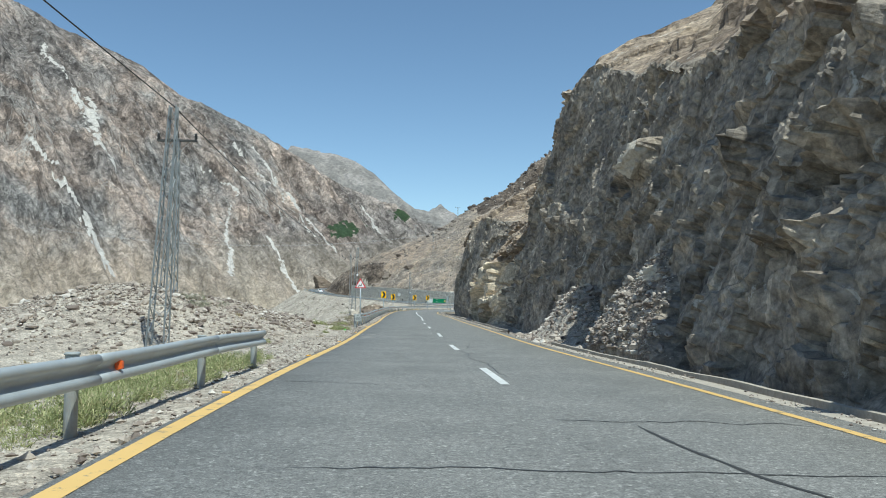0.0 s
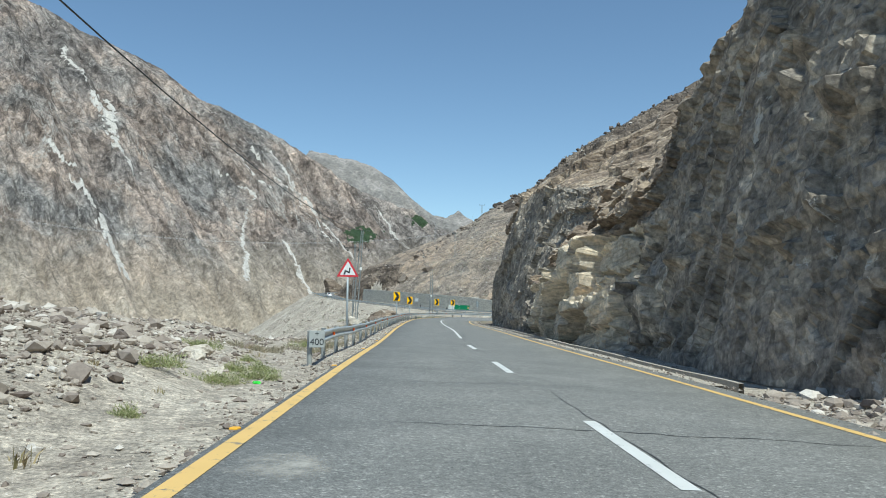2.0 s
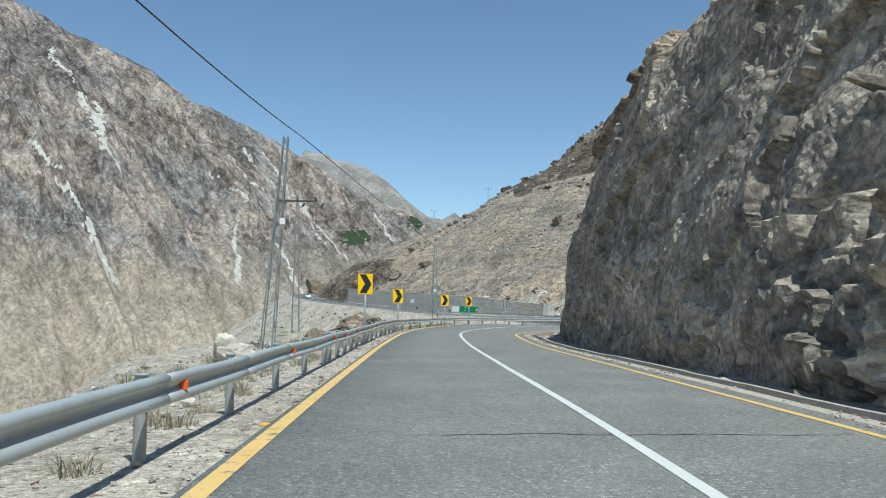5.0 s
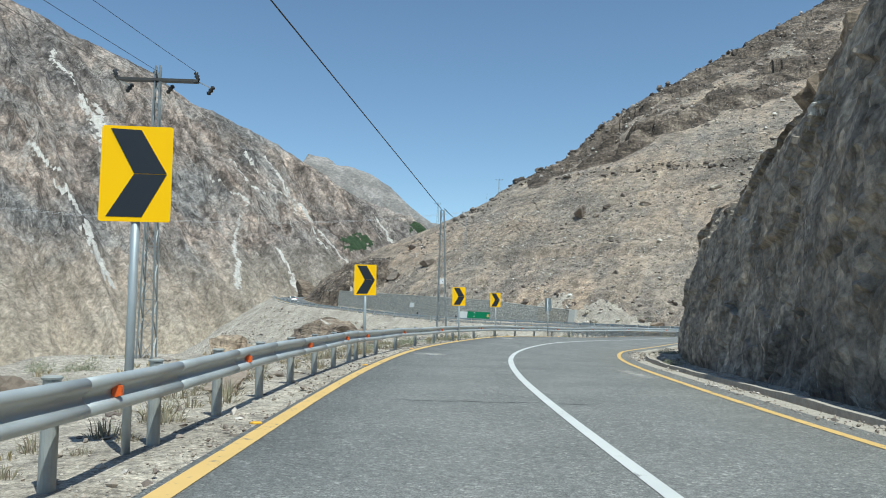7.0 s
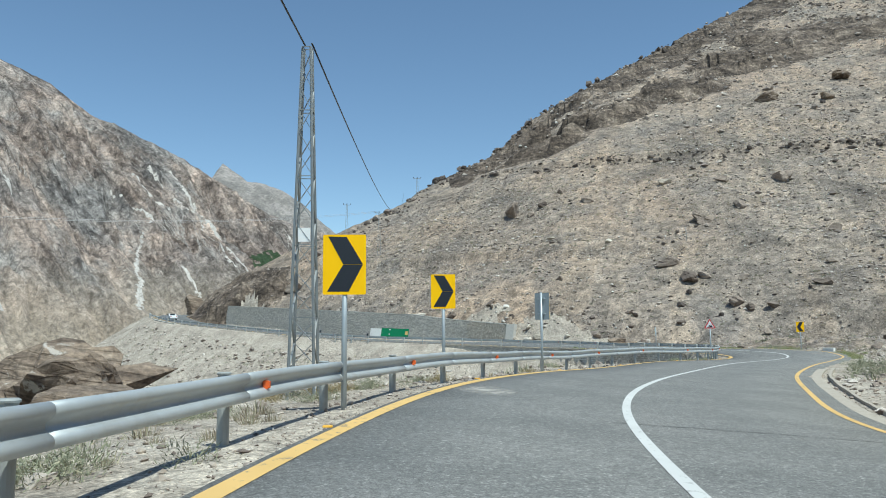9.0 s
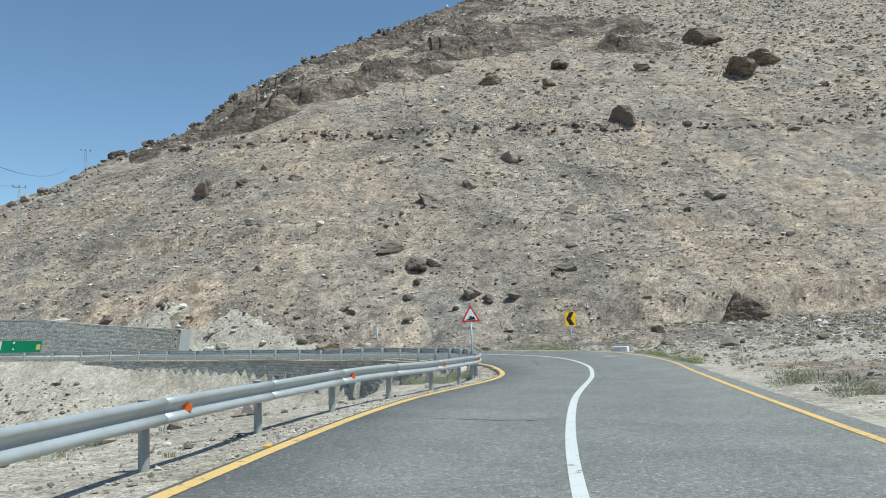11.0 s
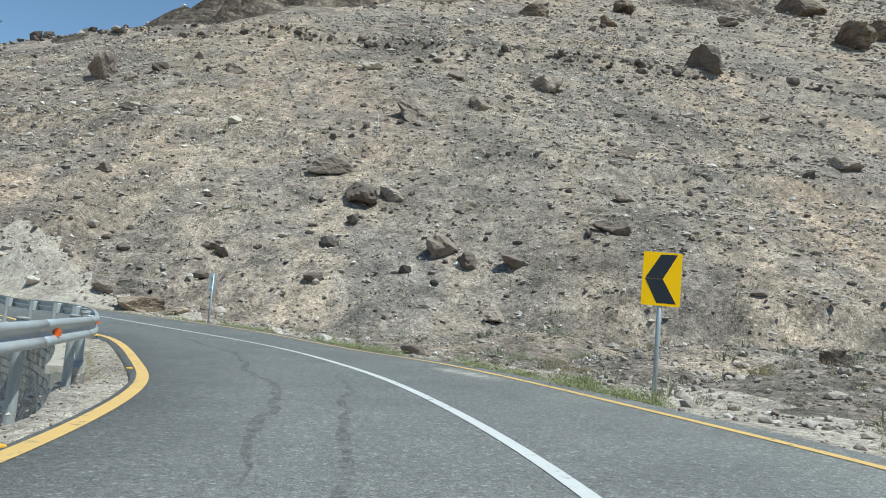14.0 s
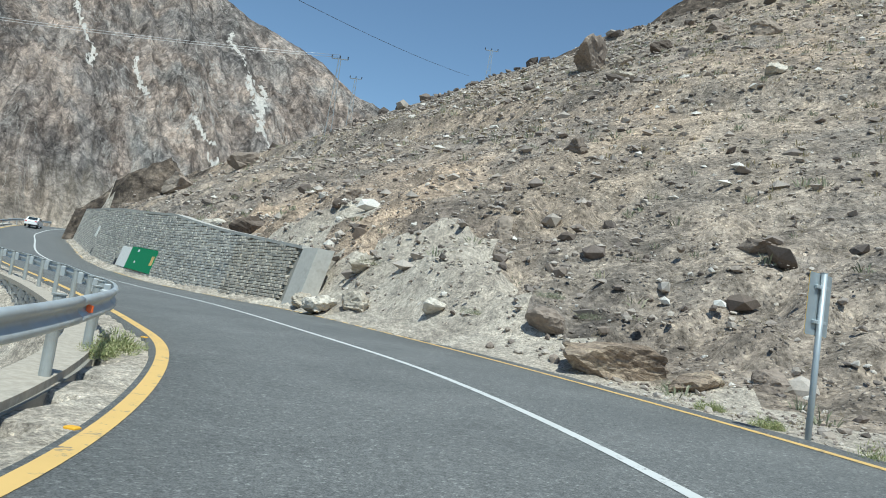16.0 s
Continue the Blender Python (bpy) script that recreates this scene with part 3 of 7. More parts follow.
    sheer_face = plain * (1.0 * big + 0.6 * k1) + calmer * (0.44 * j2 + 0.16 * j3 + 0.05 * k3) + 0.07 * fine
    disp = rugged * (1 - shaded) + sheer_face * shaded
    slab = smooth(66, 69, P[:, 1]) * (1 - smooth(90, 100, P[:, 1])) * (1 - smooth(-0.2, 0.4, (hf - contact).ravel() + 0.4 * big))
    w = B[:, 2] * 0.97
    step = np.floor(w / 1.15 + 0.6 * big)
    bed = _hash(step.astype(np.int64), (0 * step).astype(np.int64), (0 * step).astype(np.int64), 61) - 0.5
    calm = 0.6 * big + 1.5 * facets(B / (6.0, 5.5, 3.0), 58) + 0.12 * bed + 0.2 * k2 + 0.06 * k3 + 0.03 * fine
    j1, j2, _ = cells(B / (3.8, 4.4, 2.3) + 0.08 * fine[:, None], 59)
    calm = calm - 0.55 * smooth(0.10, 0.02, j2 - j1)
    disp = disp * (1 - slab) + slab * calm
    rng = np.random.default_rng(29)
    chips = [(rng.uniform(6, 62), rng.uniform(1.2, 9.5), rng.uniform(0.4, 1.3), rng.uniform(0.3, 0.8), rng.uniform(0.3, 0.6)) for _ in range(30)]
    for ly, lz, lw, lh, la in LEDGES + chips:
        inside = smooth(lw / 2 + 0.25, lw / 2 - 0.05, np.abs(P[:, 1] - ly + 0.3 * k2)) * smooth(lh / 2 + 0.10, lh / 2 - 0.02, np.abs(P[:, 2] - lz - 0.25 * (ly - P[:, 1]) + 0.15 * k2))
        disp = disp + la * inside * np.clip(0.65 + (P[:, 2] - lz) / lh, 0.15, 1)
    for ny_, nw, z0, z1 in NICHES:
        part_ = smooth(nw / 2 + 0.5, nw / 2 - 0.3, np.abs(P[:, 1] - ny_ + 0.8 * k2 + 0.3 * (P[:, 2] - z0))) * smooth(z0 - 0.1, z0 + 0.4, P[:, 2] + 0.4 * k2) * (1 - smooth(z1 - 0.2, z1 + 0.3, P[:, 2] + 0.4 * k2))
        disp = disp - part_ * (0.40 * (P[:, 2] - z0) - 0.35 * j3 - 0.2 * fine)
    grip = smooth(0, 0.10, U.ravel())
    disp = disp * (0.35 + 0.65 * grip)
    # bank of rubble leaning against the foot of the wall
    crest = 2.7 - 0.15 * (P[:, 1] - 26) ** 2 + 1.3 * fbm(p3(P[:, 1], 0 * P[:, 1]), 3, 0.5, 87)
    bank = np.clip(0.95 - 0.4 * P[:, 2] / 1.2, 0, 0.95) * smooth(-0.25, 0.25, crest - P[:, 2])
    heaped = (crest > P[:, 2]) & (np.abs(P[:, 1] - 26) < 4.6) & (U.ravel() < 1)
    disp = np.where(heaped, np.maximum(disp, bank + 0.25 * disp + 0.1), disp)
    nx = -np.repeat(out[:, 0][:, None], len(u), 1).ravel()
    ny = -np.repeat(out[:, 1][:, None], len(u), 1).ravel()
    up = np.where(U.ravel() > 1, 0.8, 0.2)
    fl = np.where(U.ravel() > 1, 0.55, 1.0)
    P[:, 0] += nx * disp * fl
    P[:, 1] += ny * disp * fl
    P[:, 2] += up * disp * fl * grip
    BANK.extend(P[heaped & (P[:, 2] > -0.1)])
    ob = mesh_object("cliff", P, grid_faces(len(run), len(u)), M_CLIFF)
    ob.data.materials.append(M_SLAB)
    ob.data.materials.append(M_OUTCROP)
    above = (slabs > 0.5) & (hf > contact)
    f = np.where(slab.reshape(U.shape) > 0.5, 1, np.where((U + 0.12 * big.reshape(U.shape) > 0.98) | above, 2, 0))
    ob.data.polygons.foreach_set("material_index", f[:-1, :-1].ravel().astype(np.int32))
    return tagged(ob, "dark broken rock cliff cut back above the road", "cliff", kind="structure")


cliff = build_cliff()


# ---- mountains across the gorge ----
M_SCREE = rock_material("pale_scree", [(0.3, (0.40, 0.375, 0.345)), (0.7, (0.56, 0.53, 0.49))], 0.03, 2.0, dark=0.75)
M_WOODS = rock_material("distant_woods", [(0.3, (0.03, 0.055, 0.03)), (0.7, (0.06, 0.09, 0.045))], 0.05, 3.0)


CHUTES = [(1, [(14, 1260, 16), (31, 925, 20), (37, 821, 26), (21, 691, 20), (5, 493, 12)]), (1, [(75, 930, 8), (62, 850, 10), (40, 770, 12)]),
          (1, [(600, 790, 8), (577, 541, 14), (623, 300, 26)]), (1, [(500, 760, 6), (545, 560, 8), (560, 330, 9)]), (1, [(300, 640, 5), (401, 518, 6), (240, 289, 9), (170, 120, 12)]),
          (1, [(430, 708, 5), (459, 552, 7)]), (1, [(-193, 596, 7), (-151, 488, 10), (-112, 150, 20)]), (1, [(860, 520, 6), (825, 350, 12)]), (1, [(385, 321, 6), (398, 120, 12)]),
          (1, [(-330, 900, 10), (-300, 640, 14)]), (1, [(-480, 1100, 10), (-440, 700, 12)]),
          (2, [(700, 430, 60), (740, 370, 90)]), (2, [(960, 450, 50), (950, 400, 60)])]


def build_mountain(name, label, foot, fall, slope, az, el, cell_q, cell_p, seed, amp, mat, chutes=()):
    """A planar mountainside above a foot point, falling in one direction, up to the skyline given by bearing and elevation."""
    fx, fy, fz = foot
    fall = np.array(fall) / np.linalg.norm(fall)
    along = np.array([-fall[1], fall[0]])
    if along[0] < 0:
        along = -along
    a, e = np.radians(az), np.radians(el)
    k = -(np.sin(a) * fall[0] + np.cos(a) * fall[1])
    c = fx * fall[0] + fy * fall[1]
    r = (slope * -c - fz * 1.0) / (slope * k - np.tan(e))
    r = -(fz + slope * c) / (slope * k - np.tan(e))
    RX, RY = r * np.sin(a), r * np.cos(a)
    rq = (RX - fx) * along[0] + (RY - fy) * along[1]
    rp = -((RX - fx) * fall[0] + (RY - fy) * fall[1])
    order = np.argsort(rq)
    q = np.arange(rq.min(), rq.max(), cell_q)
    top = np.interp(q, rq[order], rp[order])
    top = top + amp * 0.5 * fbm(p3(q / 160, 0 * q), 5, 0.55, seed + 3)
    n = int(top.mean() / cell_p)
    v = np.concatenate([np.linspace(-0.3, 1, n), 1 + np.linspace(0.01, 0.4, 10)])
    Q, V = np.meshgrid(q, v, indexing="ij")
    Pp = V * top[:, None]
    Z = fz + slope * np.minimum(Pp, top[:, None]) - 0.9 * np.maximum(0, Pp - top[:, None])
    qq, pp = Q.ravel(), Pp.ravel()
    g1 = fbm(np.stack([qq / 330, pp / 1300, 0 * qq], 1), 3, 0.5, seed, True)
    g2 = fbm(np.stack([qq / 75 + 0.6 * g1, pp / 420, 0 * qq], 1), 4, 0.6, seed + 5, True)
    g3 = fbm(np.stack([qq / 26 + 0.5 * g2, pp / 75, 0 * qq], 1), 4, 0.68, seed + 9, True)
    env = (smooth(-0.35, -0.15, V) * (1 - 0.8 * smooth(0.8, 1.0, V))).ravel()
    lift = amp * (0.8 * g1 + 0.52 * g2 + 0.26 * g3) * env
    X = fx + Q * along[0] - Pp * fall[0]
    Y = fy + Q * along[1] - Pp * fall[1]
    P = np.stack([X.ravel() + fall[0] * lift * 0.55, Y.ravel() + fall[1] * lift * 0.55, Z.ravel() + lift * 0.8], 1)
    ob = mesh_object(name, P, grid_faces(len(q), len(v)), mat, False)
    ob.data.materials.append(M_SCREE)
    ob.data.materials.append(M_WOODS)
    idx = np.zeros(Q.shape, np.int32)
    for kind, path in chutes:
        for (q0, p0, w0), (q1, p1, w1) in zip(path[:-1], path[1:]):
            t = (Pp - p0) / (p1 - p0)
            wander = 14 * vnoise(np.stack([pp / 90, qq * 0 + q0, 0 * qq], 1), 5).reshape(Q.shape)
            w = (w0 + (w1 - w0) * t) * 1.05 * (0.5 + 0.35 * vnoise(np.stack([pp / 70, qq / 12, 0 * qq], 1), 6).reshape(Q.shape))
            rag = 0.35 + 1.3 * _hash((Q / 3).astype(np.int64), (Pp / 9).astype(np.int64), 0 * idx.astype(np.int64), 9)
            idx = np.where((t >= 0) & (t <= 1) & (np.abs(Q - (q0 + (q1 - q0) * t) - wander) < w * rag), kind, idx)
    ob.data.polygons.foreach_set("material_index", idx[:-1, :-1].ravel().copy())
    return tagged(ob, label, "mountain", kind="structure")


# pale grey tone puts the haze before the far peaks into the colour
M_PEAK = rock_material("hazed_peak_rock", [(0.3, (0.16, 0.152, 0.145)), (0.5, (0.26, 0.242, 0.225)), (0.65, (0.36, 0.33, 0.31))], 0.006, 14.0, (1, 1, 0.6), (0, 0, 0), 0.5, 0.0, 0.0)
build_mountain("mountain_far", "distant mountain with bare pale peaks at the head of the valley", (-600, 3300, -40), (0.35, -0.94), 0.62,
               [-20, -16, -12.5, -11.2, -10.5, -9.5, -8.8, -7.5, -6.4, -5, -3.6, -2, -1.0, -0.2, 0.7, 3, 8],
               [9, 9.6, 10.2, 10.9, 12.0, 11.3, 10.7, 10.5, 10.2, 9.3, 8.0, 6.7, 6.6, 7.2, 6.2, 5.2, 4.0], 9, 16, 77, 60, M_PEAK)
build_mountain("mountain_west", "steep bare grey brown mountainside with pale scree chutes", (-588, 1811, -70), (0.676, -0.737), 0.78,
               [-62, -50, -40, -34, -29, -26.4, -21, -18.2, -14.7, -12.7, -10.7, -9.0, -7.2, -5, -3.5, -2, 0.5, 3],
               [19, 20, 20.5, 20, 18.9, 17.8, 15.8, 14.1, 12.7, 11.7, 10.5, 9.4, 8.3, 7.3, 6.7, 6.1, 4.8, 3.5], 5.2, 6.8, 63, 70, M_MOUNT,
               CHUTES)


# ---- road surface and markings ----
def ribbon(name, s, lats, up, mat, crown=0.0):
    """A strip along the road: lats is a list of lateral offsets (numbers or arrays over s)."""
    cols = []
    for lat, dz in lats:
        cols.append(road_point(s, np.zeros_like(s) + lat, up + dz))
    P = np.stack(cols, 1)
    return mesh_object(name, P.reshape(-1, 3), grid_faces(len(s), len(lats)), mat, False)


S_ALL = np.arange(0, ARC[-1], 0.5)
WL, WR = road_width(S_ALL, -1), road_width(S_ALL, 1)
road = ribbon("road", S_ALL, [(-WL - 0.22, -0.2), (-WL - 0.18, 0.0), (-WL * 0.5, 0.0), (0, 0.0), (WR * 0.5, 0.0), (WR + 0.5, 0.0), (WR + 0.55, -0.2)], 0.0, M_ASPHALT)
tagged(road, "worn grey asphalt two lane road with dark sealed cracks", "road", kind="structure")


def marking(name, label, s0, s1, lat, width, mat, step=0.5):
    s = np.linspace(s0, s1, max(2, int((s1 - s0) / step)))
    c = lat(s)
    ob = ribbon(name, s, [(c - width / 2, 0.006), (c + width / 2, 0.006)], 0.0, mat)
    ob.parent = road
    if label:
        tagged(ob, label)
    return ob


marking("edge_line", "yellow painted edge line", 0, ARC[-1], lambda s: -road_width(s, -1), 0.20, M_YELLOW)
marking("edge_line", "yellow painted edge line", 0, ARC[-1], lambda s: road_width(s, 1), 0.15, M_YELLOW)
marking("centre_line", "white painted centre line", arc_at(74), ARC[-1], lambda s: 0 * s, 0.15, M_WHITE)


# ---- building helpers ----
def thing(name, loc, label, category, group="", turn=0.0):
    e = new(name)
    e.location = loc
    e.rotation_euler = (0, 0, radians(turn))
    e.empty_display_size = 0.2
    return tagged(e, label, category, group)


def piece(name, vf, mat, parent=None, label="", loc=None, flat=True):
    """One mesh part from (verts, faces) under a thing or a part."""
    ob = mesh_object(name, vf[0], vf[1], mat, flat)
    if parent is not None:
        ob.parent = parent
    if loc is not None:
        ob.location = loc
    if label:
        tagged(ob, label)
    return ob


def share(name, data, parent, loc=(0, 0, 0), turn=0.0, label=""):
    ob = new(name, data)
    ob.parent = parent
    ob.location = loc
    ob.rotation_euler = (0, 0, turn)
    if label:
        tagged(ob, label)
    return ob


def joined(*parts):
    v, f = [], []
    for a, b in parts:
        n = len(v)
        v += [tuple(p) for p in a]
        f += [tuple(i + n for i in q) for q in b]
    return v, f


def box(cx, cy, cz, sx, sy, sz, bevel=0.0):
    """A box about its centre, its upright and top edges cut back by bevel."""
    b = bevel
    x, y, z = sx / 2, sy / 2, sz / 2
    if b <= 0:
        v = [(cx + i * x, cy + j * y, cz + k * z) for k in (-1, 1) for i, j in ((-1, -1), (1, -1), (1, 1), (-1, 1))]
        return v, [(3, 2, 1, 0), (4, 5, 6, 7), (0, 1, 5, 4), (1, 2, 6, 5), (2, 3, 7, 6), (3, 0, 4, 7)]
    ring = [(-x + b, -y), (x - b, -y), (x, -y + b), (x, y - b), (x - b, y), (-x + b, y), (-x, y - b), (-x, -y + b)]
    v = []
    for zz, s in ((-z, 0), (z - b, 0), (z, b)):
        for px, py in ring:
            v.append((cx + px - math.copysign(s, px) * (abs(px) > 0), cy + py - math.copysign(s, py), cz + zz))
    f = [tuple(range(7, -1, -1)), tuple(range(16, 24))]
    for r in (0, 8):
        for i in range(8):
            j = (i + 1) % 8
            f.append((r + i, r + j, r + 8 + j, r + 8 + i))
    return v, f


def bar(p, q, w, h=None, up=(0, 0, 1)):
    """A square bar from p to q."""
    p, q = Vector(p), Vector(q)
    h = h or w
    d = (q - p).normalized()
    u = Vector(up)
    if abs(d.dot(u)) > 0.95:
        u = Vector((0, 1, 0))
    a = d.cross(u).normalized() * (w / 2)
    b = a.cross(d).normalized() * (h / 2)
    v = [tuple(e + s * a + t * b) for e in (p, q) for s, t in ((-1, -1), (1, -1), (1, 1), (-1, 1))]
    return v, [(3, 2, 1, 0), (4, 5, 6, 7), (0, 1, 5, 4), (1, 2, 6, 5), (2, 3, 7, 6), (3, 0, 4, 7)]


def tube(path, radius, sides=8, cap=True):
    path = [Vector(p) for p in path]
    rr = radius if isinstance(radius, (list, tuple)) else [radius] * len(path)
    v, f = [], []
    for i, p in enumerate(path):
        d = (path[min(i + 1, len(path) - 1)] - path[max(i - 1, 0)]).normalized()
        u = Vector((0, 0, 1)) if abs(d.z) < 0.9 else Vector((1, 0, 0))
        a = d.cross(u).normalized()
        b = a.cross(d)
        for k in range(sides):
            t = 2 * math.pi * k / sides
            v.append(tuple(p + (a * math.cos(t) + b * math.sin(t)) * rr[i]))
    for i in range(len(path) - 1):
        for k in range(sides):
            j = (k + 1) % sides
            f.append((i * sides + k, i * sides + j, (i + 1) * sides + j, (i + 1) * sides + k))
    if cap:
        f.append(tuple(range(sides - 1, -1, -1)))
        f.append(tuple(range((len(path) - 1) * sides, len(path) * sides)))
    return v, f


def slab(poly, y0, y1):
    """A flat plate: outline in x, z, from y0 (front) to y1 (back)."""
    n = len(poly)
    v = [(x, y0, z) for x, z in poly] + [(x, y1, z) for x, z in poly]
    f = [tuple(range(n)), tuple(range(2 * n - 1, n - 1, -1))]
    f += [(i, i + n, (i + 1) % n + n, (i + 1) % n) for i in range(n)]
    return v, f


def rounded(poly, r, n=4):
    """Rounds the corners of a convex outline."""
    out = []
    m = len(poly)
    for i in range(m):
        p, a, b = Vector(poly[i]), Vector(poly[i - 1]), Vector(poly[(i + 1) % m])
        s, e = p + (a - p).normalized() * r, p + (b - p).normalized() * r
        for k in range(n + 1):
            t = k / n
            q = s.lerp(p, t).lerp(p.lerp(e, t), t)
            out.append((q.x, q.y))
    return out


_bm = bmesh.new()
bmesh.ops.create_icosphere(_bm, subdivisions=1, radius=1)
ICO_V = np.array([v.co[:] for v in _bm.verts])
ICO_F = np.array([[v.index for v in f.verts] for f in _bm.faces])
_bm.free()
_bm = bmesh.new()
bmesh.ops.create_icosphere(_bm, subdivisions=4, radius=1)
SPH_V = np.array([v.co[:] for v in _bm.verts])
SPH_F = np.array([[v.index for v in f.verts] for f in _bm.faces])
_bm.free()


def rock_shape(rng, size, squash=0.75, facets=13, grain=0.05, taper=0.0):
    """An angular boulder: a ball cut by planes, split along beds, then roughened."""
    nrm = rng.normal(size=(facets, 3))
    nrm /= np.linalg.norm(nrm, axis=1)[:, None]
    dist = rng.uniform(0.42, 0.95, facets)
    dots = SPH_V @ nrm.T
    r = np.min(np.where(dots > 0.05, dist[None] / np.maximum(dots, 0.05), 9), axis=1)
    r = np.minimum(r, 1.2)
    off = rng.uniform(-50, 50, 3)
    v = SPH_V * r[:, None]
    _, _, ident = cells(v * np.array([1.6, 1.6, 2.6]) + off, 5)
    v = v * (1 + 2.2 * grain * (ident - 0.5)[:, None] + grain * fbm(v * 3 + off, 4, 0.6, 3)[:, None] + 0.9 * grain * fbm(v * 10 + off, 3, 0.6, 4)[:, None])
    sc = np.array([rng.uniform(0.9, 1.3), rng.uniform(0.75, 1.05), squash]) * size / 2 * 1.15
    v[:, :2] *= (1 - taper * v[:, 2:])
    return v * sc


def rot_z(a):
    c, s = np.cos(a), np.sin(a)
    o = np.zeros_like(a)
    return np.stack([np.stack([c, -s, o], -1), np.stack([s, c, o], -1), np.stack([o, o, o + 1], -1)], -2)


OCT_V = np.array([(1, 0, 0), (-1, 0, 0), (0, 1, 0), (0, -1, 0), (0, 0, 1), (0, 0, -1)], float)
OCT_F = np.array([(0, 2, 4), (2, 1, 4), (1, 3, 4), (3, 0, 4), (2, 0, 5), (1, 2, 5), (3, 1, 5), (0, 3, 5)])


def stones(name, label, x, y, size, mat, rng, squash=(0.4, 0.8), sink=0.25, z=None, simple=False):
    """Loose stones joined into one body of stuff."""
    base_v, base_f = (OCT_V * 1.15, OCT_F) if simple else (ICO_V, ICO_F)
    n = len(x)
    z = height(x, y) if z is None else z
    jit = rng.uniform(0.62, 1.25, (n, len(base_v), 1))
    sc = np.stack([rng.uniform(0.8, 1.4, n), rng.uniform(0.6, 1.0, n), rng.uniform(squash[0], squash[1], n)], 1) * size[:, None] / 2
    v = base_v[None] * jit * sc[:, None, :]
    tilt = rng.uniform(-0.6, 0.6, n)
    c, s = np.cos(tilt)[:, None], np.sin(tilt)[:, None]
    v = np.stack([v[..., 0], v[..., 1] * c - v[..., 2] * s, v[..., 1] * s + v[..., 2] * c], -1)
    v = np.einsum("nij,nkj->nki", rot_z(rng.uniform(0, 6.28, n)), v)
    v += np.stack([x, y, z + size * np.mean(squash) * (0.5 - sink)], 1)[:, None, :]
    f = (base_f[None] + (np.arange(n) * len(base_v))[:, None, None]).reshape(-1, 3)
    ob = mesh_object(name, v.reshape(-1, 3), f, mat)
    return tagged(ob, label, "stones", kind="stuff")


def blades(n_clumps, x, y, z, size, per, rng, spread=0.9, width=0.02, tall=1.0):
    """Grass or twig blades in domed clumps: verts, faces."""
    tot = n_clumps * per
    cx, cy, cz, sz = (np.repeat(a, per) for a in (x, y, z, size))
    ang = rng.uniform(0, 2 * np.pi, tot)
    rad = np.sqrt(rng.uniform(0, 1, tot)) * 0.42
    lean = np.clip(rad * 1.9 * spread + rng.normal(0, 0.22, tot), -0.3, 0.93)
    ln = rng.uniform(0.35, 1.0, tot) ** 0.8 * sz * tall * 0.62
    bx, by = cx + np.cos(ang) * rad * sz, cy + np.sin(ang) * rad * sz
    ta = ang + rng.normal(0, 0.7, tot)
    hx, hy = np.cos(ta) * lean * ln, np.sin(ta) * lean * ln
    up = ln * np.sqrt(np.maximum(0.12, 1 - lean ** 2))
    mx, my, mz = bx + 0.42 * hx, by + 0.42 * hy, cz + 0.62 * up
    w = width * sz * rng.uniform(0.5, 1.5, tot)
    pa = rng.uniform(0, 2 * np.pi, tot)
    px, py = np.cos(pa) * w, np.sin(pa) * w
    v = np.stack([np.stack([bx - px, by - py, cz - 0.05], 1), np.stack([bx + px, by + py, cz - 0.05], 1),
                  np.stack([mx + px, my + py, mz], 1), np.stack([mx - px, my - py, mz], 1), np.stack([bx + hx, by + hy, cz + up], 1)], 1).reshape(-1, 3)
    k = (np.arange(tot) * 5)[:, None]
    return v, np.hstack([k, k + 1, k + 2, k + 3]).tolist() + np.hstack([k + 3, k + 2, k + 4]).tolist()


def sprigs(n_clumps, x, y, z, size, per, rng, long=0.16):
    """Small leaves and twig ends filling low domes: verts, faces."""
    tot = n_clumps * per
    cx, cy, cz, sz = (np.repeat(a, per) for a in (x, y, z, size))
    u = rng.normal(size=(tot, 3))
    u /= np.linalg.norm(u, axis=1)[:, None]
    u[:, 2] = np.abs(u[:, 2])
    r = rng.uniform(0.15, 1.0, tot) ** 0.6 * (0.75 + 0.35 * vnoise(u * 2.2 + np.repeat(rng.uniform(0, 90, (n_clumps, 3)), per, 0), 6))
    base = np.stack([cx + u[:, 0] * r * sz * 0.5, cy + u[:, 1] * r * sz * 0.5, cz - 0.02 + u[:, 2] * r * sz * 0.55], 1)
    way = u * 0.6 + (0, 0, 0.5) + rng.normal(0, 0.5, (tot, 3))
    way /= np.linalg.norm(way, axis=1)[:, None]
    ln = (long * sz * rng.uniform(0.4, 1.3, tot))[:, None]
    side = np.cross(way, rng.normal(size=(tot, 3)))
    side /= np.linalg.norm(side, axis=1)[:, None] + 1e-9
    side *= ln * rng.uniform(0.05, 0.11, tot)[:, None]
    v = np.stack([base - side, base + side, base + way * ln], 1).reshape(-1, 3)
    k = (np.arange(tot) * 3)[:, None]
    return v, np.hstack([k, k + 1, k + 2]).tolist()


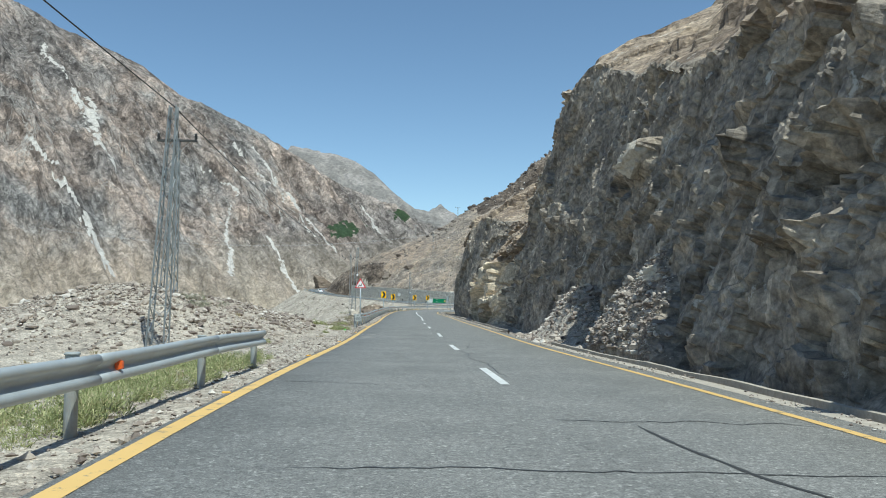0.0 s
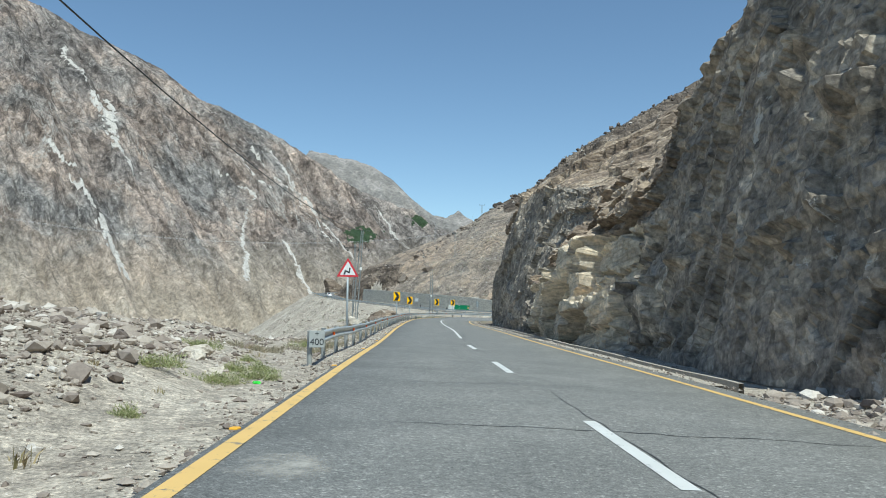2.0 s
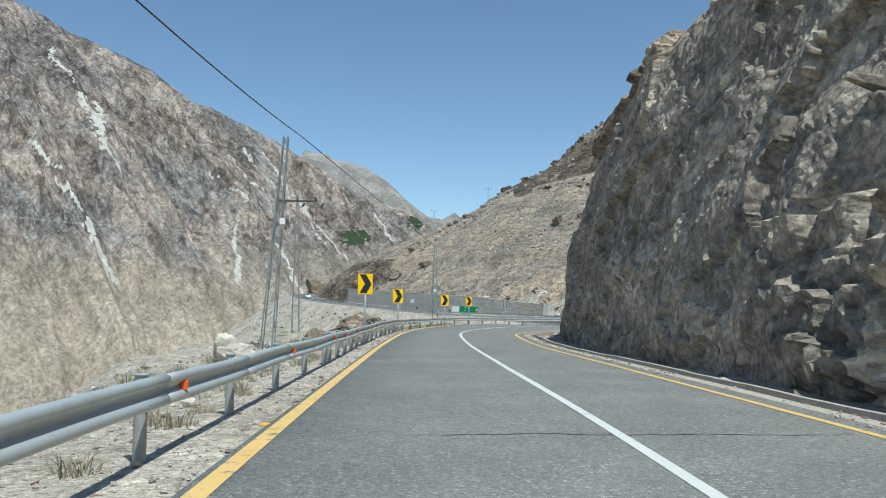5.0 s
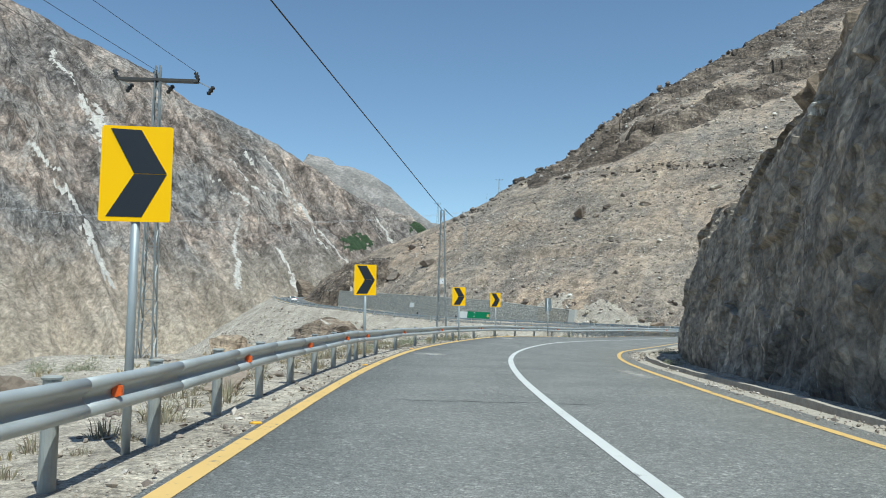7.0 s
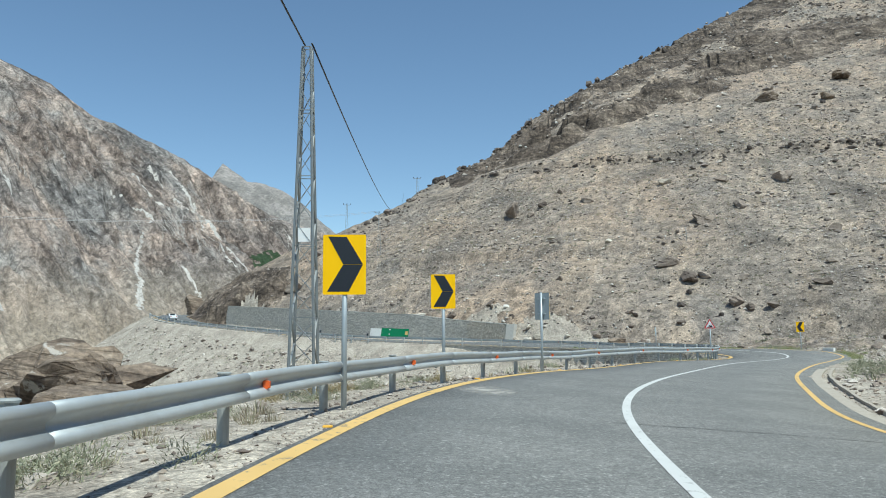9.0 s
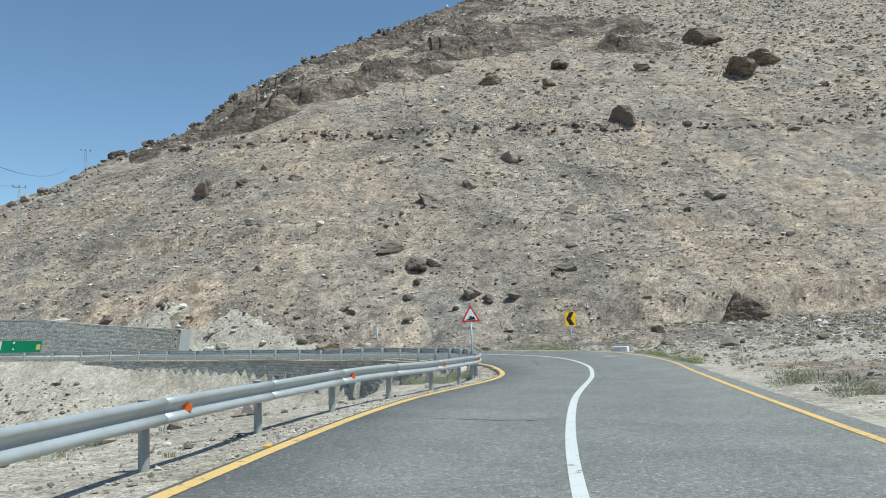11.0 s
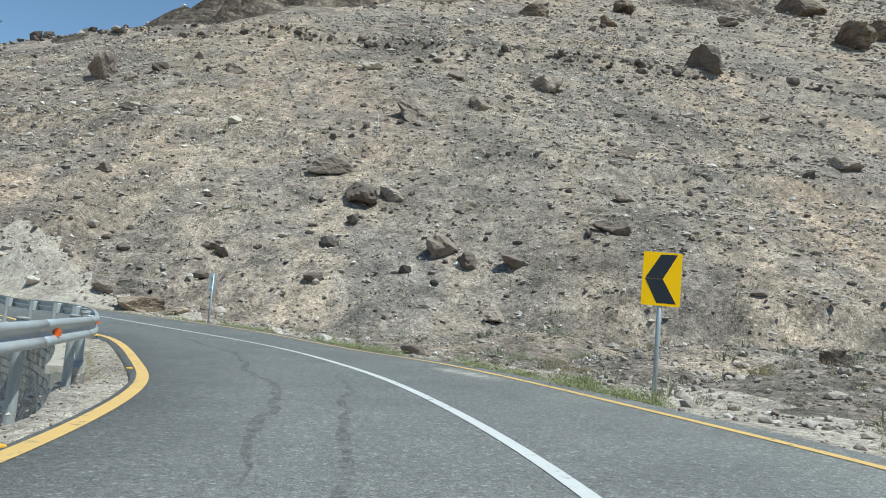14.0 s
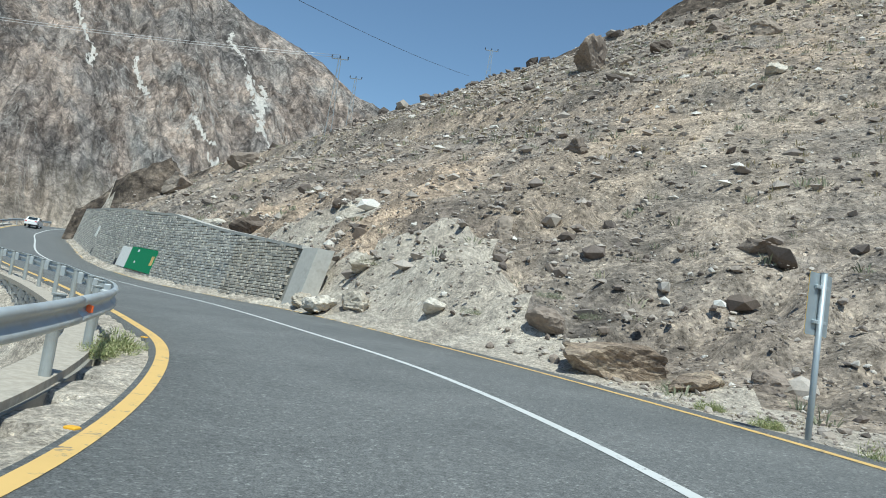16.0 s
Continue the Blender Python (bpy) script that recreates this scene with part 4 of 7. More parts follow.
# ---- materials of things ----
def mat_plain(name, colour, rough=0.6, metal=0.0, var=0.12, scale=6.0, spec=0.4, dirt=0.0):
    m, n, b = material(name, rough, metal, spec)
    v = where(n)
    t = noise_node(n, scale, 6, 0.65, v)
    col = mix(n, t, [c * (1 - var) for c in colour], [min(1, c * (1 + var)) for c in colour])
    if dirt:
        d = noise_node(n, scale * 0.35, 8, 0.7, v)
        col = mix(n, ramp(n, d, [(0.52, (0, 0, 0)), (0.75, (dirt, dirt, dirt))]), col, (0.30, 0.26, 0.21))
    n.links.new(col, b.inputs["Base Color"])
    r = maths(n, "ADD", maths(n, "MULTIPLY", t, 0.2), rough - 0.1)
    n.links.new(r, b.inputs["Roughness"])
    bump(n, b, t, 0.003, 0.3)
    return m


def mat_island(name, stops, rough=0.9, scale=14.0, fine=0.5):
    """Colour that changes from loose piece to loose piece."""
    m, n, b = material(name, rough, 0, 0.2)
    g = n.nodes.new("ShaderNodeNewGeometry")
    col = ramp(n, g.outputs["Random Per Island"], stops)
    t = noise_node(n, scale, 5, 0.7, where(n))
    col = mix(n, fine, col, ramp(n, t, [(0.3, (0.6, 0.58, 0.56)), (0.7, (1.25, 1.22, 1.2))]), "MULTIPLY")
    n.links.new(col, b.inputs["Base Color"])
    bump(n, b, t, 0.02, 0.6)
    return m


def mat_object(name, stops, rough=0.9, scale=8.0, dist=0.02):
    m, n, b = material(name, rough, 0, 0.2)
    g = n.nodes.new("ShaderNodeObjectInfo")
    col = ramp(n, g.outputs["Random"], stops)
    t = noise_node(n, scale, 7, 0.72, where(n))
    u = noise_node(n, scale * 0.2, 4, 0.6, where(n))
    col = mix(n, 0.8, col, ramp(n, t, [(0.28, (0.5, 0.48, 0.46)), (0.72, (1.3, 1.27, 1.22))]), "MULTIPLY")
    col = mix(n, 0.6, col, ramp(n, u, [(0.3, (0.75, 0.7, 0.66)), (0.7, (1.2, 1.15, 1.1))]), "MULTIPLY")
    n.links.new(col, b.inputs["Base Color"])
    bump(n, b, t, dist, 0.7)
    return m


def mat_leaf(name, stops, rough=0.8):
    m, n, b = material(name, rough, 0, 0.15)
    g = n.nodes.new("ShaderNodeNewGeometry")
    col = ramp(n, g.outputs["Random Per Island"], stops)
    n.links.new(col, b.inputs["Base Color"])
    return m


M_STEEL = mat_plain("galvanised_steel", (0.47, 0.50, 0.51), 0.5, 0.35, 0.14, 4.0, 0.5, 0.35)
M_POST = mat_plain("weathered_post_steel", (0.36, 0.375, 0.365), 0.6, 0.3, 0.25, 5.0, 0.4, 0.7)
M_PLATE = mat_plain("dull_grey_paint", (0.42, 0.44, 0.43), 0.6, 0, 0.2, 7.0, 0.3, 0.5)
M_POLE = mat_plain("painted_steel_pole", (0.40, 0.44, 0.46), 0.5, 0.4, 0.15, 5.0, 0.5, 0.2)
M_TOWER = mat_plain("tower_steel", (0.30, 0.315, 0.315), 0.5, 0.6, 0.2, 3.0, 0.5, 0.2)
M_ARM = mat_plain("weathered_arm_steel", (0.07, 0.068, 0.065), 0.6, 0.3, 0.3, 5.0, 0.4)
M_SIGN_BACK = mat_plain("sign_back_aluminium", (0.36, 0.40, 0.42), 0.5, 0.5, 0.12, 4.0, 0.5, 0.1)
M_CONCRETE = mat_plain("weathered_concrete", (0.46, 0.44, 0.40), 0.9, 0, 0.22, 7.0, 0.2, 0.5)
M_DUSTY = mat_plain("dusty_concrete", (0.42, 0.375, 0.315), 0.95, 0, 0.45, 9.0, 0.1, 0.9)
M_LIME = mat_plain("whitewashed_concrete", (0.70, 0.69, 0.65), 0.85, 0, 0.12, 9.0, 0.2, 0.4)
M_SIGN_YELLOW = mat_plain("sign_yellow", (1.0, 0.56, 0.004), 0.6, 0, 0.04, 3.0, 0.12)
M_SIGN_BLACK = mat_plain("sign_black", (0.018, 0.022, 0.03), 0.45, 0, 0.2, 3.0, 0.4)
M_SIGN_RED = mat_plain("sign_red", (0.60, 0.035, 0.05), 0.45, 0, 0.08, 3.0, 0.4)
M_SIGN_WHITE = mat_plain("sign_white", (0.80, 0.80, 0.79), 0.45, 0, 0.04, 3.0, 0.4)
M_SIGN_GREEN = mat_plain("wall_green_paint", (0.02, 0.21, 0.09), 0.8, 0, 0.25, 6.0, 0.2)
M_ORANGE = mat_plain("orange_reflector", (0.72, 0.12, 0.02), 0.35, 0, 0.1, 20.0, 0.5)
M_STUD = mat_plain("yellow_road_stud", (0.80, 0.42, 0.04), 0.4, 0, 0.15, 20.0, 0.5)
M_BLACK = mat_plain("dark_porcelain", (0.03, 0.028, 0.026), 0.3, 0, 0.3, 9.0, 0.5)
M_WIRE = mat_plain("wire", (0.05, 0.05, 0.05), 0.5, 0.5, 0.2, 1.0)
M_WIRE_PALE = mat_plain("bare_aluminium_wire", (0.5, 0.5, 0.5), 0.4, 0.7, 0.2, 1.0)
M_SEAL = mat_plain("crack_sealant", (0.05, 0.05, 0.05), 0.6, 0, 0.3, 9.0, 0.4)


def mat_stain():
    """Bitumen worn into the asphalt in ragged patches."""
    m, n, b = material("worn_seam", 0.8, 0, 0.3)
    b.inputs["Base Color"].default_value = (0.075, 0.075, 0.074, 1)
    n.links.new(ramp(n, noise_node(n, 2.6, 8, 0.75, where(n)), [(0.38, (0.0, 0.0, 0.0)), (0.66, (0.36, 0.36, 0.36))]), b.inputs["Alpha"])
    return m


M_STAIN = mat_stain()


def mat_dust():
    """Pale dust thinning out towards its edge over the asphalt."""
    m, n, b = material("dusty_patch", 0.9, 0, 0.2)
    g = n.nodes.new("ShaderNodeTexCoord")
    k = n.nodes.new("ShaderNodeMapping")
    k.inputs["Location"].default_value = (-1, -1, -0.5)
    k.inputs["Scale"].default_value = (2, 2, 0.01)
    n.links.new(g.outputs["Generated"], k.inputs["Vector"])
    r = n.nodes.new("ShaderNodeVectorMath")
    r.operation = "LENGTH"
    n.links.new(k.outputs[0], r.inputs[0])
    f = maths(n, "ADD", r.outputs["Value"], maths(n, "MULTIPLY", maths(n, "SUBTRACT", noise_node(n, 3.0, 8, 0.7, where(n)), 0.5), 1.6))
    col = mix(n, noise_node(n, 9.0, 5, 0.7, where(n)), (0.36, 0.34, 0.31), (0.56, 0.53, 0.48))
    n.links.new(col, b.inputs["Base Color"])
    n.links.new(ramp(n, f, [(0.3, (0.92, 0.92, 0.92)), (0.95, (0.0, 0.0, 0.0))]), b.inputs["Alpha"])
    return m


M_DUST = mat_dust()
M_RUBBLE = mat_island("rubble", [(0.0, (0.17, 0.138, 0.12)), (0.25, (0.28, 0.237, 0.203)), (0.55, (0.39, 0.337, 0.288)), (0.88, (0.50, 0.445, 0.385)), (1.0, (0.66, 0.615, 0.56))])
M_HILLSTONE = mat_island("hill_stone", [(0.0, (0.185, 0.157, 0.14)), (0.3, (0.29, 0.25, 0.222)), (0.65, (0.39, 0.342, 0.30)), (0.88, (0.50, 0.45, 0.40)), (1.0, (0.70, 0.665, 0.61))])
M_DARKSTONE = mat_island("dark_hill_rock", [(0.0, (0.10, 0.084, 0.075)), (0.5, (0.18, 0.15, 0.132)), (0.85, (0.26, 0.22, 0.19)), (1.0, (0.38, 0.335, 0.29))])
M_BOULDER = mat_object("boulder_rock", [(0.0, (0.15, 0.125, 0.11)), (0.4, (0.23, 0.197, 0.172)), (0.7, (0.31, 0.265, 0.23)), (1.0, (0.40, 0.35, 0.30))], 0.92, 5.0, 0.05)
M_PALE_BOULDER = mat_object("pale_boulder_rock", [(0.0, (0.46, 0.42, 0.36)), (1.0, (0.66, 0.63, 0.57))], 0.92, 6.0, 0.04)
M_CUTBLOCK = mat_island("cut_block", [(0.0, (0.15, 0.12, 0.10)), (0.3, (0.30, 0.25, 0.21)), (0.6, (0.46, 0.41, 0.36)), (1.0, (0.70, 0.67, 0.62))])
M_MASONRY = mat_object("wall_stone", [(0.0, (0.38, 0.37, 0.34)), (0.4, (0.48, 0.46, 0.42)), (0.75, (0.56, 0.535, 0.48)), (1.0, (0.64, 0.61, 0.545))], 0.9, 9.0, 0.02)
M_MASONRY_FAR = mat_island("wall_stone_far", [(0.0, (0.38, 0.37, 0.34)), (0.4, (0.48, 0.46, 0.42)), (0.75, (0.56, 0.535, 0.48)), (1.0, (0.64, 0.61, 0.545))], 0.9, 9.0)
M_MORTAR = mat_plain("mortar", (0.27, 0.255, 0.225), 0.95, 0, 0.25, 5.0, 0.1)
M_DRY = mat_leaf("dry_grass", [(0.0, (0.26, 0.20, 0.11)), (0.5, (0.36, 0.29, 0.17)), (0.8, (0.22, 0.20, 0.10)), (1.0, (0.42, 0.36, 0.22))])
M_SAGE = mat_leaf("grey_green_scrub", [(0.0, (0.19, 0.205, 0.13)), (0.5, (0.28, 0.29, 0.20)), (0.85, (0.35, 0.345, 0.24)), (1.0, (0.42, 0.37, 0.26))])
M_GREEN = mat_leaf("green_grass", [(0.0, (0.19, 0.22, 0.09)), (0.5, (0.30, 0.33, 0.15)), (0.85, (0.42, 0.41, 0.22)), (1.0, (0.52, 0.46, 0.28))])
M_BAG = mat_plain("green_plastic", (0.07, 0.62, 0.05), 0.35, 0, 0.1, 20.0, 0.5)
M_GLASS = mat_plain("car_glass", (0.03, 0.04, 0.045), 0.08, 0, 0.1, 2.0, 0.6)
M_CAR = mat_plain("white_car_paint", (0.78, 0.78, 0.77), 0.3, 0, 0.03, 2.0, 0.5)
M_TYRE = mat_plain("tyre_rubber", (0.03, 0.03, 0.03), 0.85, 0, 0.2, 9.0, 0.2)


def land(x, y):
    return float(height([x], [y])[0])


# ---- road details ----
def dash(s0, s1, lat=0.0):
    return marking("centre_dash", "", s0, s1, lambda s: 0 * s + lat, 0.17, M_WHITE)


for y, lat in ((13.6, 0.0), (26.3, 0.0), (38.2, 0.0), (50.1, -0.16), (62.1, -0.06)):
    dash(arc_at(y), arc_at(y) + 4.0, lat)


def crack_strip(s_of, lat_of, n, width, rng):
    """A wavering line of sealant over the road."""
    t = np.linspace(0, 1, n)
    s, l = s_of(t), lat_of(t)
    ds, dl = np.gradient(s), np.gradient(l)
    ln = np.hypot(ds, dl) + 1e-9
    w = width * (0.5 + rng.uniform(0.2, 1.0, n)) / 2 * np.minimum(1, 6 * np.minimum(t, 1 - t) + 0.2)
    a = road_point(s + dl / ln * w, l - ds / ln * w, 0.0045)
    b = road_point(s - dl / ln * w, l + ds / ln * w, 0.0045)
    v = np.stack([a, b], 1).reshape(-1, 3)
    return v, grid_faces(n, 2)


def build_cracks():
    rng = np.random.default_rng(5)
    for k, y in enumerate([6.5, 9.2, 13.4, 20, 29.5, 36, 41.5, 47, 52.5, 60.3, 64, 67.8, 74, 81, 88.5, 96, 108.4, 112, 121, 128.5, 141, 149.5, 158, 166, 176]):
        s0 = arc_at(y)
        wl, wr = float(road_width(s0, -1)), float(road_width(s0, 1))
        lo, hi = -wl + rng.uniform(0, 1.6), rng.uniform(-1.0, wr)
        if k % 4 == 1:
            lo, hi = rng.uniform(-1, 0.5), wr - 0.1
        sk, ph = rng.uniform(-0.8, 0.8), rng.uniform(0, 9)
        f = lambda t: s0 + sk * t + 0.18 * vnoise(p3(t * 7 + ph, 0 * t), 3) + 0.05 * vnoise(p3(t * 31 + ph, 0 * t), 4)
        piece("crack", crack_strip(f, lambda t: lo + (hi - lo) * t, 60, 0.026, rng), M_SEAL, road, "dark sealed crack")
    for y0, y1, l0, l1, w in ((4.5, 9.0, 1.4, 0.9, 0.05), (15, 27, 0.16, 0.1, 0.022), (33, 46, 0.12, 0.14, 0.016), (58, 74, 0.1, 0.14, 0.026), (27, 31, 0.5, 0.9, 0.035), (74, 84, 0.35, 0.3, 0.045), (107, 113, 0.25, 0.3, 0.03)):
        a, b, ph = arc_at(y0), arc_at(y1), y0 * 3.1
        n = int((b - a) * 5) + 10
        g = lambda t: l0 + (l1 - l0) * t + 0.16 * vnoise(p3(t * (b - a) / 2.5 + ph, 0 * t), 6) + 0.05 * vnoise(p3(t * (b - a) * 1.3 + ph, 0 * t), 7)
        piece("crack", crack_strip(lambda t: a + (b - a) * t, g, n, w, rng), M_SEAL, road, "dark sealed crack")
    # worn seams on the bend
    for s0, s1, l0, l1, w in ((arc_at(188) + 22, arc_at(188) + 44, -2.2, -1.0, 0.07), (arc_at(188) + 8, arc_at(188) + 30, 0.3, 0.5, 0.05), (arc_at(188) + 34, arc_at(188) + 58, -2.4, -2.0, 0.09),
                              (arc_at(188) + 30, arc_at(188) + 31, -4.2, 0.0, 0.03), (arc_at(188) + 49, arc_at(188) + 50.5, -4.4, -0.4, 0.03), (arc_at(188) + 44, arc_at(188) + 44.6, 0.4, 2.8, 0.03), (arc_at(188) + 16, arc_at(188) + 16.5, 0.4, 3.2, 0.025)):
        ph = s0
        g = lambda t: l0 + (l1 - l0) * t + 0.2 * vnoise(p3(t * 9 + ph, 0 * t), 8) + 0.06 * vnoise(p3(t * 37 + ph, 0 * t), 9)
        h = lambda t: s0 + (s1 - s0) * t + 0.1 * vnoise(p3(t * 11 + ph, 0 * t), 10)
        piece("crack", crack_strip(h, g, 120, w * 1.4, rng), M_STAIN, road, "darker worn seam")


build_cracks()


def build_patch(s0, length, lat, width, seed, label):
    """A ragged pale patch lying on the asphalt."""
    rng = np.random.default_rng(seed)
    a = np.linspace(0, 2 * np.pi, 40, endpoint=False)
    r = 1 + 0.35 * vnoise(np.stack([np.cos(a) * 2 + seed, np.sin(a) * 2, 0 * a], 1), seed)
    s, l = s0 + np.cos(a) * r * length / 2, lat + np.sin(a) * r * width / 2
    pts = road_point(s, l, 0.005)
    c = road_point(np.array([s0]), np.array([lat]), 0.005)
    v = np.vstack([pts, c])
    return piece("dust_patch", (v, [(i, (i + 1) % 40, 40) for i in range(40)]), M_DUST, road, label)


build_patch(arc_at(134.2), 2.6, -2.6, 1.6, 3, "pale dusty patch")
build_patch(arc_at(152.6) + 1.0, 2.6, -2.75, 1.6, 4, "pale dusty patch")
build_patch(arc_at(38.5), 1.6, -3.3, 0.9, 5, "pale dusty patch")
build_patch(arc_at(36.0), 1.8, -3.4, 1.1, 6, "pale dusty patch")
build_patch(arc_at(128), 5.0, 2.9, 0.8, 7, "pale dusty patch")
build_patch(arc_at(188) + 45, 5.0, 2.2, 0.9, 8, "pale dusty patch")
build_patch(arc_at(188) + 30, 4.0, 2.3, 0.8, 9, "pale dusty patch")


def build_studs():
    data = None
    for k, s in enumerate(np.arange(arc_at(2), ARC[-1] - 90, 9.7)):
        p = road_point(np.array([s]), -road_width(np.array([s]), -1) - 0.2, 0.0)[0]
        stud = thing("road_stud", p, "small yellow plastic road stud beside the edge line", "road stud", "road studs", 20 * (k % 5))
        if data is None:
            data = piece("stud_body", box(0, 0, 0.012, 0.12, 0.10, 0.024, 0.01), M_STUD, stud).data
        else:
            share("stud_body", data, stud)


build_studs()


# ---- drain along the foot of the rock ----
def build_drain(s0, s1):
    s = np.arange(s0, s1, 0.5)
    w = road_width(s, 1)
    n1 = 0.05 * fbm(p3(s / 2.5, 0 * s), 4, 0.6, 61)
    prof = [(0.50, -0.25), (0.505, -0.01), (0.86, -0.005), (0.87, -0.2), (1.10, -0.21), (1.11, 0.05), (1.21, 0.055), (1.225, -0.3)]
    cols = [road_point(s, w + a + n1, z + (n1 * 0.6 if i > 3 else 0)) for i, (a, z) in enumerate(prof)]
    v = np.stack(cols, 1).reshape(-1, 3)
    ob = mesh_object("kerb", v, grid_faces(len(s), len(prof)), M_DUSTY)
    return tagged(ob, "worn concrete kerb and shallow drain channel beside the road", "kerb", kind="structure")


build_drain(0.0, arc_at(34))
build_drain(arc_at(48.5), arc_at(195))


# ---- guard rails ----
_lobe = [(0.004, 0.158), (0.03, 0.163), (0.055, 0.157), (0.075, 0.142), (0.085, 0.122), (0.087, 0.1), (0.082, 0.08), (0.068, 0.062), (0.045, 0.045), (0.026, 0.03), (0.014, 0.014)]
BEAM = _lobe + [(0.012, 0.0)] + [(a, -b) for a, b in _lobe[::-1]]
BEAM_IN = [(a - 0.006, b * 0.97) for a, b in BEAM[::-1]]
POST = None


def post_mesh():
    """A round tube post with a low cap."""
    body = tube([(0, -0.01, -0.6), (0, -0.01, 0.84)], 0.068, 16)
    rim = tube([(0, -0.01, 0.835), (0, -0.01, 0.85), (0, -0.01, 0.862)], [0.079, 0.082, 0.066], 16)
    return joined(body, rim)


def edge_z(s):
    """Height of the verge just outside the left edge line."""
    w = float(road_width(s, -1))
    return float(road_point(np.array([s]), np.array([-w * 0.45]), 0)[0, 2]) - 0.04


def guard_rail(label, stations, lat_of, phase=0):
    """A steel W beam rail: stations are the posts' arc lengths, the beam stands on the road side."""
    global POST
    first = road_point(np.array([stations[0]]), np.array([lat_of(stations[0])]))[0]
    rail = thing("guard_rail", (float(first[0]), float(first[1]), float(first[2])), label, "guard rail", "guard rails")
    base = np.array(rail.location)

    def spot(s, lat, up):
        p = road_point(np.array([s]), np.array([lat]), 0)[0]
        p[2] = edge_z(s) + up
        return p - base

    prof = BEAM + BEAM_IN
    for k, s in enumerate(stations):
        lat = lat_of(s)
        p = spot(s, lat, 0)
        i = int(np.searchsorted(ARC, s))
        r = RIGHT[min(i, len(RIGHT) - 1)]
        ang = math.atan2(-r[0], r[1]) + math.pi
        if POST is None:
            POST = (piece("post", post_mesh(), M_POST, rail, "dull grey steel post", p).data, mesh_object("spacer", *box(0, 0, 0, 0.12, 0.14, 0.3, 0.015), M_STEEL).data)
            bpy.data.objects.remove(bpy.data.objects["spacer"])
            rail.children[0].rotation_euler = (0, 0, ang)
        else:
            share("post", POST[0], rail, p, ang)
        q = spot(s, lat + 0.12, 0.66)
        share("spacer", POST[1], rail, q, ang)
        if k + 1 < len(stations):
            s2 = stations[k + 1]
            seg = np.linspace(s - 0.02, s2 + 0.1, max(2, int((s2 - s) / 0.5)))
            rows = []
            for j, t in enumerate(seg):
                lap = 0.006 if j == len(seg) - 1 else 0.0
                l0 = lat_of(t) + 0.19 + lap
                c = road_point(np.full(len(prof), t), l0 + np.array([a for a, b in prof]), 0) - base
                c[:, 2] = edge_z(t) - base[2] + 0.68 + np.array([b for a, b in prof]) + 0.012 * math.sin(t * 0.7)
                rows.append(c)
            v = np.vstack(rows)
            m = len(prof)
            f = []
            for j in range(len(seg) - 1):
                f += [(j * m + i, j * m + (i + 1) % m, (j + 1) * m + (i + 1) % m, (j + 1) * m + i) for i in range(m)]
            f += [tuple(range(m - 1, -1, -1)), tuple(range((len(seg) - 1) * m, len(seg) * m))]
            beam = piece("beam", (v, f), M_STEEL, rail, flat=False)
            if (k + phase) % 2 == 0:
                a = road_point(np.array([s + 0.7]), np.array([lat_of(s + 0.7) + 0.215]), 0)[0] - base
                a[2] = edge_z(s + 0.7) - base[2]
                d = np.array([-r[1], r[0]])
                w = 0.05
                out = np.array([r[0], r[1]])
                def pt(t, o, z):
                    return (a[0] + d[0] * t + out[0] * o, a[1] + d[1] * t + out[1] * o, a[2] + z)
                ref = ([pt(-w, 0, 0.62), pt(w, 0, 0.62), pt(w, 0, 0.74), pt(-w, 0, 0.74), pt(-w * 0.5, 0.075, 0.64), pt(w * 0.5, 0.075, 0.64), pt(w * 0.5, 0.075, 0.72), pt(-w * 0.5, 0.075, 0.72)],
                       [(0, 1, 5, 4), (1, 2, 6, 5), (2, 3, 7, 6), (3, 0, 4, 7), (4, 5, 6, 7), (3, 2, 1, 0)])
                piece("reflector", ref, M_ORANGE, rail, "orange reflector")
    # flat end plate
    p = road_point(np.array([stations[0] - 0.03]), np.array([lat_of(stations[0]) + 0.235]), 0)[0] - base
    p[2] = edge_z(stations[0]) - base[2]
    i = int(np.searchsorted(ARC, stations[0]))
    r, t = RIGHT[i], _tan[i]
    e = [(p[0] + r[0] * o - t[0] * q, p[1] + r[1] * o - t[1] * q, p[2] + z) for q in (0, 0.03) for o, z in ((-0.07, 0.5), (0.07, 0.5), (0.07, 0.86), (-0.07, 0.86))]
    piece("end_plate", (e, [(3, 2, 1, 0), (4, 5, 6, 7), (0, 1, 5, 4), (1, 2, 6, 5), (2, 3, 7, 6), (3, 0, 4, 7)]), M_STEEL, rail)
    return rail


_first = [arc_at(y) for y in (-38, -33.6, -29.2, -24.8, -20.4, -16, -11.6, -7.2, -1.5, 3.0, 8.3, 13.6, 18.2)]
guard_rail("short galvanised steel guard rail ending beside the rubble heap", _first, lambda s: -float(road_width(s, -1)) - 1.1)
_second = [arc_at(51.9)] + list(np.arange(arc_at(55.8), arc_at(103), 3.9)) + list(np.arange(arc_at(104), arc_at(131), 2.25)) + list(np.arange(arc_at(132), ARC[-1] - 40, 3.6))
RAIL_S = [arc_at(52), arc_at(56), arc_at(110), arc_at(135), arc_at(163), arc_at(188), arc_at(188) + 12, arc_at(188) + 25, arc_at(188) + 45, ARC[-1]]
RAIL_L = [1.0, 1.15, 1.1, 1.15, 1.2, 1.4, 1.2, 1.1, 1.1, 1.1]


def rail_lat(s):
    return -road_width(s, -1) - np.interp(s, RAIL_S, RAIL_L)


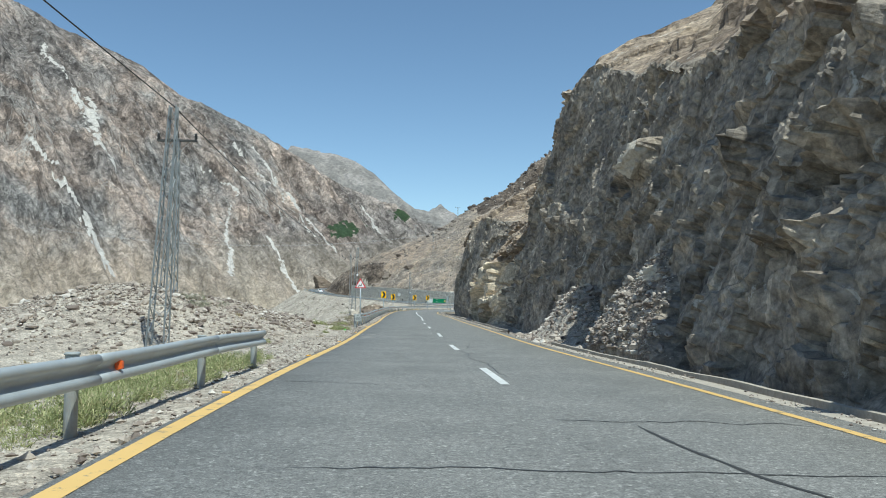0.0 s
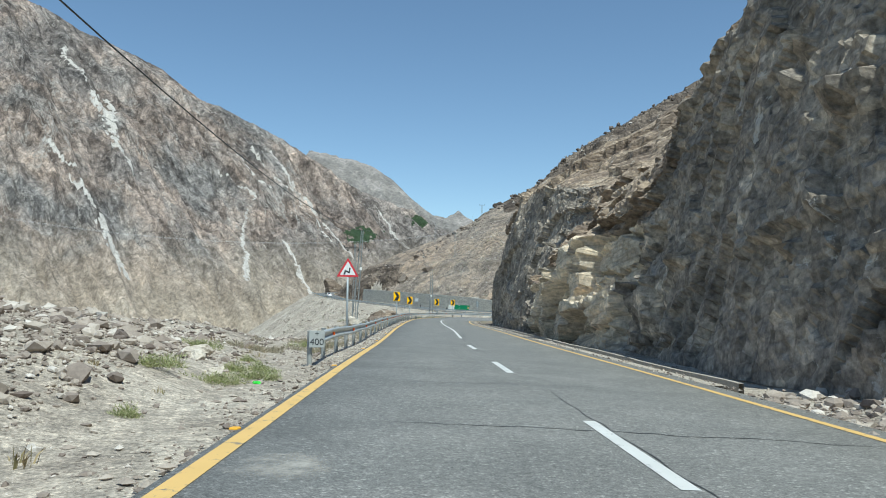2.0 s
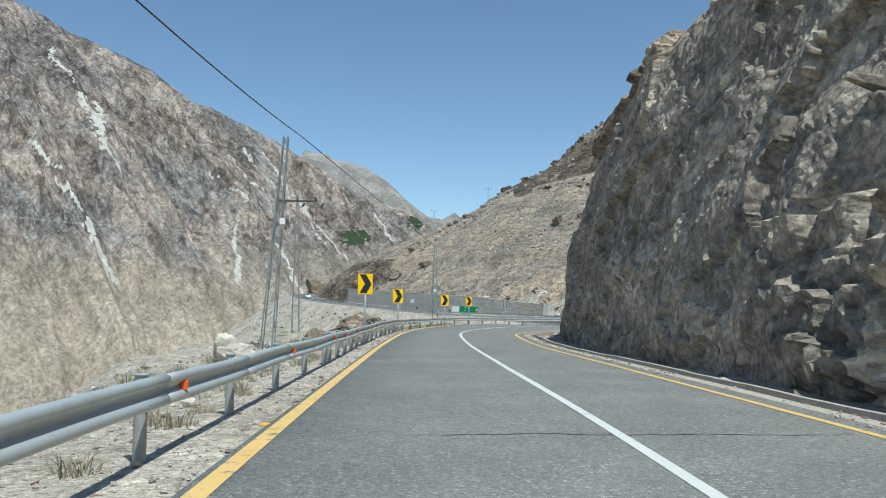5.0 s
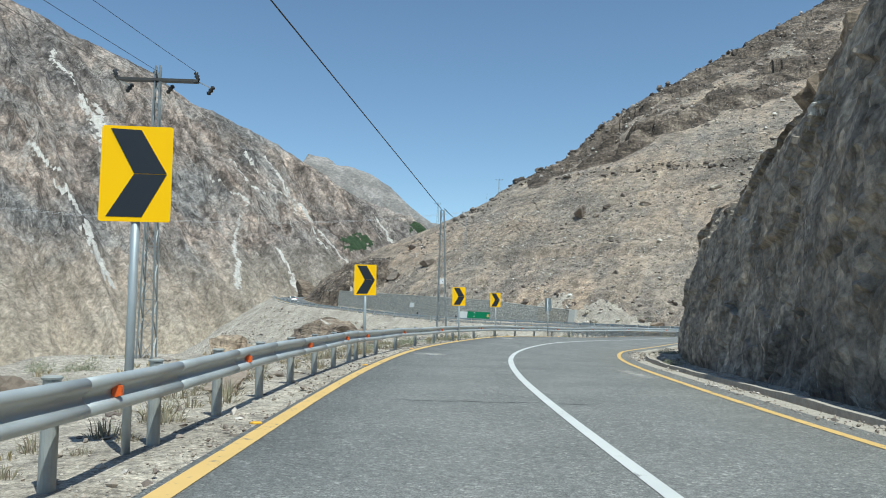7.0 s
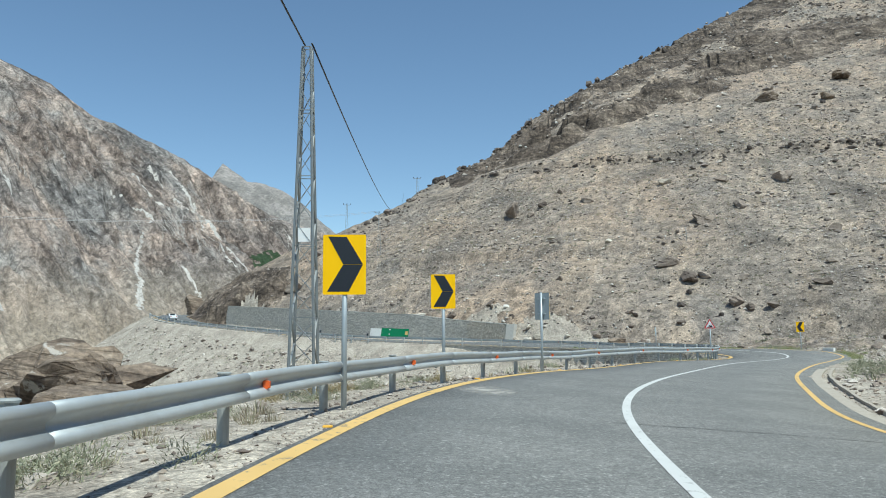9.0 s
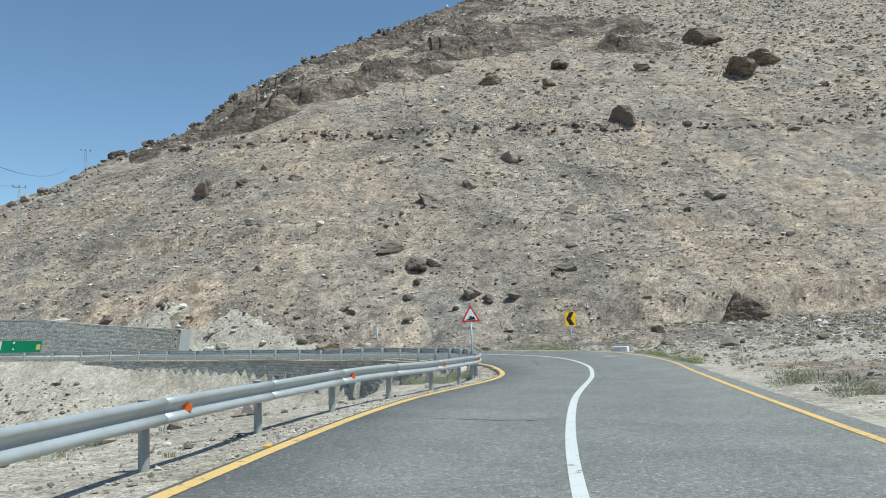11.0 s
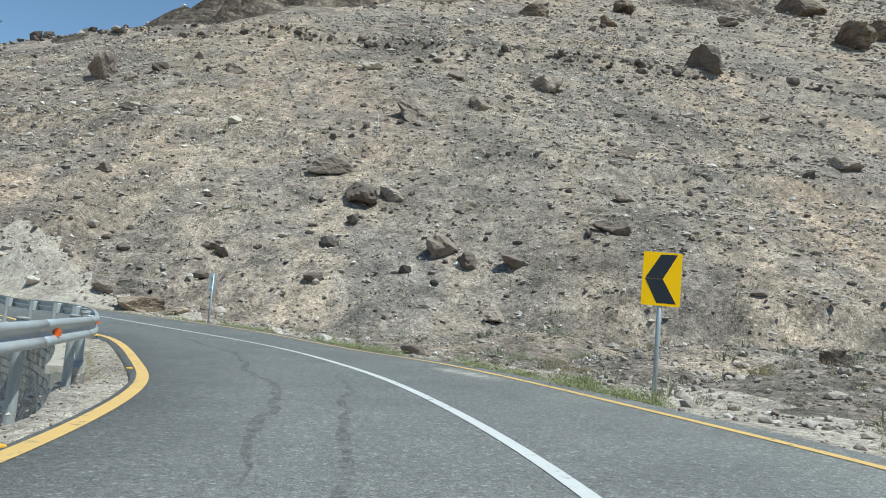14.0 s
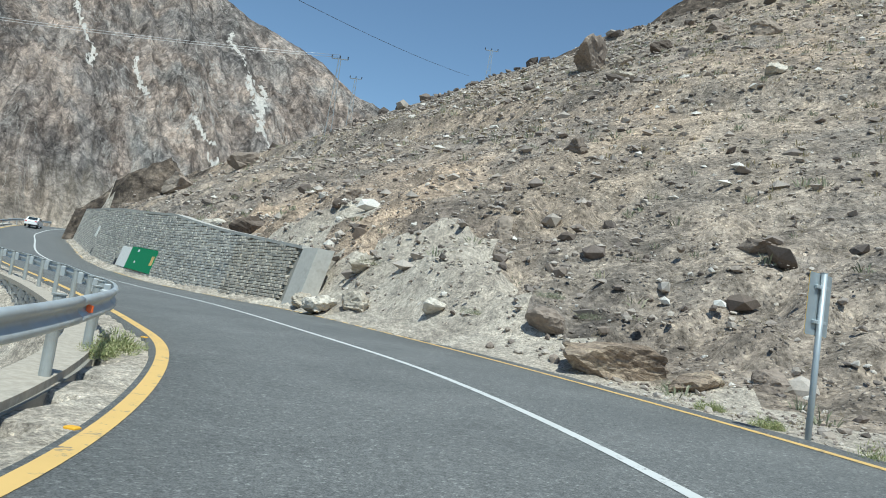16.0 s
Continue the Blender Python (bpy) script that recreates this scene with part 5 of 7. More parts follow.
long_rail = guard_rail("long galvanised steel guard rail curving round the bend over the gully", _second, lambda s: float(rail_lat(s)), 1)


def words(text, size, mat, parent, label, m):
    """Raised flat lettering as a mesh part; m places it, x along the line and y up the letters."""
    cu = bpy.data.curves.new("lettering", "FONT")
    cu.body, cu.size, cu.extrude, cu.align_x = text, size, 0.002, "CENTER"
    ob = bpy.data.objects.new("lettering", cu)
    scene.collection.objects.link(ob)
    bpy.context.view_layer.update()
    me = bpy.data.meshes.new_from_object(ob.evaluated_get(bpy.context.evaluated_depsgraph_get()))
    bpy.data.objects.remove(ob)
    me.materials.clear()
    me.materials.append(mat)
    out = new("lettering", me)
    out.parent = parent
    out.matrix_basis = m
    return tagged(out, label)


def build_end_mark():
    """The pale plate on the rail's blunt end, with its painted distance."""
    s = arc_at(51.9) - 0.12
    p = road_point(np.array([s]), np.array([float(rail_lat(s)) + 0.2]), 0)[0]
    z = edge_z(s) - long_rail.location.z
    c = Vector((float(p[0]), float(p[1]), 0)) - Vector((long_rail.location.x, long_rail.location.y, 0))
    m = Matrix.Translation((c.x, c.y, z + 0.66)) @ Matrix.Rotation(radians(14), 4, "Z") @ Matrix.Rotation(radians(90), 4, "X")
    v, f = box(0, 0, 0, 0.38, 0.42, 0.012, 0.004)
    plate = piece("end_plate", (v, f), M_PLATE, long_rail, "pale grey painted end plate")
    plate.matrix_basis = m
    words("400", 0.235, M_SIGN_BLACK, plate, "black painted figures", Matrix.Translation((0, -0.15, 0.0085)))
    words("+", 0.20, M_SIGN_BLACK, plate, "black painted cross", Matrix.Translation((0.0, 0.06, 0.0085)))


build_end_mark()


# ---- signs ----
def pole(parent, h, radius=0.045, label="grey steel pole"):
    piece("pole", tube([(0, 0.04, -0.5), (0, 0.04, h)], radius, 12), M_POLE, parent, label, flat=False)
    piece("pole_cap", tube([(0, 0.04, h), (0, 0.04, h + 0.012)], radius * 1.06, 12), M_POLE, parent)


def chevron_sign(x, y, zc, turn, label, left=False, wide=0.70, tall=0.98, back=False):
    z0 = land(x, y)
    sign = thing("chevron_sign", (x, y, z0), label, "road sign", "chevron signs on the bend", turn)
    c = zc - z0
    pole(sign, c + tall * (0.42 if not back else 0.5))
    w, t = wide / 2, tall / 2
    piece("plate", slab(rounded([(-w, c - t), (w, c - t), (w, c + t), (-w, c + t)], 0.03), -0.012, -0.008), M_SIGN_YELLOW, sign, "yellow plate")
    piece("plate_back", slab(rounded([(-w + 0.002, c - t + 0.002), (w - 0.002, c - t + 0.002), (w - 0.002, c + t - 0.002), (-w + 0.002, c + t - 0.002)], 0.03), -0.008, -0.003), M_SIGN_BACK, sign, "bare metal back")
    k = -1 if left else 1
    half = [[(0.12, 0.97), (0.55, 0.96), (0.93, 0.503), (0.47, 0.503)], [(0.47, 0.497), (0.93, 0.497), (0.60, 0.05), (0.10, 0.05)]]
    for quad in half:
        pts = [(k * (a - 0.5) * wide, c + (b - 0.5) * tall) for a, b in quad]
        if k > 0:
            pts = pts[::-1]
        piece("chevron", slab(pts, -0.0155, -0.012), M_SIGN_BLACK, sign, "black chevron half")
    for dz in (-0.28, 0.28):
        piece("clamp", box(0, 0.02, c + dz * tall, 0.34, 0.05, 0.05, 0.01), M_POLE, sign)
    return sign


chevron_sign(-8.7, 116.7, 2.8, 8, "yellow chevron sign pointing round the bend behind the guard rail")
chevron_sign(-8.4, 134.1, 2.62, 6, "yellow chevron sign with a crease across its middle, behind the rail")
chevron_sign(-5.4, 151.2, 2.64, -4, "yellow chevron sign on a grey pole beside the lattice tower")
chevron_sign(-3.08, 159.25, 2.68, -8, "yellow chevron sign on a grey pole behind the curving rail", False, 0.65, 0.91)
chevron_sign(1.0, 165.9, 2.55, 128, "chevron sign seen from its bare metal back, behind the rail", True, 0.66, 0.95, True)
chevron_sign(36.1, 211.9, 2.35, -28, "yellow chevron sign pointing back round the hairpin below the hill", True)
chevron_sign(31.62, 239.2, 2.28, 229, "chevron sign seen edge on from its metal back, below the hillside", False, 0.62, 0.9, True)


def warning_sign(x, y, apex, side, turn, label, symbol):
    z0 = land(x, y)
    sign = thing("warning_sign", (x, y, z0), label, "road sign", "triangular warning signs", turn)
    t = apex - z0
    h = side * 0.87
    pole(sign, t - 0.12, 0.045)

    def tri(s, r):
        m = t - h * 0.667
        hh = h * s
        return rounded([(-side * s / 2, m - hh * 0.333), (side * s / 2, m - hh * 0.333), (0, m + hh * 0.667)], r, 5)

    piece("plate_back", slab(tri(1.0, 0.06), -0.006, 0.0), M_SIGN_BACK, sign)
    piece("border", slab(tri(1.0, 0.06), -0.010, -0.006), M_SIGN_RED, sign, "red border")
    piece("panel", slab(tri(0.72, 0.04), -0.0135, -0.010), M_SIGN_WHITE, sign, "white panel")
    m = t - h * 0.667
    for name, poly in symbol:
        piece(name, slab([(a * side, m + b * side) for a, b in poly], -0.017, -0.0135), M_SIGN_BLACK, sign, "black symbol")
    for dz in (0.12, 0.42):
        piece("clamp", box(0, 0.02, t - h + dz * h, 0.22, 0.05, 0.04, 0.01), M_POLE, sign)
    return sign


BENDS = [("bend_symbol", [(-0.20, -0.19), (-0.13, -0.19), (-0.06, 0.0), (-0.13, 0.02)]), ("bend_symbol", [(-0.13, 0.02), (-0.06, 0.0), (0.045, -0.055), (0.03, -0.13), (-0.09, -0.06)]),
         ("bend_symbol", [(0.03, -0.13), (0.095, -0.115), (0.125, 0.12), (0.06, 0.12), (0.045, -0.055)])]
SLOPE = [("slope_symbol", [(-0.24, -0.19), (0.24, -0.19), (0.22, -0.10)]), ("vehicle_symbol", [(-0.12, -0.105), (0.07, -0.06), (0.06, -0.015), (0.03, 0.02), (-0.05, 0.0), (-0.07, -0.05), (-0.13, -0.07)])]
SLOPE[0] = ("slope_symbol", [(-0.25, -0.19), (0.25, -0.19), (0.16, -0.02)])
warning_sign(-6.95, 66.9, 3.6, 0.98, 6, "red bordered triangular warning sign for a double bend", BENDS)
warning_sign(19.75, 195.0, 2.78, 0.82, -30, "red bordered triangular warning sign for a steep hill", SLOPE)


# ---- lattice towers, wires ----
def lattice(parent, h, w0, w1, bays, mat, tilt=(0.0, 0.0)):
    """Four tapering legs and crossing braces, each bar a part."""
    def corner(k, z):
        t = z / h
        w = (w0 + (w1 - w0) * t) / 2
        sx, sy = ((-1, -1), (1, -1), (1, 1), (-1, 1))[k % 4]
        return (sx * w + tilt[0] * z, sy * w + tilt[1] * z, z)

    for k in range(4):
        a, b = corner(k, -0.5), corner(k, h)
        ang = joined(bar(a, b, 0.06, 0.012), bar(a, b, 0.012, 0.06))
        piece("leg", ang, mat, parent)
    zs = [h * (i / bays) ** 0.94 for i in range(bays + 1)]
    for i in range(bays):
        for k in range(4):
            a, b = (k, k + 1) if (i + k) % 2 else (k + 1, k)
            piece("brace", bar(corner(a, zs[i]), corner(b, zs[i + 1]), 0.04, 0.012), mat, parent)
            if i % 3 == 2:
                piece("brace", bar(corner(k, zs[i + 1]), corner(k + 1, zs[i + 1]), 0.035, 0.012), mat, parent)


def insulator(parent, p, tilt=0.0, length=0.34):
    a = [(p[0] + tilt * length * t, p[1], p[2] + length * t * (1 - abs(tilt) * 0.4)) for t in np.linspace(0, 1, 7)]
    piece("insulator", tube(a, [0.03, 0.085, 0.05, 0.095, 0.05, 0.085, 0.03], 10), M_BLACK, parent, "dark ribbed insulator", flat=False)


def tower(x, y, top, w0, label, bays=16, arm=None, turn=0.0, plate=False, top_w=0.16, tilt=(0, 0)):
    z0 = land(x, y)
    t = thing("lattice_tower", (x, y, z0), label, "power pole", "lattice power poles", turn)
    h = top - z0
    lattice(t, h, w0, top_w, bays, M_TOWER, tilt)
    if arm:
        width, az, kind = arm
        ox = tilt[0] * (az - z0)
        piece("cross_arm", joined(bar((ox - width / 2, -0.09, az - z0), (ox + width / 2, -0.09, az - z0), 0.07, 0.09), bar((ox - width / 2, 0.09, az - z0), (ox + width / 2, 0.09, az - z0), 0.07, 0.09)), M_ARM, t, "dark weathered cross arm")
        if kind == "upright":
            insulator(t, (ox - width / 2 + 0.05, 0, az - z0 + 0.04))
            insulator(t, (ox + width / 2 - 0.05, 0, az - z0 + 0.04))
            insulator(t, (ox, 0, az - z0 + 0.14))
            for sx in (-1, 1):
                piece("strut", bar((ox + sx * width * 0.36, 0, az - z0), (ox + sx * 0.1, 0, az - z0 - 0.6), 0.04, 0.012), M_TOWER, t)
        else:
            for px in (-width / 2, 0.0, width / 2):
                insulator(t, (px, 0, az - z0 + 0.02), -0.3, 0.36)
                insulator(t, (px + 0.3, 0.1, az - z0 - 0.42), 0.55, 0.38)
                piece("strap", bar((px, 0.05, az - z0), (px + 0.4, 0.1, az - z0 - 0.18), 0.03), M_TOWER, t)
    if plate:
        piece("small_plate", box(0.02 + 1.5 * tilt[0] * h * plate, -w0 * 0.36, h * plate, 0.26, 0.01, 0.3, 0.0), M_SIGN_WHITE, t, "small white plate")
    return t


tower(-13.1 - 0.035 * (9.5 - land(-13.5, 38.7)), 38.7, 9.55, 0.66, "thin steel lattice power pole with a short cross arm", 20, (1.9, 9.45, "upright"), 4, False, 0.2, (0.035, 0))
tower(-9.8 - 0.045 * (8.6 - land(-10.2, 28.5)), 28.5, 8.6, 0.62, "bare steel lattice pole rising behind the rubble bank", 19, None, 2, False, 0.24, (0.045, 0))
tower(-13.1, 115.7, 9.7, 0.55, "thin leaning steel lattice pole beside the guard rail", 16, None, 0, 0.595, 0.2, (0.07, 0))
tower(-15.7, 135.0, 9.9, 0.5, "steel lattice power pole with a cross arm of dark insulators", 17, (2.7, 9.4, "strain"), 6, False, 0.14)
tower(-6.4, 155.4, 7.85, 0.56, "thin steel lattice pole among the chevron signs", 15, None, -6, 0.45, 0.18)


def far_pole(x, y, top, label, span=1.6, base=None):
    z0 = land(x, y) if base is None else base
    t = thing("power_pole", (x, y, z0), label, "power pole", "far power poles", 10)
    h = top - z0
    for sx in (-0.25, 0.25):
        piece("leg", bar((sx * 1.4, 0, -0.4), (sx * 0.5, 0, h), 0.07), M_TOWER, t)
    n = 9
    for i in range(n):
        za, zb = h * i / n, h * (i + 1) / n
        s = 1 if i % 2 else -1
        piece("brace", bar((s * (0.35 - 0.22 * i / n), 0, za), (-s * (0.35 - 0.22 * (i + 1) / n), 0, zb), 0.035), M_TOWER, t)
    piece("cross_arm", bar((-span / 2, 0, h), (span / 2, 0, h), 0.09), M_TOWER, t)
    for px in (-span / 2, 0, span / 2):
        insulator(t, (px, 0, h + 0.04), 0, 0.34)
    return t


far_pole(6.4, 341.5, 43.0, "power pole on the crest of the hill", 1.9)
far_pole(-3.7, 307.4, 28.4, "power pole on the shoulder of the hill with pale wires", 1.8)


def stake(x, y, h, label):
    e = thing("stake", (x, y, land(x, y)), label, "post")
    piece("shaft", tube([(0, 0, -0.3), (0.05, 0, h * 0.5), (0.02, 0, h)], [0.05, 0.045, 0.04], 8), M_SIGN_BACK, e, flat=False)
    piece("cap", tube([(0.02, 0, h), (0.02, 0, h + 0.03)], [0.055, 0.05], 8), M_SIGN_BACK, e)


stake(48.0, 268.0, 2.4, "thin pale post standing among the boulders on the slope")
_pz = land(-11.5, 334)
far_pole(-11.5, 334, _pz + 7.0, "power pole on the ridge line", 1.7)


def wire(name, label, a, b, sag, radius, mat, n=26):
    a, b = Vector(a), Vector(b)
    pts = [a.lerp(b, i / (n - 1)) - Vector((0, 0, sag * 4 * (i / (n - 1)) * (1 - i / (n - 1)))) for i in range(n)]
    c = pts[0]
    ob = mesh_object(name, *tube([p - c for p in pts], radius, 6), mat, False)
    ob.location = c
    return tagged(ob, label, "cable", "overhead cables")


wire("cable", "thick dark overhead cable between lattice poles", (-8.6, -40, 10.5), (-9.8, 28.5, 8.6), 0.3, 0.021, M_WIRE)
wire("cable", "thick dark overhead cable between lattice poles", (-9.8, 28.5, 8.6), (-11.65, 115.7, 9.7), 1.95, 0.021, M_WIRE)
wire("cable", "thick dark overhead cable between lattice poles", (-11.65, 115.7, 9.7), (-6.45, 155.4, 7.9), 0.0, 0.021, M_WIRE)
wire("cable", "thick dark overhead cable running up to the hill", (-6.3, 155.4, 7.95), (3.0, 343.85, 39.6), 4.5, 0.021, M_WIRE, 50)
for dx in (-1.3, 0.0, 1.3):
    wire("cable", "thin overhead power line", (-15.7 + dx, 135, 9.7), (-24 + dx, 40, 13.5), 1.6, 0.008, M_WIRE, 40)
for dz in (0.0, 0.25):
    wire("cable", "pale bare overhead power line across the valley", (-3.7, 307.4, 28.6 + dz), (-120, 235, 24 + dz), 5.0, 0.02, M_WIRE_PALE, 50)


# ---- concrete blocks ----
def concrete_block(x, y, sx, sy, sz, turn, label, mat, z=None):
    b = thing("concrete_block", (x, y, land(x, y) - 0.05 if z is None else z), label, "block", "", turn)
    v, f = box(0, 0, sz / 2, sx, sy, sz, 0.035)
    piece("block_body", (v, f), mat, b)
    return b


concrete_block(33.95, 203.6, 0.95, 0.38, 0.42, -58, "chipped pale concrete block standing on the road edge", M_LIME)
concrete_block(25.3, 207.6, 0.75, 0.45, 0.5, 30, "whitewashed concrete block below the end of the rail", M_LIME)

M_LAYERED = rock_material("layered_rock", [(0.3, (0.17, 0.135, 0.11)), (0.5, (0.30, 0.24, 0.19)), (0.7, (0.46, 0.39, 0.31))], 1.2, 0.06, (0.5, 0.5, 3.0), (-8, 10, 0), 0.5, 0.0, 0.4, 0.0, 0.9)
M_TWIG = mat_leaf("brown_twigs", [(0.0, (0.22, 0.18, 0.13)), (0.5, (0.33, 0.28, 0.20)), (0.8, (0.29, 0.285, 0.19)), (1.0, (0.42, 0.37, 0.27))])

M_RIB = rock_material("brown_rib_rock", [(0.3, (0.10, 0.08, 0.068)), (0.5, (0.20, 0.16, 0.13)), (0.7, (0.36, 0.30, 0.245))], 0.6, 0.15, (0.5, 0.5, 3.0), (-6, 8, 0), 0.5, 0.0, 0.5, 0.7, 0.9)


# ---- boulders ----
def boulder(x, y, size, label, mat=None, squash=0.75, seed=None, sink=0.32, group="boulders on the hillside", z=None, taper=0.0, grain=0.085):
    rng = np.random.default_rng(int(abs(x * 131 + y * 17)) if seed is None else seed)
    v = rock_shape(rng, size, squash, 11, grain, taper)
    zz = land(x, y) if z is None else z
    ob = mesh_object("boulder", v, SPH_F, mat or M_BOULDER)
    ob.location = (x, y, zz + size * squash * (0.5 - sink))
    ob.rotation_euler = (rng.uniform(-0.2, 0.2), rng.uniform(-0.2, 0.2), rng.uniform(0, 6.28))
    return tagged(ob, label, "boulder", group)


DARK = [(43.3, 264.3, 2.6), (44.4, 258.6, 2.9), (46.6, 257.9, 1.9), (51.5, 254.7, 1.7), (47.8, 249.5, 2.2), (51.6, 246.3, 1.7), (48.7, 247.7, 1.6), (38.5, 294.3, 2.8),
        (75.0, 285.4, 3.6), (65.3, 290.1, 2.3), (61.3, 275.9, 2.0), (71.4, 262.6, 2.2), (95.8, 258.2, 2.8), (59.6, 246.4, 2.2), (48.1, 241.8, 1.6), (38.8, 248.2, 1.1),
        (32.7, 255.7, 0.7), (53.6, 274.4, 2.9), (51.1, 220.9, 1.1), (105.6, 290.4, 5.5), (64.5, 252.6, 1.3), (26.9, 249.9, 0.9), (-13.3, 307.9, 3.4), (-21.4, 309.4, 3.6), (14.3, 267.8, 1.3),
        (26.0, 267.9, 1.3), (24.1, 258.6, 1.4), (33.0, 254.1, 0.9), (32.3, 246.3, 0.8), (7.8, 269.4, 2.4), (34.4, 233.5, 0.4), (37.3, 227.3, 0.9), (30.0, 299.5, 2.0), (35.0, 303.0, 2.4), (27.0, 297.0, 1.6)]
PALE = [(54.8, 294.5, 2.2), (27.4, 280.9, 1.7), (36.2, 273.7, 1.3), (23.2, 252.3, 0.9), (17.9, 255.7, 1.1), (19.3, 255.7, 1.3), (3.1, 274.2, 1.5), (34.0, 235.1, 0.6), (35.6, 232.6, 0.7), (41.0, 207.2, 0.7), (16.5, 257.5, 0.9), (18.6, 258.2, 1.2)]
for x, y, s in DARK:
    boulder(x, y, s, "dark brown angular boulder lying on the stony slope")
for x, y, s in PALE:
    boulder(x, y, s, "pale whitish broken rock on the slope", M_PALE_BOULDER, 0.65)
boulder(7.65, 31.7, 2.1, "pale block of rock jutting out of the dark cliff", M_PALE_BOULDER, 0.62, 5, 0.28, "loose blocks in the cliff", z=6.75)
boulder(6.95, 25.6, 0.75, "small pale rock lodged in the dark cliff", M_PALE_BOULDER, 0.8, 8, 0.3, "loose blocks in the cliff", z=2.25)
boulder(23.6, 300.0, 3.5, "large square dark boulder standing on the skyline", None, 0.95, 12, 0.15)
boulder(61.0, 221.0, 3.2, "huge reddish brown pointed boulder on the gravel flat", M_RIB, 1.2, 34, 0.2, taper=0.55)
for bx, by, bs, bk in ((158, 311, 9, 61), (172, 317, 8, 62), (178, 342, 11, 63), (120, 335, 6, 64), (95, 330, 5, 65), (136, 322, 4, 66), (108, 322, 3.5, 67)):
    boulder(bx, by, bs, "dark weathered crag of rock high on the hillside", M_RIB, 0.6, bk, 0.3, "crags on the hillside")
boulder(40.6, 207.2, 1.0, "grey boulder beside the road edge", None, 0.8, 41)
for t, bs, bk in ((-5.6, 3.6, 17), (-2.6, 4.8, 18), (0.6, 4.2, 19), (3.2, 5.0, 20), (6.2, 3.8, 21)):
    boulder(-12.9 - 0.494 * t, 160.0 + 0.869 * t, bs, "dark brown layered rock of a rib behind the guard rail", M_RIB, 0.52, bk, 0.42, "rocks below the road", z=-0.75, grain=0.15)
boulder(-8.3, 51.0, 0.62, "white broken boulder on the rubble beside the rail's end", M_PALE_BOULDER, 0.6, 61, 0.25, "rocks below the road")
boulder(-6.75, 47.3, 0.32, "white broken boulder beside the road edge", M_PALE_BOULDER, 0.7, 62, 0.25, "rocks below the road")
boulder(-7.7, 49.2, 0.4, "white broken boulder in the grass", M_PALE_BOULDER, 0.7, 63, 0.25, "rocks below the road")
boulder(28.7, 247.4, 2.2, "layered brown rock outcrop at the foot of the cut slope", M_LAYERED, 0.5, 23, 0.3)
boulder(30.6, 245.9, 1.5, "layered brown rock outcrop at the foot of the cut slope", M_LAYERED, 0.5, 24, 0.3)
boulder(-59.5, 399.0, 14.0, "massive dark brown rock nose above the far road", M_RIB, 0.95, 81, 0.3, "rocks above the far road", z=6.0)
boulder(-9.9, 112.5, 0.9, "brown split boulder below the guard rail", None, 0.8, 25, 0.2, "rocks below the road")
boulder(-11.5, 119.2, 1.1, "brown boulder below the guard rail", None, 0.8, 26, 0.2, "rocks below the road")
boulder(-11.8, 105.0, 1.1, "white boulder beyond the guard rail", M_PALE_BOULDER, 0.9, 27, 0.2, "rocks below the road")


boulder(-10.4, 126.1, 1.3, "orange brown split boulder behind the guard rail", M_LAYERED, 0.75, 51, 0.2, "rocks below the road")
boulder(-11.7, 127.0, 1.1, "dark grey boulder behind the guard rail", None, 0.7, 52, 0.2, "rocks below the road")
boulder(-9.6, 123.2, 0.6, "grey boulder at the foot of a rail post", None, 0.7, 53, 0.2, "rocks below the road")


# ---- loose stones ----
def in_view(x, y):
    i, d = nearest(x, y)
    return i, d, np.maximum(-d - ROAD[i, 4], d - ROAD[i, 5])


def scatter(rng, n, x0, x1, y0, y1, keep):
    x, y = rng.uniform(x0, x1, n), rng.uniform(y0, y1, n)
    i, d, off = in_view(x, y)
    k = keep(x, y, i, d, off)
    return x[k], y[k]


rng = np.random.default_rng(77)
FAR_S = arc_at(150)
bare = lambda x, y: ((np.interp(x, RIDGE_X, RIDGE_Y) - y < 24) & (x > 18)) | (crag_mask(x, y) > 0.4)
hillside = lambda x, y, i, d, off: (d > 0) & (off > 1.6) & (ARC[i] > FAR_S + 4) & ~bare(x, y)
x, y = scatter(rng, 125000, -5, 105, 158, 330, hillside)
away = in_view(x, y)[2] > 13
stones("hill_stones", "brown and grey stones strewn over the dry hillside", x[away], y[away], 0.07 + 0.10 * rng.pareto(2.3, away.sum()).clip(0, 5), M_HILLSTONE, rng, simple=True)
stones("hill_stones", "small brown and grey stones at the foot of the hillside", x[~away], y[~away], 0.04 + 0.06 * rng.pareto(2.4, (~away).sum()).clip(0, 5), M_HILLSTONE, rng)
x, y = scatter(rng, 1500, 0, 120, 170, 330, lambda x, y, i, d, off: hillside(x, y, i, d, off) & (off > 5) & (fbm(p3(x / 11, y / 11), 3, 0.6, 14) > 0.08))
stones("hill_rocks", "dark brown rocks in clusters over the hillside", x, y, 0.3 + 0.34 * rng.pareto(2.6, len(x)).clip(0, 3.5), M_DARKSTONE, rng, (0.45, 0.9))
x, y = scatter(rng, 30000, 60, 170, 240, 430, hillside)
stones("hill_stones", "brown and grey stones high on the dry hillside", x, y, 0.12 + 0.17 * rng.pareto(2.4, len(x)).clip(0, 4), M_HILLSTONE, rng, simple=True)
x, y = scatter(rng, 16000, -45, 30, 250, 330, hillside)
stones("hill_stones", "brown stones strewn over the hill's nose", x, y, 0.1 + 0.16 * rng.pareto(2.4, len(x)).clip(0, 4), M_HILLSTONE, rng, simple=True)
x, y = scatter(rng, 7000, 60, 260, 270, 480, hillside)
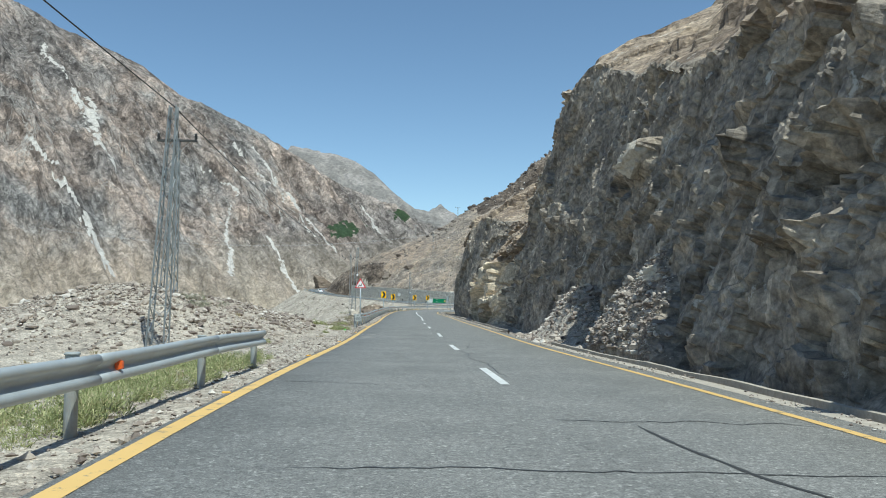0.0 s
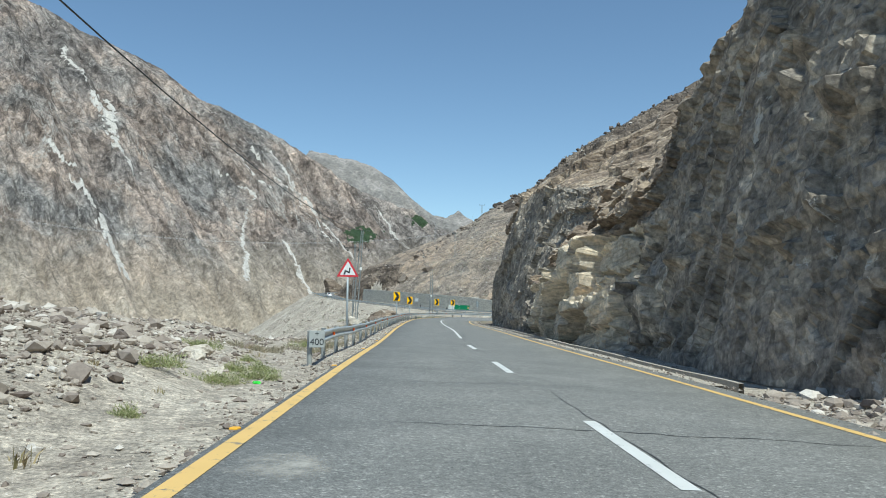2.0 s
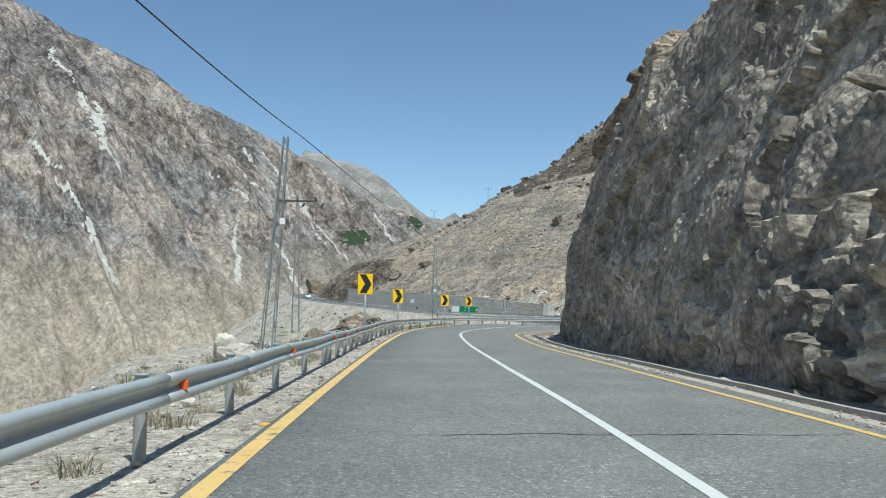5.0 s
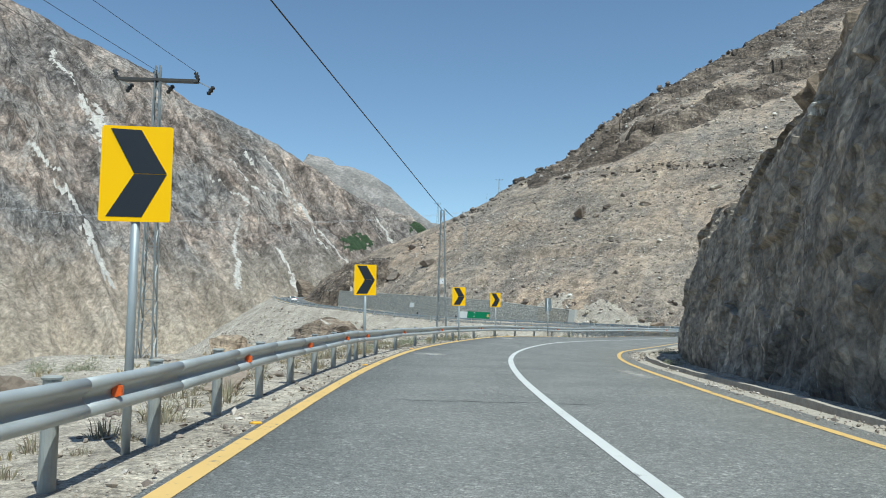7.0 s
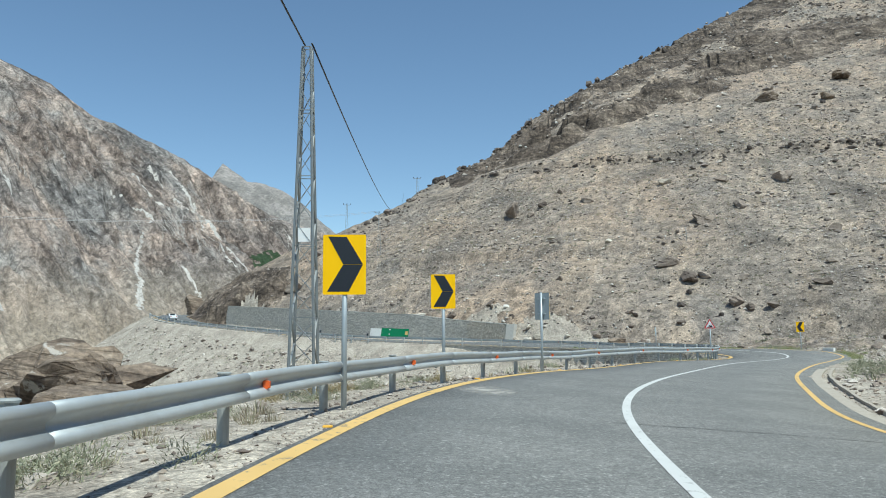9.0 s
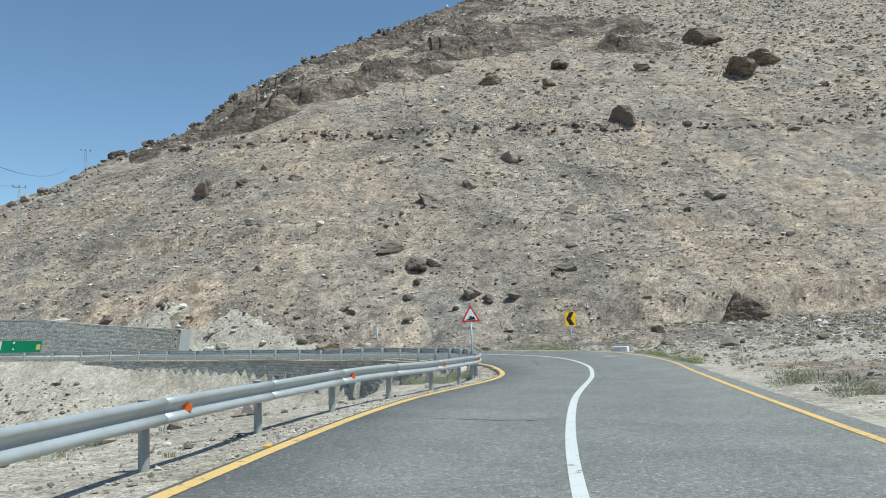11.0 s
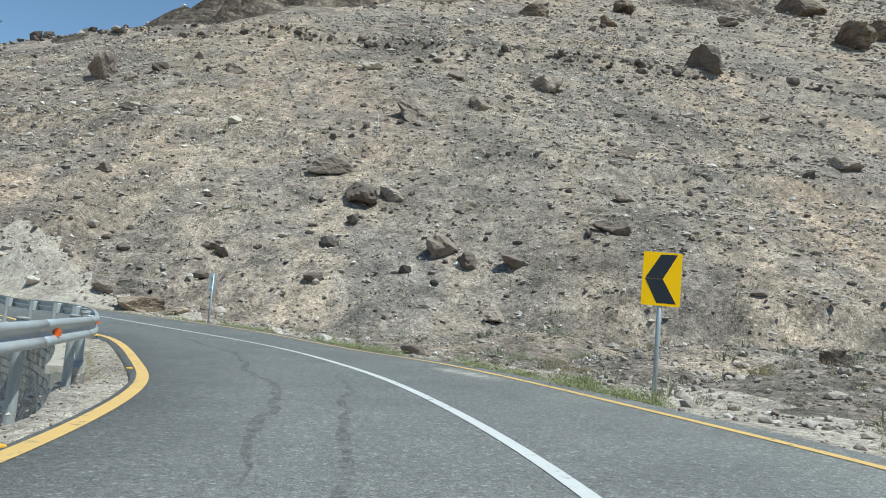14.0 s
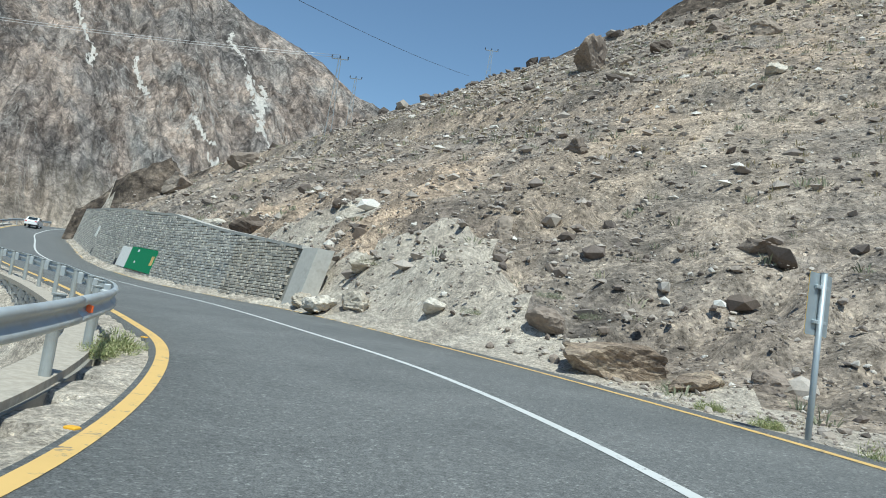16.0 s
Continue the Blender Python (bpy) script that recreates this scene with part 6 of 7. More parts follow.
stones("hill_stones", "larger brown rocks high on the hillside", x, y, 0.35 + 0.4 * rng.pareto(2.6, len(x)).clip(0, 4), M_HILLSTONE, rng, simple=True)
x, y = scatter(rng, 16000, 150, 380, 220, 470, hillside)
stones("hill_stones", "brown rocks on the distant end of the hillside", x, y, 0.5 + 0.5 * rng.pareto(2.6, len(x)).clip(0, 3), M_HILLSTONE, rng, simple=True)


def contour(level, x0, x1, n, wander, rng):
    """Points along the hillside at one height."""
    x = rng.uniform(x0, x1, n)
    want = level + wander * fbm(p3(x / 14, 0 * x), 3, 0.5, 91)
    lo, hi = np.full(n, 232.0), np.interp(x, RIDGE_X, RIDGE_Y)
    for _ in range(22):
        mid = (lo + hi) / 2
        low = height(x, mid) < want
        lo, hi = np.where(low, mid, lo), np.where(low, hi, mid)
    return x, (lo + hi) / 2


x, y = scatter(rng, 7000, 10, 190, 280, 470, lambda x, y, i, d, off: (d > 0) & bare(x, y))
stones("crag_stones", "broken rocks lodged among the crags", x, y, 0.25 + 0.35 * rng.pareto(2.3, len(x)).clip(0, 4), M_HILLSTONE, rng, (0.5, 0.9), simple=True)
x, y = contour(15.6, -22, 62, 800, 0.7, rng)
stones("path_stones", "rough dry stones edging the footpath across the hillside", x, y + rng.normal(0, 0.4, len(x)), 0.16 + 0.13 * rng.pareto(2.6, len(x)).clip(0, 3), M_HILLSTONE, rng, (0.5, 0.9))
x, y = contour(41.0, 22, 150, 650, 1.2, rng)
stones("ledge_stones", "dark broken rocks along the ledge high on the hillside", x, y + rng.normal(0, 0.7, len(x)), 0.3 + 0.35 * rng.pareto(2.4, len(x)).clip(0, 4), M_DARKSTONE, rng, (0.4, 0.8))
x = rng.uniform(-20, 100, 420)
y = np.interp(x, RIDGE_X, RIDGE_Y) - np.abs(rng.normal(0, 5, 420))
stones("ridge_rocks", "dark angular rocks along the crest of the hill", x, y, 0.5 + 0.5 * rng.pareto(2.4, len(x)).clip(0, 4), M_DARKSTONE, rng, (0.6, 1.0))
cut_face = lambda x, y, i, d, off: (d > 0) & (off > 1.3) & (off < 14) & (ARC[i] > arc_at(188) + 6) & (rng.uniform(0, 1, len(x)) < 0.12 + 0.88 * smooth(18, 34, ARC[i] - arc_at(188)))
x, y = scatter(rng, 52000, -8, 48, 195, 290, cut_face)
stones("cut_stones", "broken grey and pale stones on the cut slope above the road", x, y, 0.04 + 0.06 * rng.pareto(2.4, len(x)).clip(0, 4), M_RUBBLE, rng)
heap = lambda x, y, i, d, off: (off > 3.0 + 0.5 * vnoise(p3(y / 2, 0 * y), 4)) & ((np.exp(-(((x + 16.5) / 10) ** 2 + ((y - 43) / 13.5) ** 2)) > rng.uniform(0.15, 0.6, len(x))))
x, y = scatter(rng, 62000, -36, -5, 22, 70, heap)
plain = lambda x, y, i, d, off: (d < 0) & (off > 4.5)
X2, Y2 = scatter(rng, 16000, -40, -9, 50, 78, plain)
stones("rubble_plain", "strewn pale rubble on the terrace behind the guard rail", X2, Y2, 0.06 + 0.08 * rng.pareto(2.3, len(X2)).clip(0, 5), M_RUBBLE, rng, simple=True)
stones("rubble_heap", "heap of broken grey and pale rubble beside the road", x, y, 0.07 + 0.085 * rng.pareto(2.6, len(x)).clip(0, 4.5), M_RUBBLE, rng)
cone = lambda x, y, i, d, off: (off > 0.22) & ((np.exp(-(((x - 6.2) / 3.6) ** 2 + ((y - 41) / 7.0) ** 2)) > rng.uniform(0.15, 0.6, len(x))))
x, y = scatter(rng, 26000, 2.5, 11, 28, 56, cone)
stones("rubble_cone", "fan of fallen grey stones at the foot of the cliff", x, y, 0.07 + 0.075 * rng.pareto(2.4, len(x)).clip(0, 5), M_RUBBLE, rng)
p = np.array(BANK)[rng.integers(0, len(BANK), 3600)] + rng.normal(0, 0.06, (3600, 3))
stones("rubble_bank", "pale and grey rubble leaning against the foot of the cliff", p[:, 0], p[:, 1], 0.05 + 0.055 * rng.pareto(2.0, 3600).clip(0, 6), M_RUBBLE, rng, (0.4, 0.8), 0.55, z=p[:, 2])
foot = lambda x, y, i, d, off: (d > 0) & (off > 0.2) & (off < 4.2) & (ARC[i] < FAR_S + 25) & (off < 0.5 + 3.4 * rng.uniform(0, 1, len(x)))
x, y = scatter(rng, 46000, -2, 26, -10, 175, foot)
stones("fallen_stones", "small fallen stones along the foot of the rock", x, y, 0.03 + 0.05 * rng.pareto(2.1, len(x)).clip(0, 6), M_RUBBLE, rng, simple=True)
def along(rng, n, y0, y1, lo, hi):
    """Points strewn beside the outward arm, on its left."""
    q, o = rng.uniform(arc_at(y0), arc_at(y1), n), lo + (hi - lo) * rng.uniform(0, 1, n) ** 1.4
    p = road_point(q, -road_width(q, -1) - o, 0)
    return p[:, 0], p[:, 1]


x, y = along(rng, 15000, 52, 186, 0.28, 4.0)
stones("verge_gravel", "loose gravel along the verge below the guard rail", x, y, 0.016 + 0.02 * rng.pareto(2.2, len(x)).clip(0, 4.5), M_RUBBLE, rng, simple=True)
x, y = along(rng, 8000, -2, 53, 0.28, 4.0)
stones("verge_gravel", "fine gravel on the sandy shoulder beside the rubble heap", x, y, 0.018 + 0.022 * rng.pareto(2.0, len(x)).clip(0, 5), M_RUBBLE, rng, simple=True)
q = rng.uniform(arc_at(188) - 4, arc_at(188) + 62, 9000)
p = road_point(q, -road_width(q, -1) - 0.25 - 1.0 * rng.uniform(0, 1, len(q)) ** 1.2, 0)
stones("verge_gravel", "loose grey gravel between the edge line and the rail on the bend", p[:, 0], p[:, 1], 0.009 + 0.012 * rng.pareto(2.2, len(q)).clip(0, 4.5), M_RUBBLE, rng, simple=True)
x, y = along(rng, 1500, 50, 186, 1.9, 7.5)
stones("verge_rocks", "broken rocks on the slope behind the guard rail", x, y, 0.07 + 0.07 * rng.pareto(2.4, len(x)).clip(0, 3.5), M_RUBBLE, rng)
x, y = along(rng, 320, 58, 150, 1.5, 5.5)
VERGE_SCRUB = (x, y)
verge = lambda x, y, i, d, off: (d < 0) & (off > 0.55) & ((y > 52) | (rng.uniform(0, 1, len(x)) < 0.2)) & (off < 1.0 + 11 * rng.uniform(0, 1, len(x)) ** 1.7)
x, y = scatter(rng, 52000, -24, 30, -4, 215, verge)
stones("verge_stones", "small stones scattered on the sandy verge", x, y, 0.025 + 0.03 * rng.pareto(2.2, len(x)).clip(0, 6), M_RUBBLE, rng)
gully = lambda x, y, i, d, off: (d < 0) & (off > 4) & (ARC[i] > FAR_S)
x, y = scatter(rng, 34000, -70, 26, 165, 320, gully)
stones("gully_stones", "grey stones on the gravel bank of the gully", x, y, 0.10 + 0.17 * rng.pareto(2.2, len(x)).clip(0, 5), M_RUBBLE, rng, simple=True)


# ---- dry tufts and scrub ----
def tufts(name, label, x, y, size, per, mat, rng, spread=1.0, width=0.028):
    if width < 0.01:
        v, f = sprigs(len(x), x, y, height(x, y), size * 1.1, per * 2, rng, 0.1)
    else:
        v, f = blades(len(x), x, y, height(x, y), size, per, rng, spread, width)
    return tagged(mesh_object(name, v, f, mat), label, "scrub", kind="stuff")


x, y = scatter(rng, 9500, -5, 105, 165, 320, hillside)
close = in_view(x, y)[2] < 14
tufts("hill_tufts", "dry straw coloured tufts over the hillside", x[~close], y[~close], rng.uniform(0.25, 0.6, (~close).sum()), 13, M_DRY, rng, 1.25, 0.026)
tufts("hill_tufts", "low dry bushes at the foot of the hillside", x[close], y[close], rng.uniform(0.2, 0.5, close.sum()), 45, M_DRY, rng, 1.25, 0.009)
x, y = scatter(rng, 2600, -40, 100, 165, 320, hillside)
tufts("hill_scrub", "low grey green scrub on the hillside", x, y, rng.uniform(0.3, 0.8, len(x)), 22, M_SAGE, rng, 1.3, 0.026)
x, y = scatter(rng, 2200, -60, 26, 165, 320, gully)
tufts("gully_scrub", "sparse scrub on the gravel bank of the gully", x, y, rng.uniform(0.3, 0.8, len(x)), 16, M_SAGE, rng)
flat = lambda x, y, i, d, off: (d > 0) & (off > 1.0) & (ARC[i] > FAR_S) & (fbm(p3(x / 6, y / 6), 2, 0.5, 33) > -0.2)
x, y = scatter(rng, 1150, 28, 80, 190, 240, flat)
tufts("flat_scrub", "dry brown and grey bushes on the gravel flat", x, y, rng.uniform(0.25, 0.65, len(x)), 170, M_TWIG, rng, 1.5, 0.006)
low = lambda x, y, i, d, off: (d < 0) & (off > 1.6) & (off < 10) & ((vnoise(p3(x / 4, y / 4), 9) > 0.05))
x, y = scatter(rng, 1900, -22, 28, 0, 215, low)
tufts("verge_tufts", "dry tufts along the verge behind the guard rail", x, y, rng.uniform(0.15, 0.42, len(x)), 22, M_DRY, rng)


x, y = VERGE_SCRUB
tufts("verge_scrub", "dry brown and grey green scrub behind the guard rail", x, y, rng.uniform(0.2, 0.6, len(x)), 70, M_TWIG, rng, 1.3, 0.013)


x, y = scatter(rng, 620, 16, 27, 192, 208, lambda x, y, i, d, off: (d < 0) & (off > 1.3) & (off < 7.5) & (fbm(p3(x / 3, y / 3), 2, 0.5, 39) > -0.15))
tufts("verge_grass", "soft pale green grass behind the end of the bend's guard rail", x, y, rng.uniform(0.35, 0.85, len(x)), 170, M_SAGE, rng, 1.35, 0.005)
x, y = scatter(rng, 2600, -30, 22, 195, 275, gully)
stones("gully_rocks", "pale blocks of rubble on the bank of the gully", x, y, 0.22 + 0.2 * rng.pareto(2.2, len(x)).clip(0, 3), M_RUBBLE, rng)


x, y = along(rng, 170, 2, 22.5, 1.3, 3.6)
tufts("verge_grass", "thin green and straw coloured grass along the short guard rail", x, y, rng.uniform(0.35, 0.85, len(x)), 230, M_GREEN, rng, 1.3, 0.005)
x, y = scatter(rng, 120, 24, 27.5, 214, 236, lambda x, y, i, d, off: (d < 0) & (off > 0.4) & (off < 2.0))
tufts("verge_grass", "sparse green weeds on the gravel inside the bend", x, y, rng.uniform(0.15, 0.4, len(x)), 70, M_GREEN, rng, 1.2, 0.008)


q = rng.uniform(arc_at(188) + 22, arc_at(188) + 66, 900)
q = q[fbm(p3(q / 3.5, 0 * q), 2, 0.5, 44) > 0.04]
o = 0.45 + 0.75 * rng.uniform(0, 1, len(q)) ** 1.5
p = road_point(q, road_width(q, 1) + o, 0)
tufts("roadside_weeds", "low green and straw coloured weeds along the foot of the cut slope", p[:, 0], p[:, 1], rng.uniform(0.25, 0.7, len(q)), 110, M_GREEN, rng, 1.3, 0.007)
x, y = scatter(rng, 900, 8, 34, 236, 266, lambda x, y, i, d, off: (d > 0) & (off > 0.9) & (off < 9) & (fbm(p3(x / 3, y / 3), 2, 0.5, 45) > 0.05))
near = lambda x, y, i, d, off: (d > 0) & (off > 3.0) & (off < 60) & (fbm(p3(x / 9, y / 9), 3, 0.5, 46) > -0.05)
X2, Y2 = scatter(rng, 1500, -30, 75, 205, 300, near)
stones("slope_rocks", "dark brown angular rocks strewn over the lower hillside", X2, Y2, 0.2 + 0.2 * rng.pareto(2.3, len(X2)).clip(0, 4), M_DARKSTONE, rng, (0.5, 0.95))
stones("cut_blocks", "pale and brown blocks of broken rock in the cut slope", x, y, 0.25 + 0.24 * rng.pareto(2.4, len(x)).clip(0, 4), M_CUTBLOCK, rng, (0.5, 1.0))


q = rng.uniform(arc_at(8), arc_at(33), 420)
q = q[fbm(p3(q / 2.2, 0 * q), 2, 0.5, 48) > 0.05]
p = road_point(q, road_width(q, 1) + 1.25 + 0.5 * rng.uniform(0, 1, len(q)) ** 1.5, 0)
tufts("cliff_weeds", "fresh green weeds along the foot of the cliff", p[:, 0], p[:, 1], rng.uniform(0.2, 0.5, len(q)), 90, M_GREEN, rng, 1.25, 0.006)
q = rng.uniform(0, arc_at(152), 15000)
q = q[(fbm(p3(q / 1.6, 0 * q), 3, 0.5, 49) > rng.uniform(-0.5, 0.25, len(q)))]
p = road_point(q, road_width(q, 1) + 0.3 + 0.62 * rng.uniform(0, 1, len(q)), 0)
stones("kerb_gravel", "loose gravel and small stones strewn over the kerb", p[:, 0], p[:, 1], 0.012 + 0.018 * rng.pareto(2.2, len(q)).clip(0, 4), M_RUBBLE, rng, simple=True, z=p[:, 2])


x, y = scatter(rng, 260, 24, 46, 205, 250, lambda x, y, i, d, off: (d > 0) & (off > 1.2) & (off < 9) & (fbm(p3(x / 4, y / 4), 2, 0.5, 50) > 0.0))
tufts("foot_scrub", "round brown and grey green bushes at the foot of the cut slope", x, y, rng.uniform(0.3, 0.8, len(x)), 190, M_TWIG, rng, 1.5, 0.006)


SHRUBS = {}


def shrub(kind, x, y, size):
    """A clump of grass or scrub."""
    mats = {"green": M_GREEN, "sage": M_SAGE, "dry": M_DRY}
    labels = {"green": "fresh green grass clump growing at the road side", "sage": "grey green desert shrub on stony ground", "dry": "dry straw coloured bush on stony ground"}
    pick = (kind, int(abs(x * 7 + y * 3)) % 3)
    if pick not in SHRUBS:
        r = np.random.default_rng(len(SHRUBS) + 9)
        n = 9
        px, py = r.normal(0, 0.28, n), r.normal(0, 0.28, n)
        v, f = sprigs(n, px, py, np.zeros(n), r.uniform(0.35, 0.95, n), 320, r, 0.13 if kind == "green" else 0.085)
        me = bpy.data.meshes.new("shrub")
        me.from_pydata(v.tolist(), [], f)
        me.materials.append(mats[kind])
        SHRUBS[pick] = me
    ob = new("shrub", SHRUBS[pick])
    ob.location = (x, y, land(x, y))
    ob.rotation_euler = (0, 0, x * 3 + y)
    ob.scale = (size, size, size * 0.85)
    return tagged(ob, labels[kind], "shrub", "roadside shrubs")


for x, y, s in [(-6.6, 9.0, 0.7), (-6.9, 12.5, 0.6), (-6.6, 16.0, 0.6), (-6.3, 19.2, 0.6), (-6.2, 22.4, 0.6), (-7.9, 34.7, 0.75), (-7.3, 45.5, 0.7), (-6.3, 46.2, 0.7), (-6.0, 47.6, 0.65), (-6.7, 48.4, 0.6), (-7.7, 53.7, 0.6),
                (-6.1, 41.9, 0.5), (-9.3, 54.2, 0.9), (-6.3, 49.5, 0.7), (-8.3, 65.0, 0.8), (-8.0, 66.4, 0.7), (20.9, 239.0, 0.9), (21.4, 237.6, 0.7), (32.6, 237.6, 0.5), (33.3, 235.6, 0.5), (35.2, 231.6, 0.5), (31.6, 241.3, 0.6), (30.9, 243.2, 0.6), (36.9, 215.4, 0.6),
                (34.1, 198.9, 0.5), (22.9, 202.6, 0.9)]:
    shrub("green", x, y, s)
for x, y, s in [(-8.3, 32.3, 0.8), (-7.3, 28.0, 0.5), (-11.4, 37.6, 1.2), (-12.2, 38.2, 1.0), (5.4, 78.7, 0.9), (4.4, 94.8, 0.8), (4.9, 91.2, 0.9), (3.4, 142.0, 0.9), (5.7, 151.2, 1.1), (9.3, 154.5, 1.2), (9.4, 157.9, 1.1), (15.5, 169.8, 1.4), (18.0, 172.6, 1.4), (21.8, 180.2, 1.4), (17.2, 170.4, 1.0), (20.0, 177.0, 1.1), (-15.7, 130.1, 1.3), (-13.5, 126.0, 1.0),
                (-7.65, 145.9, 1.2), (-8.1, 153.6, 1.0), (-9.1, 143.0, 1.0), (-8.4, 146.2, 0.8), (-7.8, 151.7, 0.9), (-6.0, 153.9, 0.8), (-4.9, 156.6, 0.9), (1.0, 176.8, 1.0), (4.6, 179.9, 1.0), (-3.6, 162.5, 0.9), (-0.4, 172.1, 0.9), (3.8, 178.3, 0.8), (21.6, 200.4, 1.3), (20.6, 199.4, 1.2), (21.9, 202.0, 1.2), (23.2, 205.0, 1.2), (22.6, 203.4, 1.2), (20.0, 197.8, 1.0),
                (41.4, 227.0, 1.2), (42.5, 232.2, 1.2), (43.0, 234.0, 1.0), (41.5, 226.0, 0.8), (44.7, 227.4, 1.1), (37.6, 207.9, 0.6), (35.6, 202.1, 0.6), (26.9, 251.5, 0.7), (28.1, 251.2, 0.8), (24.6, 251.4, 0.6), (19.2, 257.8, 0.8), (30.4, 246.4, 0.8), (45.3, 230.1, 1.1), (37.1, 229.6, 0.7), (38.2, 225.0, 0.8), (7.2, 22.3, 0.7), (8.4, 17.5, 0.7), (7.6, 27.0, 0.7)]:
    shrub("sage", x, y, s)
for x, y, s in [(-6.15, 155.9, 0.9), (-5.5, 156.3, 0.8), (-10.0, 143.8, 0.9), (-8.9, 137.5, 0.8), (-7.0, 155.4, 1.0), (-3.0, 160.2, 0.9), (2.2, 174.6, 0.8), (39.5, 219.5, 0.9), (40.7, 222.8, 1.0), (46.5, 233.0, 0.9), (39.9, 213.0, 0.8), (43.2, 216.5, 0.9), (36.4, 206.0, 0.6), (-8.9, 58.5, 0.7), (-9.6, 72.0, 0.8), (-9.3, 83.0, 0.8), (-10.6, 97.0, 0.9), (-10.4, 106.0, 0.7)]:
    shrub("dry", x, y, s)


# ---- white car on the far arm of the road ----
def build_car(s, lat):
    p = road_point(np.array([s]), np.array([lat]), 0.0)[0]
    i = int(np.searchsorted(ARC, s))
    ang = math.degrees(math.atan2(-_tan[i][0], _tan[i][1]))
    car = thing("car", (float(p[0]), float(p[1]), float(p[2])), "white saloon car driving away on the far road", "car", "", ang)
    side = [(-2.15, 0.35), (-2.18, 0.75), (-2.05, 0.92), (-1.35, 0.98), (-0.8, 1.40), (0.45, 1.44), (1.15, 1.0), (1.95, 0.86), (2.15, 0.68), (2.15, 0.32)]
    v, f = [], []
    rings = [(-0.82, 0.97), (-0.78, 1.0), (0.78, 1.0), (0.82, 0.97)]
    n = len(side)
    for x, k in rings:
        for a, b in side:
            tuck = 0.12 * max(0, b - 0.95) * (1 if x > 0 else -1) * 1.4
            v.append((x - tuck, a * k, b))
    for r in range(3):
        f += [(r * n + i, r * n + (i + 1) % n, (r + 1) * n + (i + 1) % n, (r + 1) * n + i) for i in range(n)]
    f += [tuple(range(n)), tuple(range(4 * n - 1, 3 * n - 1, -1))]
    piece("body", (v, f), M_CAR, car)
    piece("rear_window", ([(-0.62, -1.33, 1.01), (0.62, -1.33, 1.01), (0.55, -0.86, 1.385), (-0.55, -0.86, 1.385)], [(0, 1, 2, 3)]), M_GLASS, car, "dark glass")
    piece("windscreen", ([(0.62, 1.12, 1.04), (-0.62, 1.12, 1.04), (-0.55, 0.52, 1.42), (0.55, 0.52, 1.42)], [(0, 1, 2, 3)]), M_GLASS, car, "dark glass")
    for sx in (-1, 1):
        piece("side_window", slab([(-1.1, 1.0), (1.0, 1.03), (0.45, 1.38), (-0.75, 1.36)], -0.004, 0.004), M_GLASS, car, "dark glass").matrix_basis = Matrix(((0, 1, 0, sx * 0.80), (1, 0, 0, 0), (0, 0, 1, 0), (0, 0, 0, 1)))
        piece("tail_light", box(sx * 0.62, -2.16, 0.78, 0.3, 0.05, 0.14, 0.01), M_SIGN_RED, car, "red tail light")
        for ay in (-1.35, 1.35):
            w = piece("wheel", tube([(sx * 0.68, ay, 0.31), (sx * 0.84, ay, 0.31)], 0.31, 18), M_TYRE, car, "black tyre")
            piece("rim", tube([(sx * 0.70, ay, 0.31), (sx * 0.85, ay, 0.31)], 0.18, 12), M_STEEL, w)
    piece("bumper", box(0, -2.16, 0.45, 1.5, 0.1, 0.2, 0.03), M_CAR, car)
    return car


build_car(ARC[-1] - 58, -2.0)


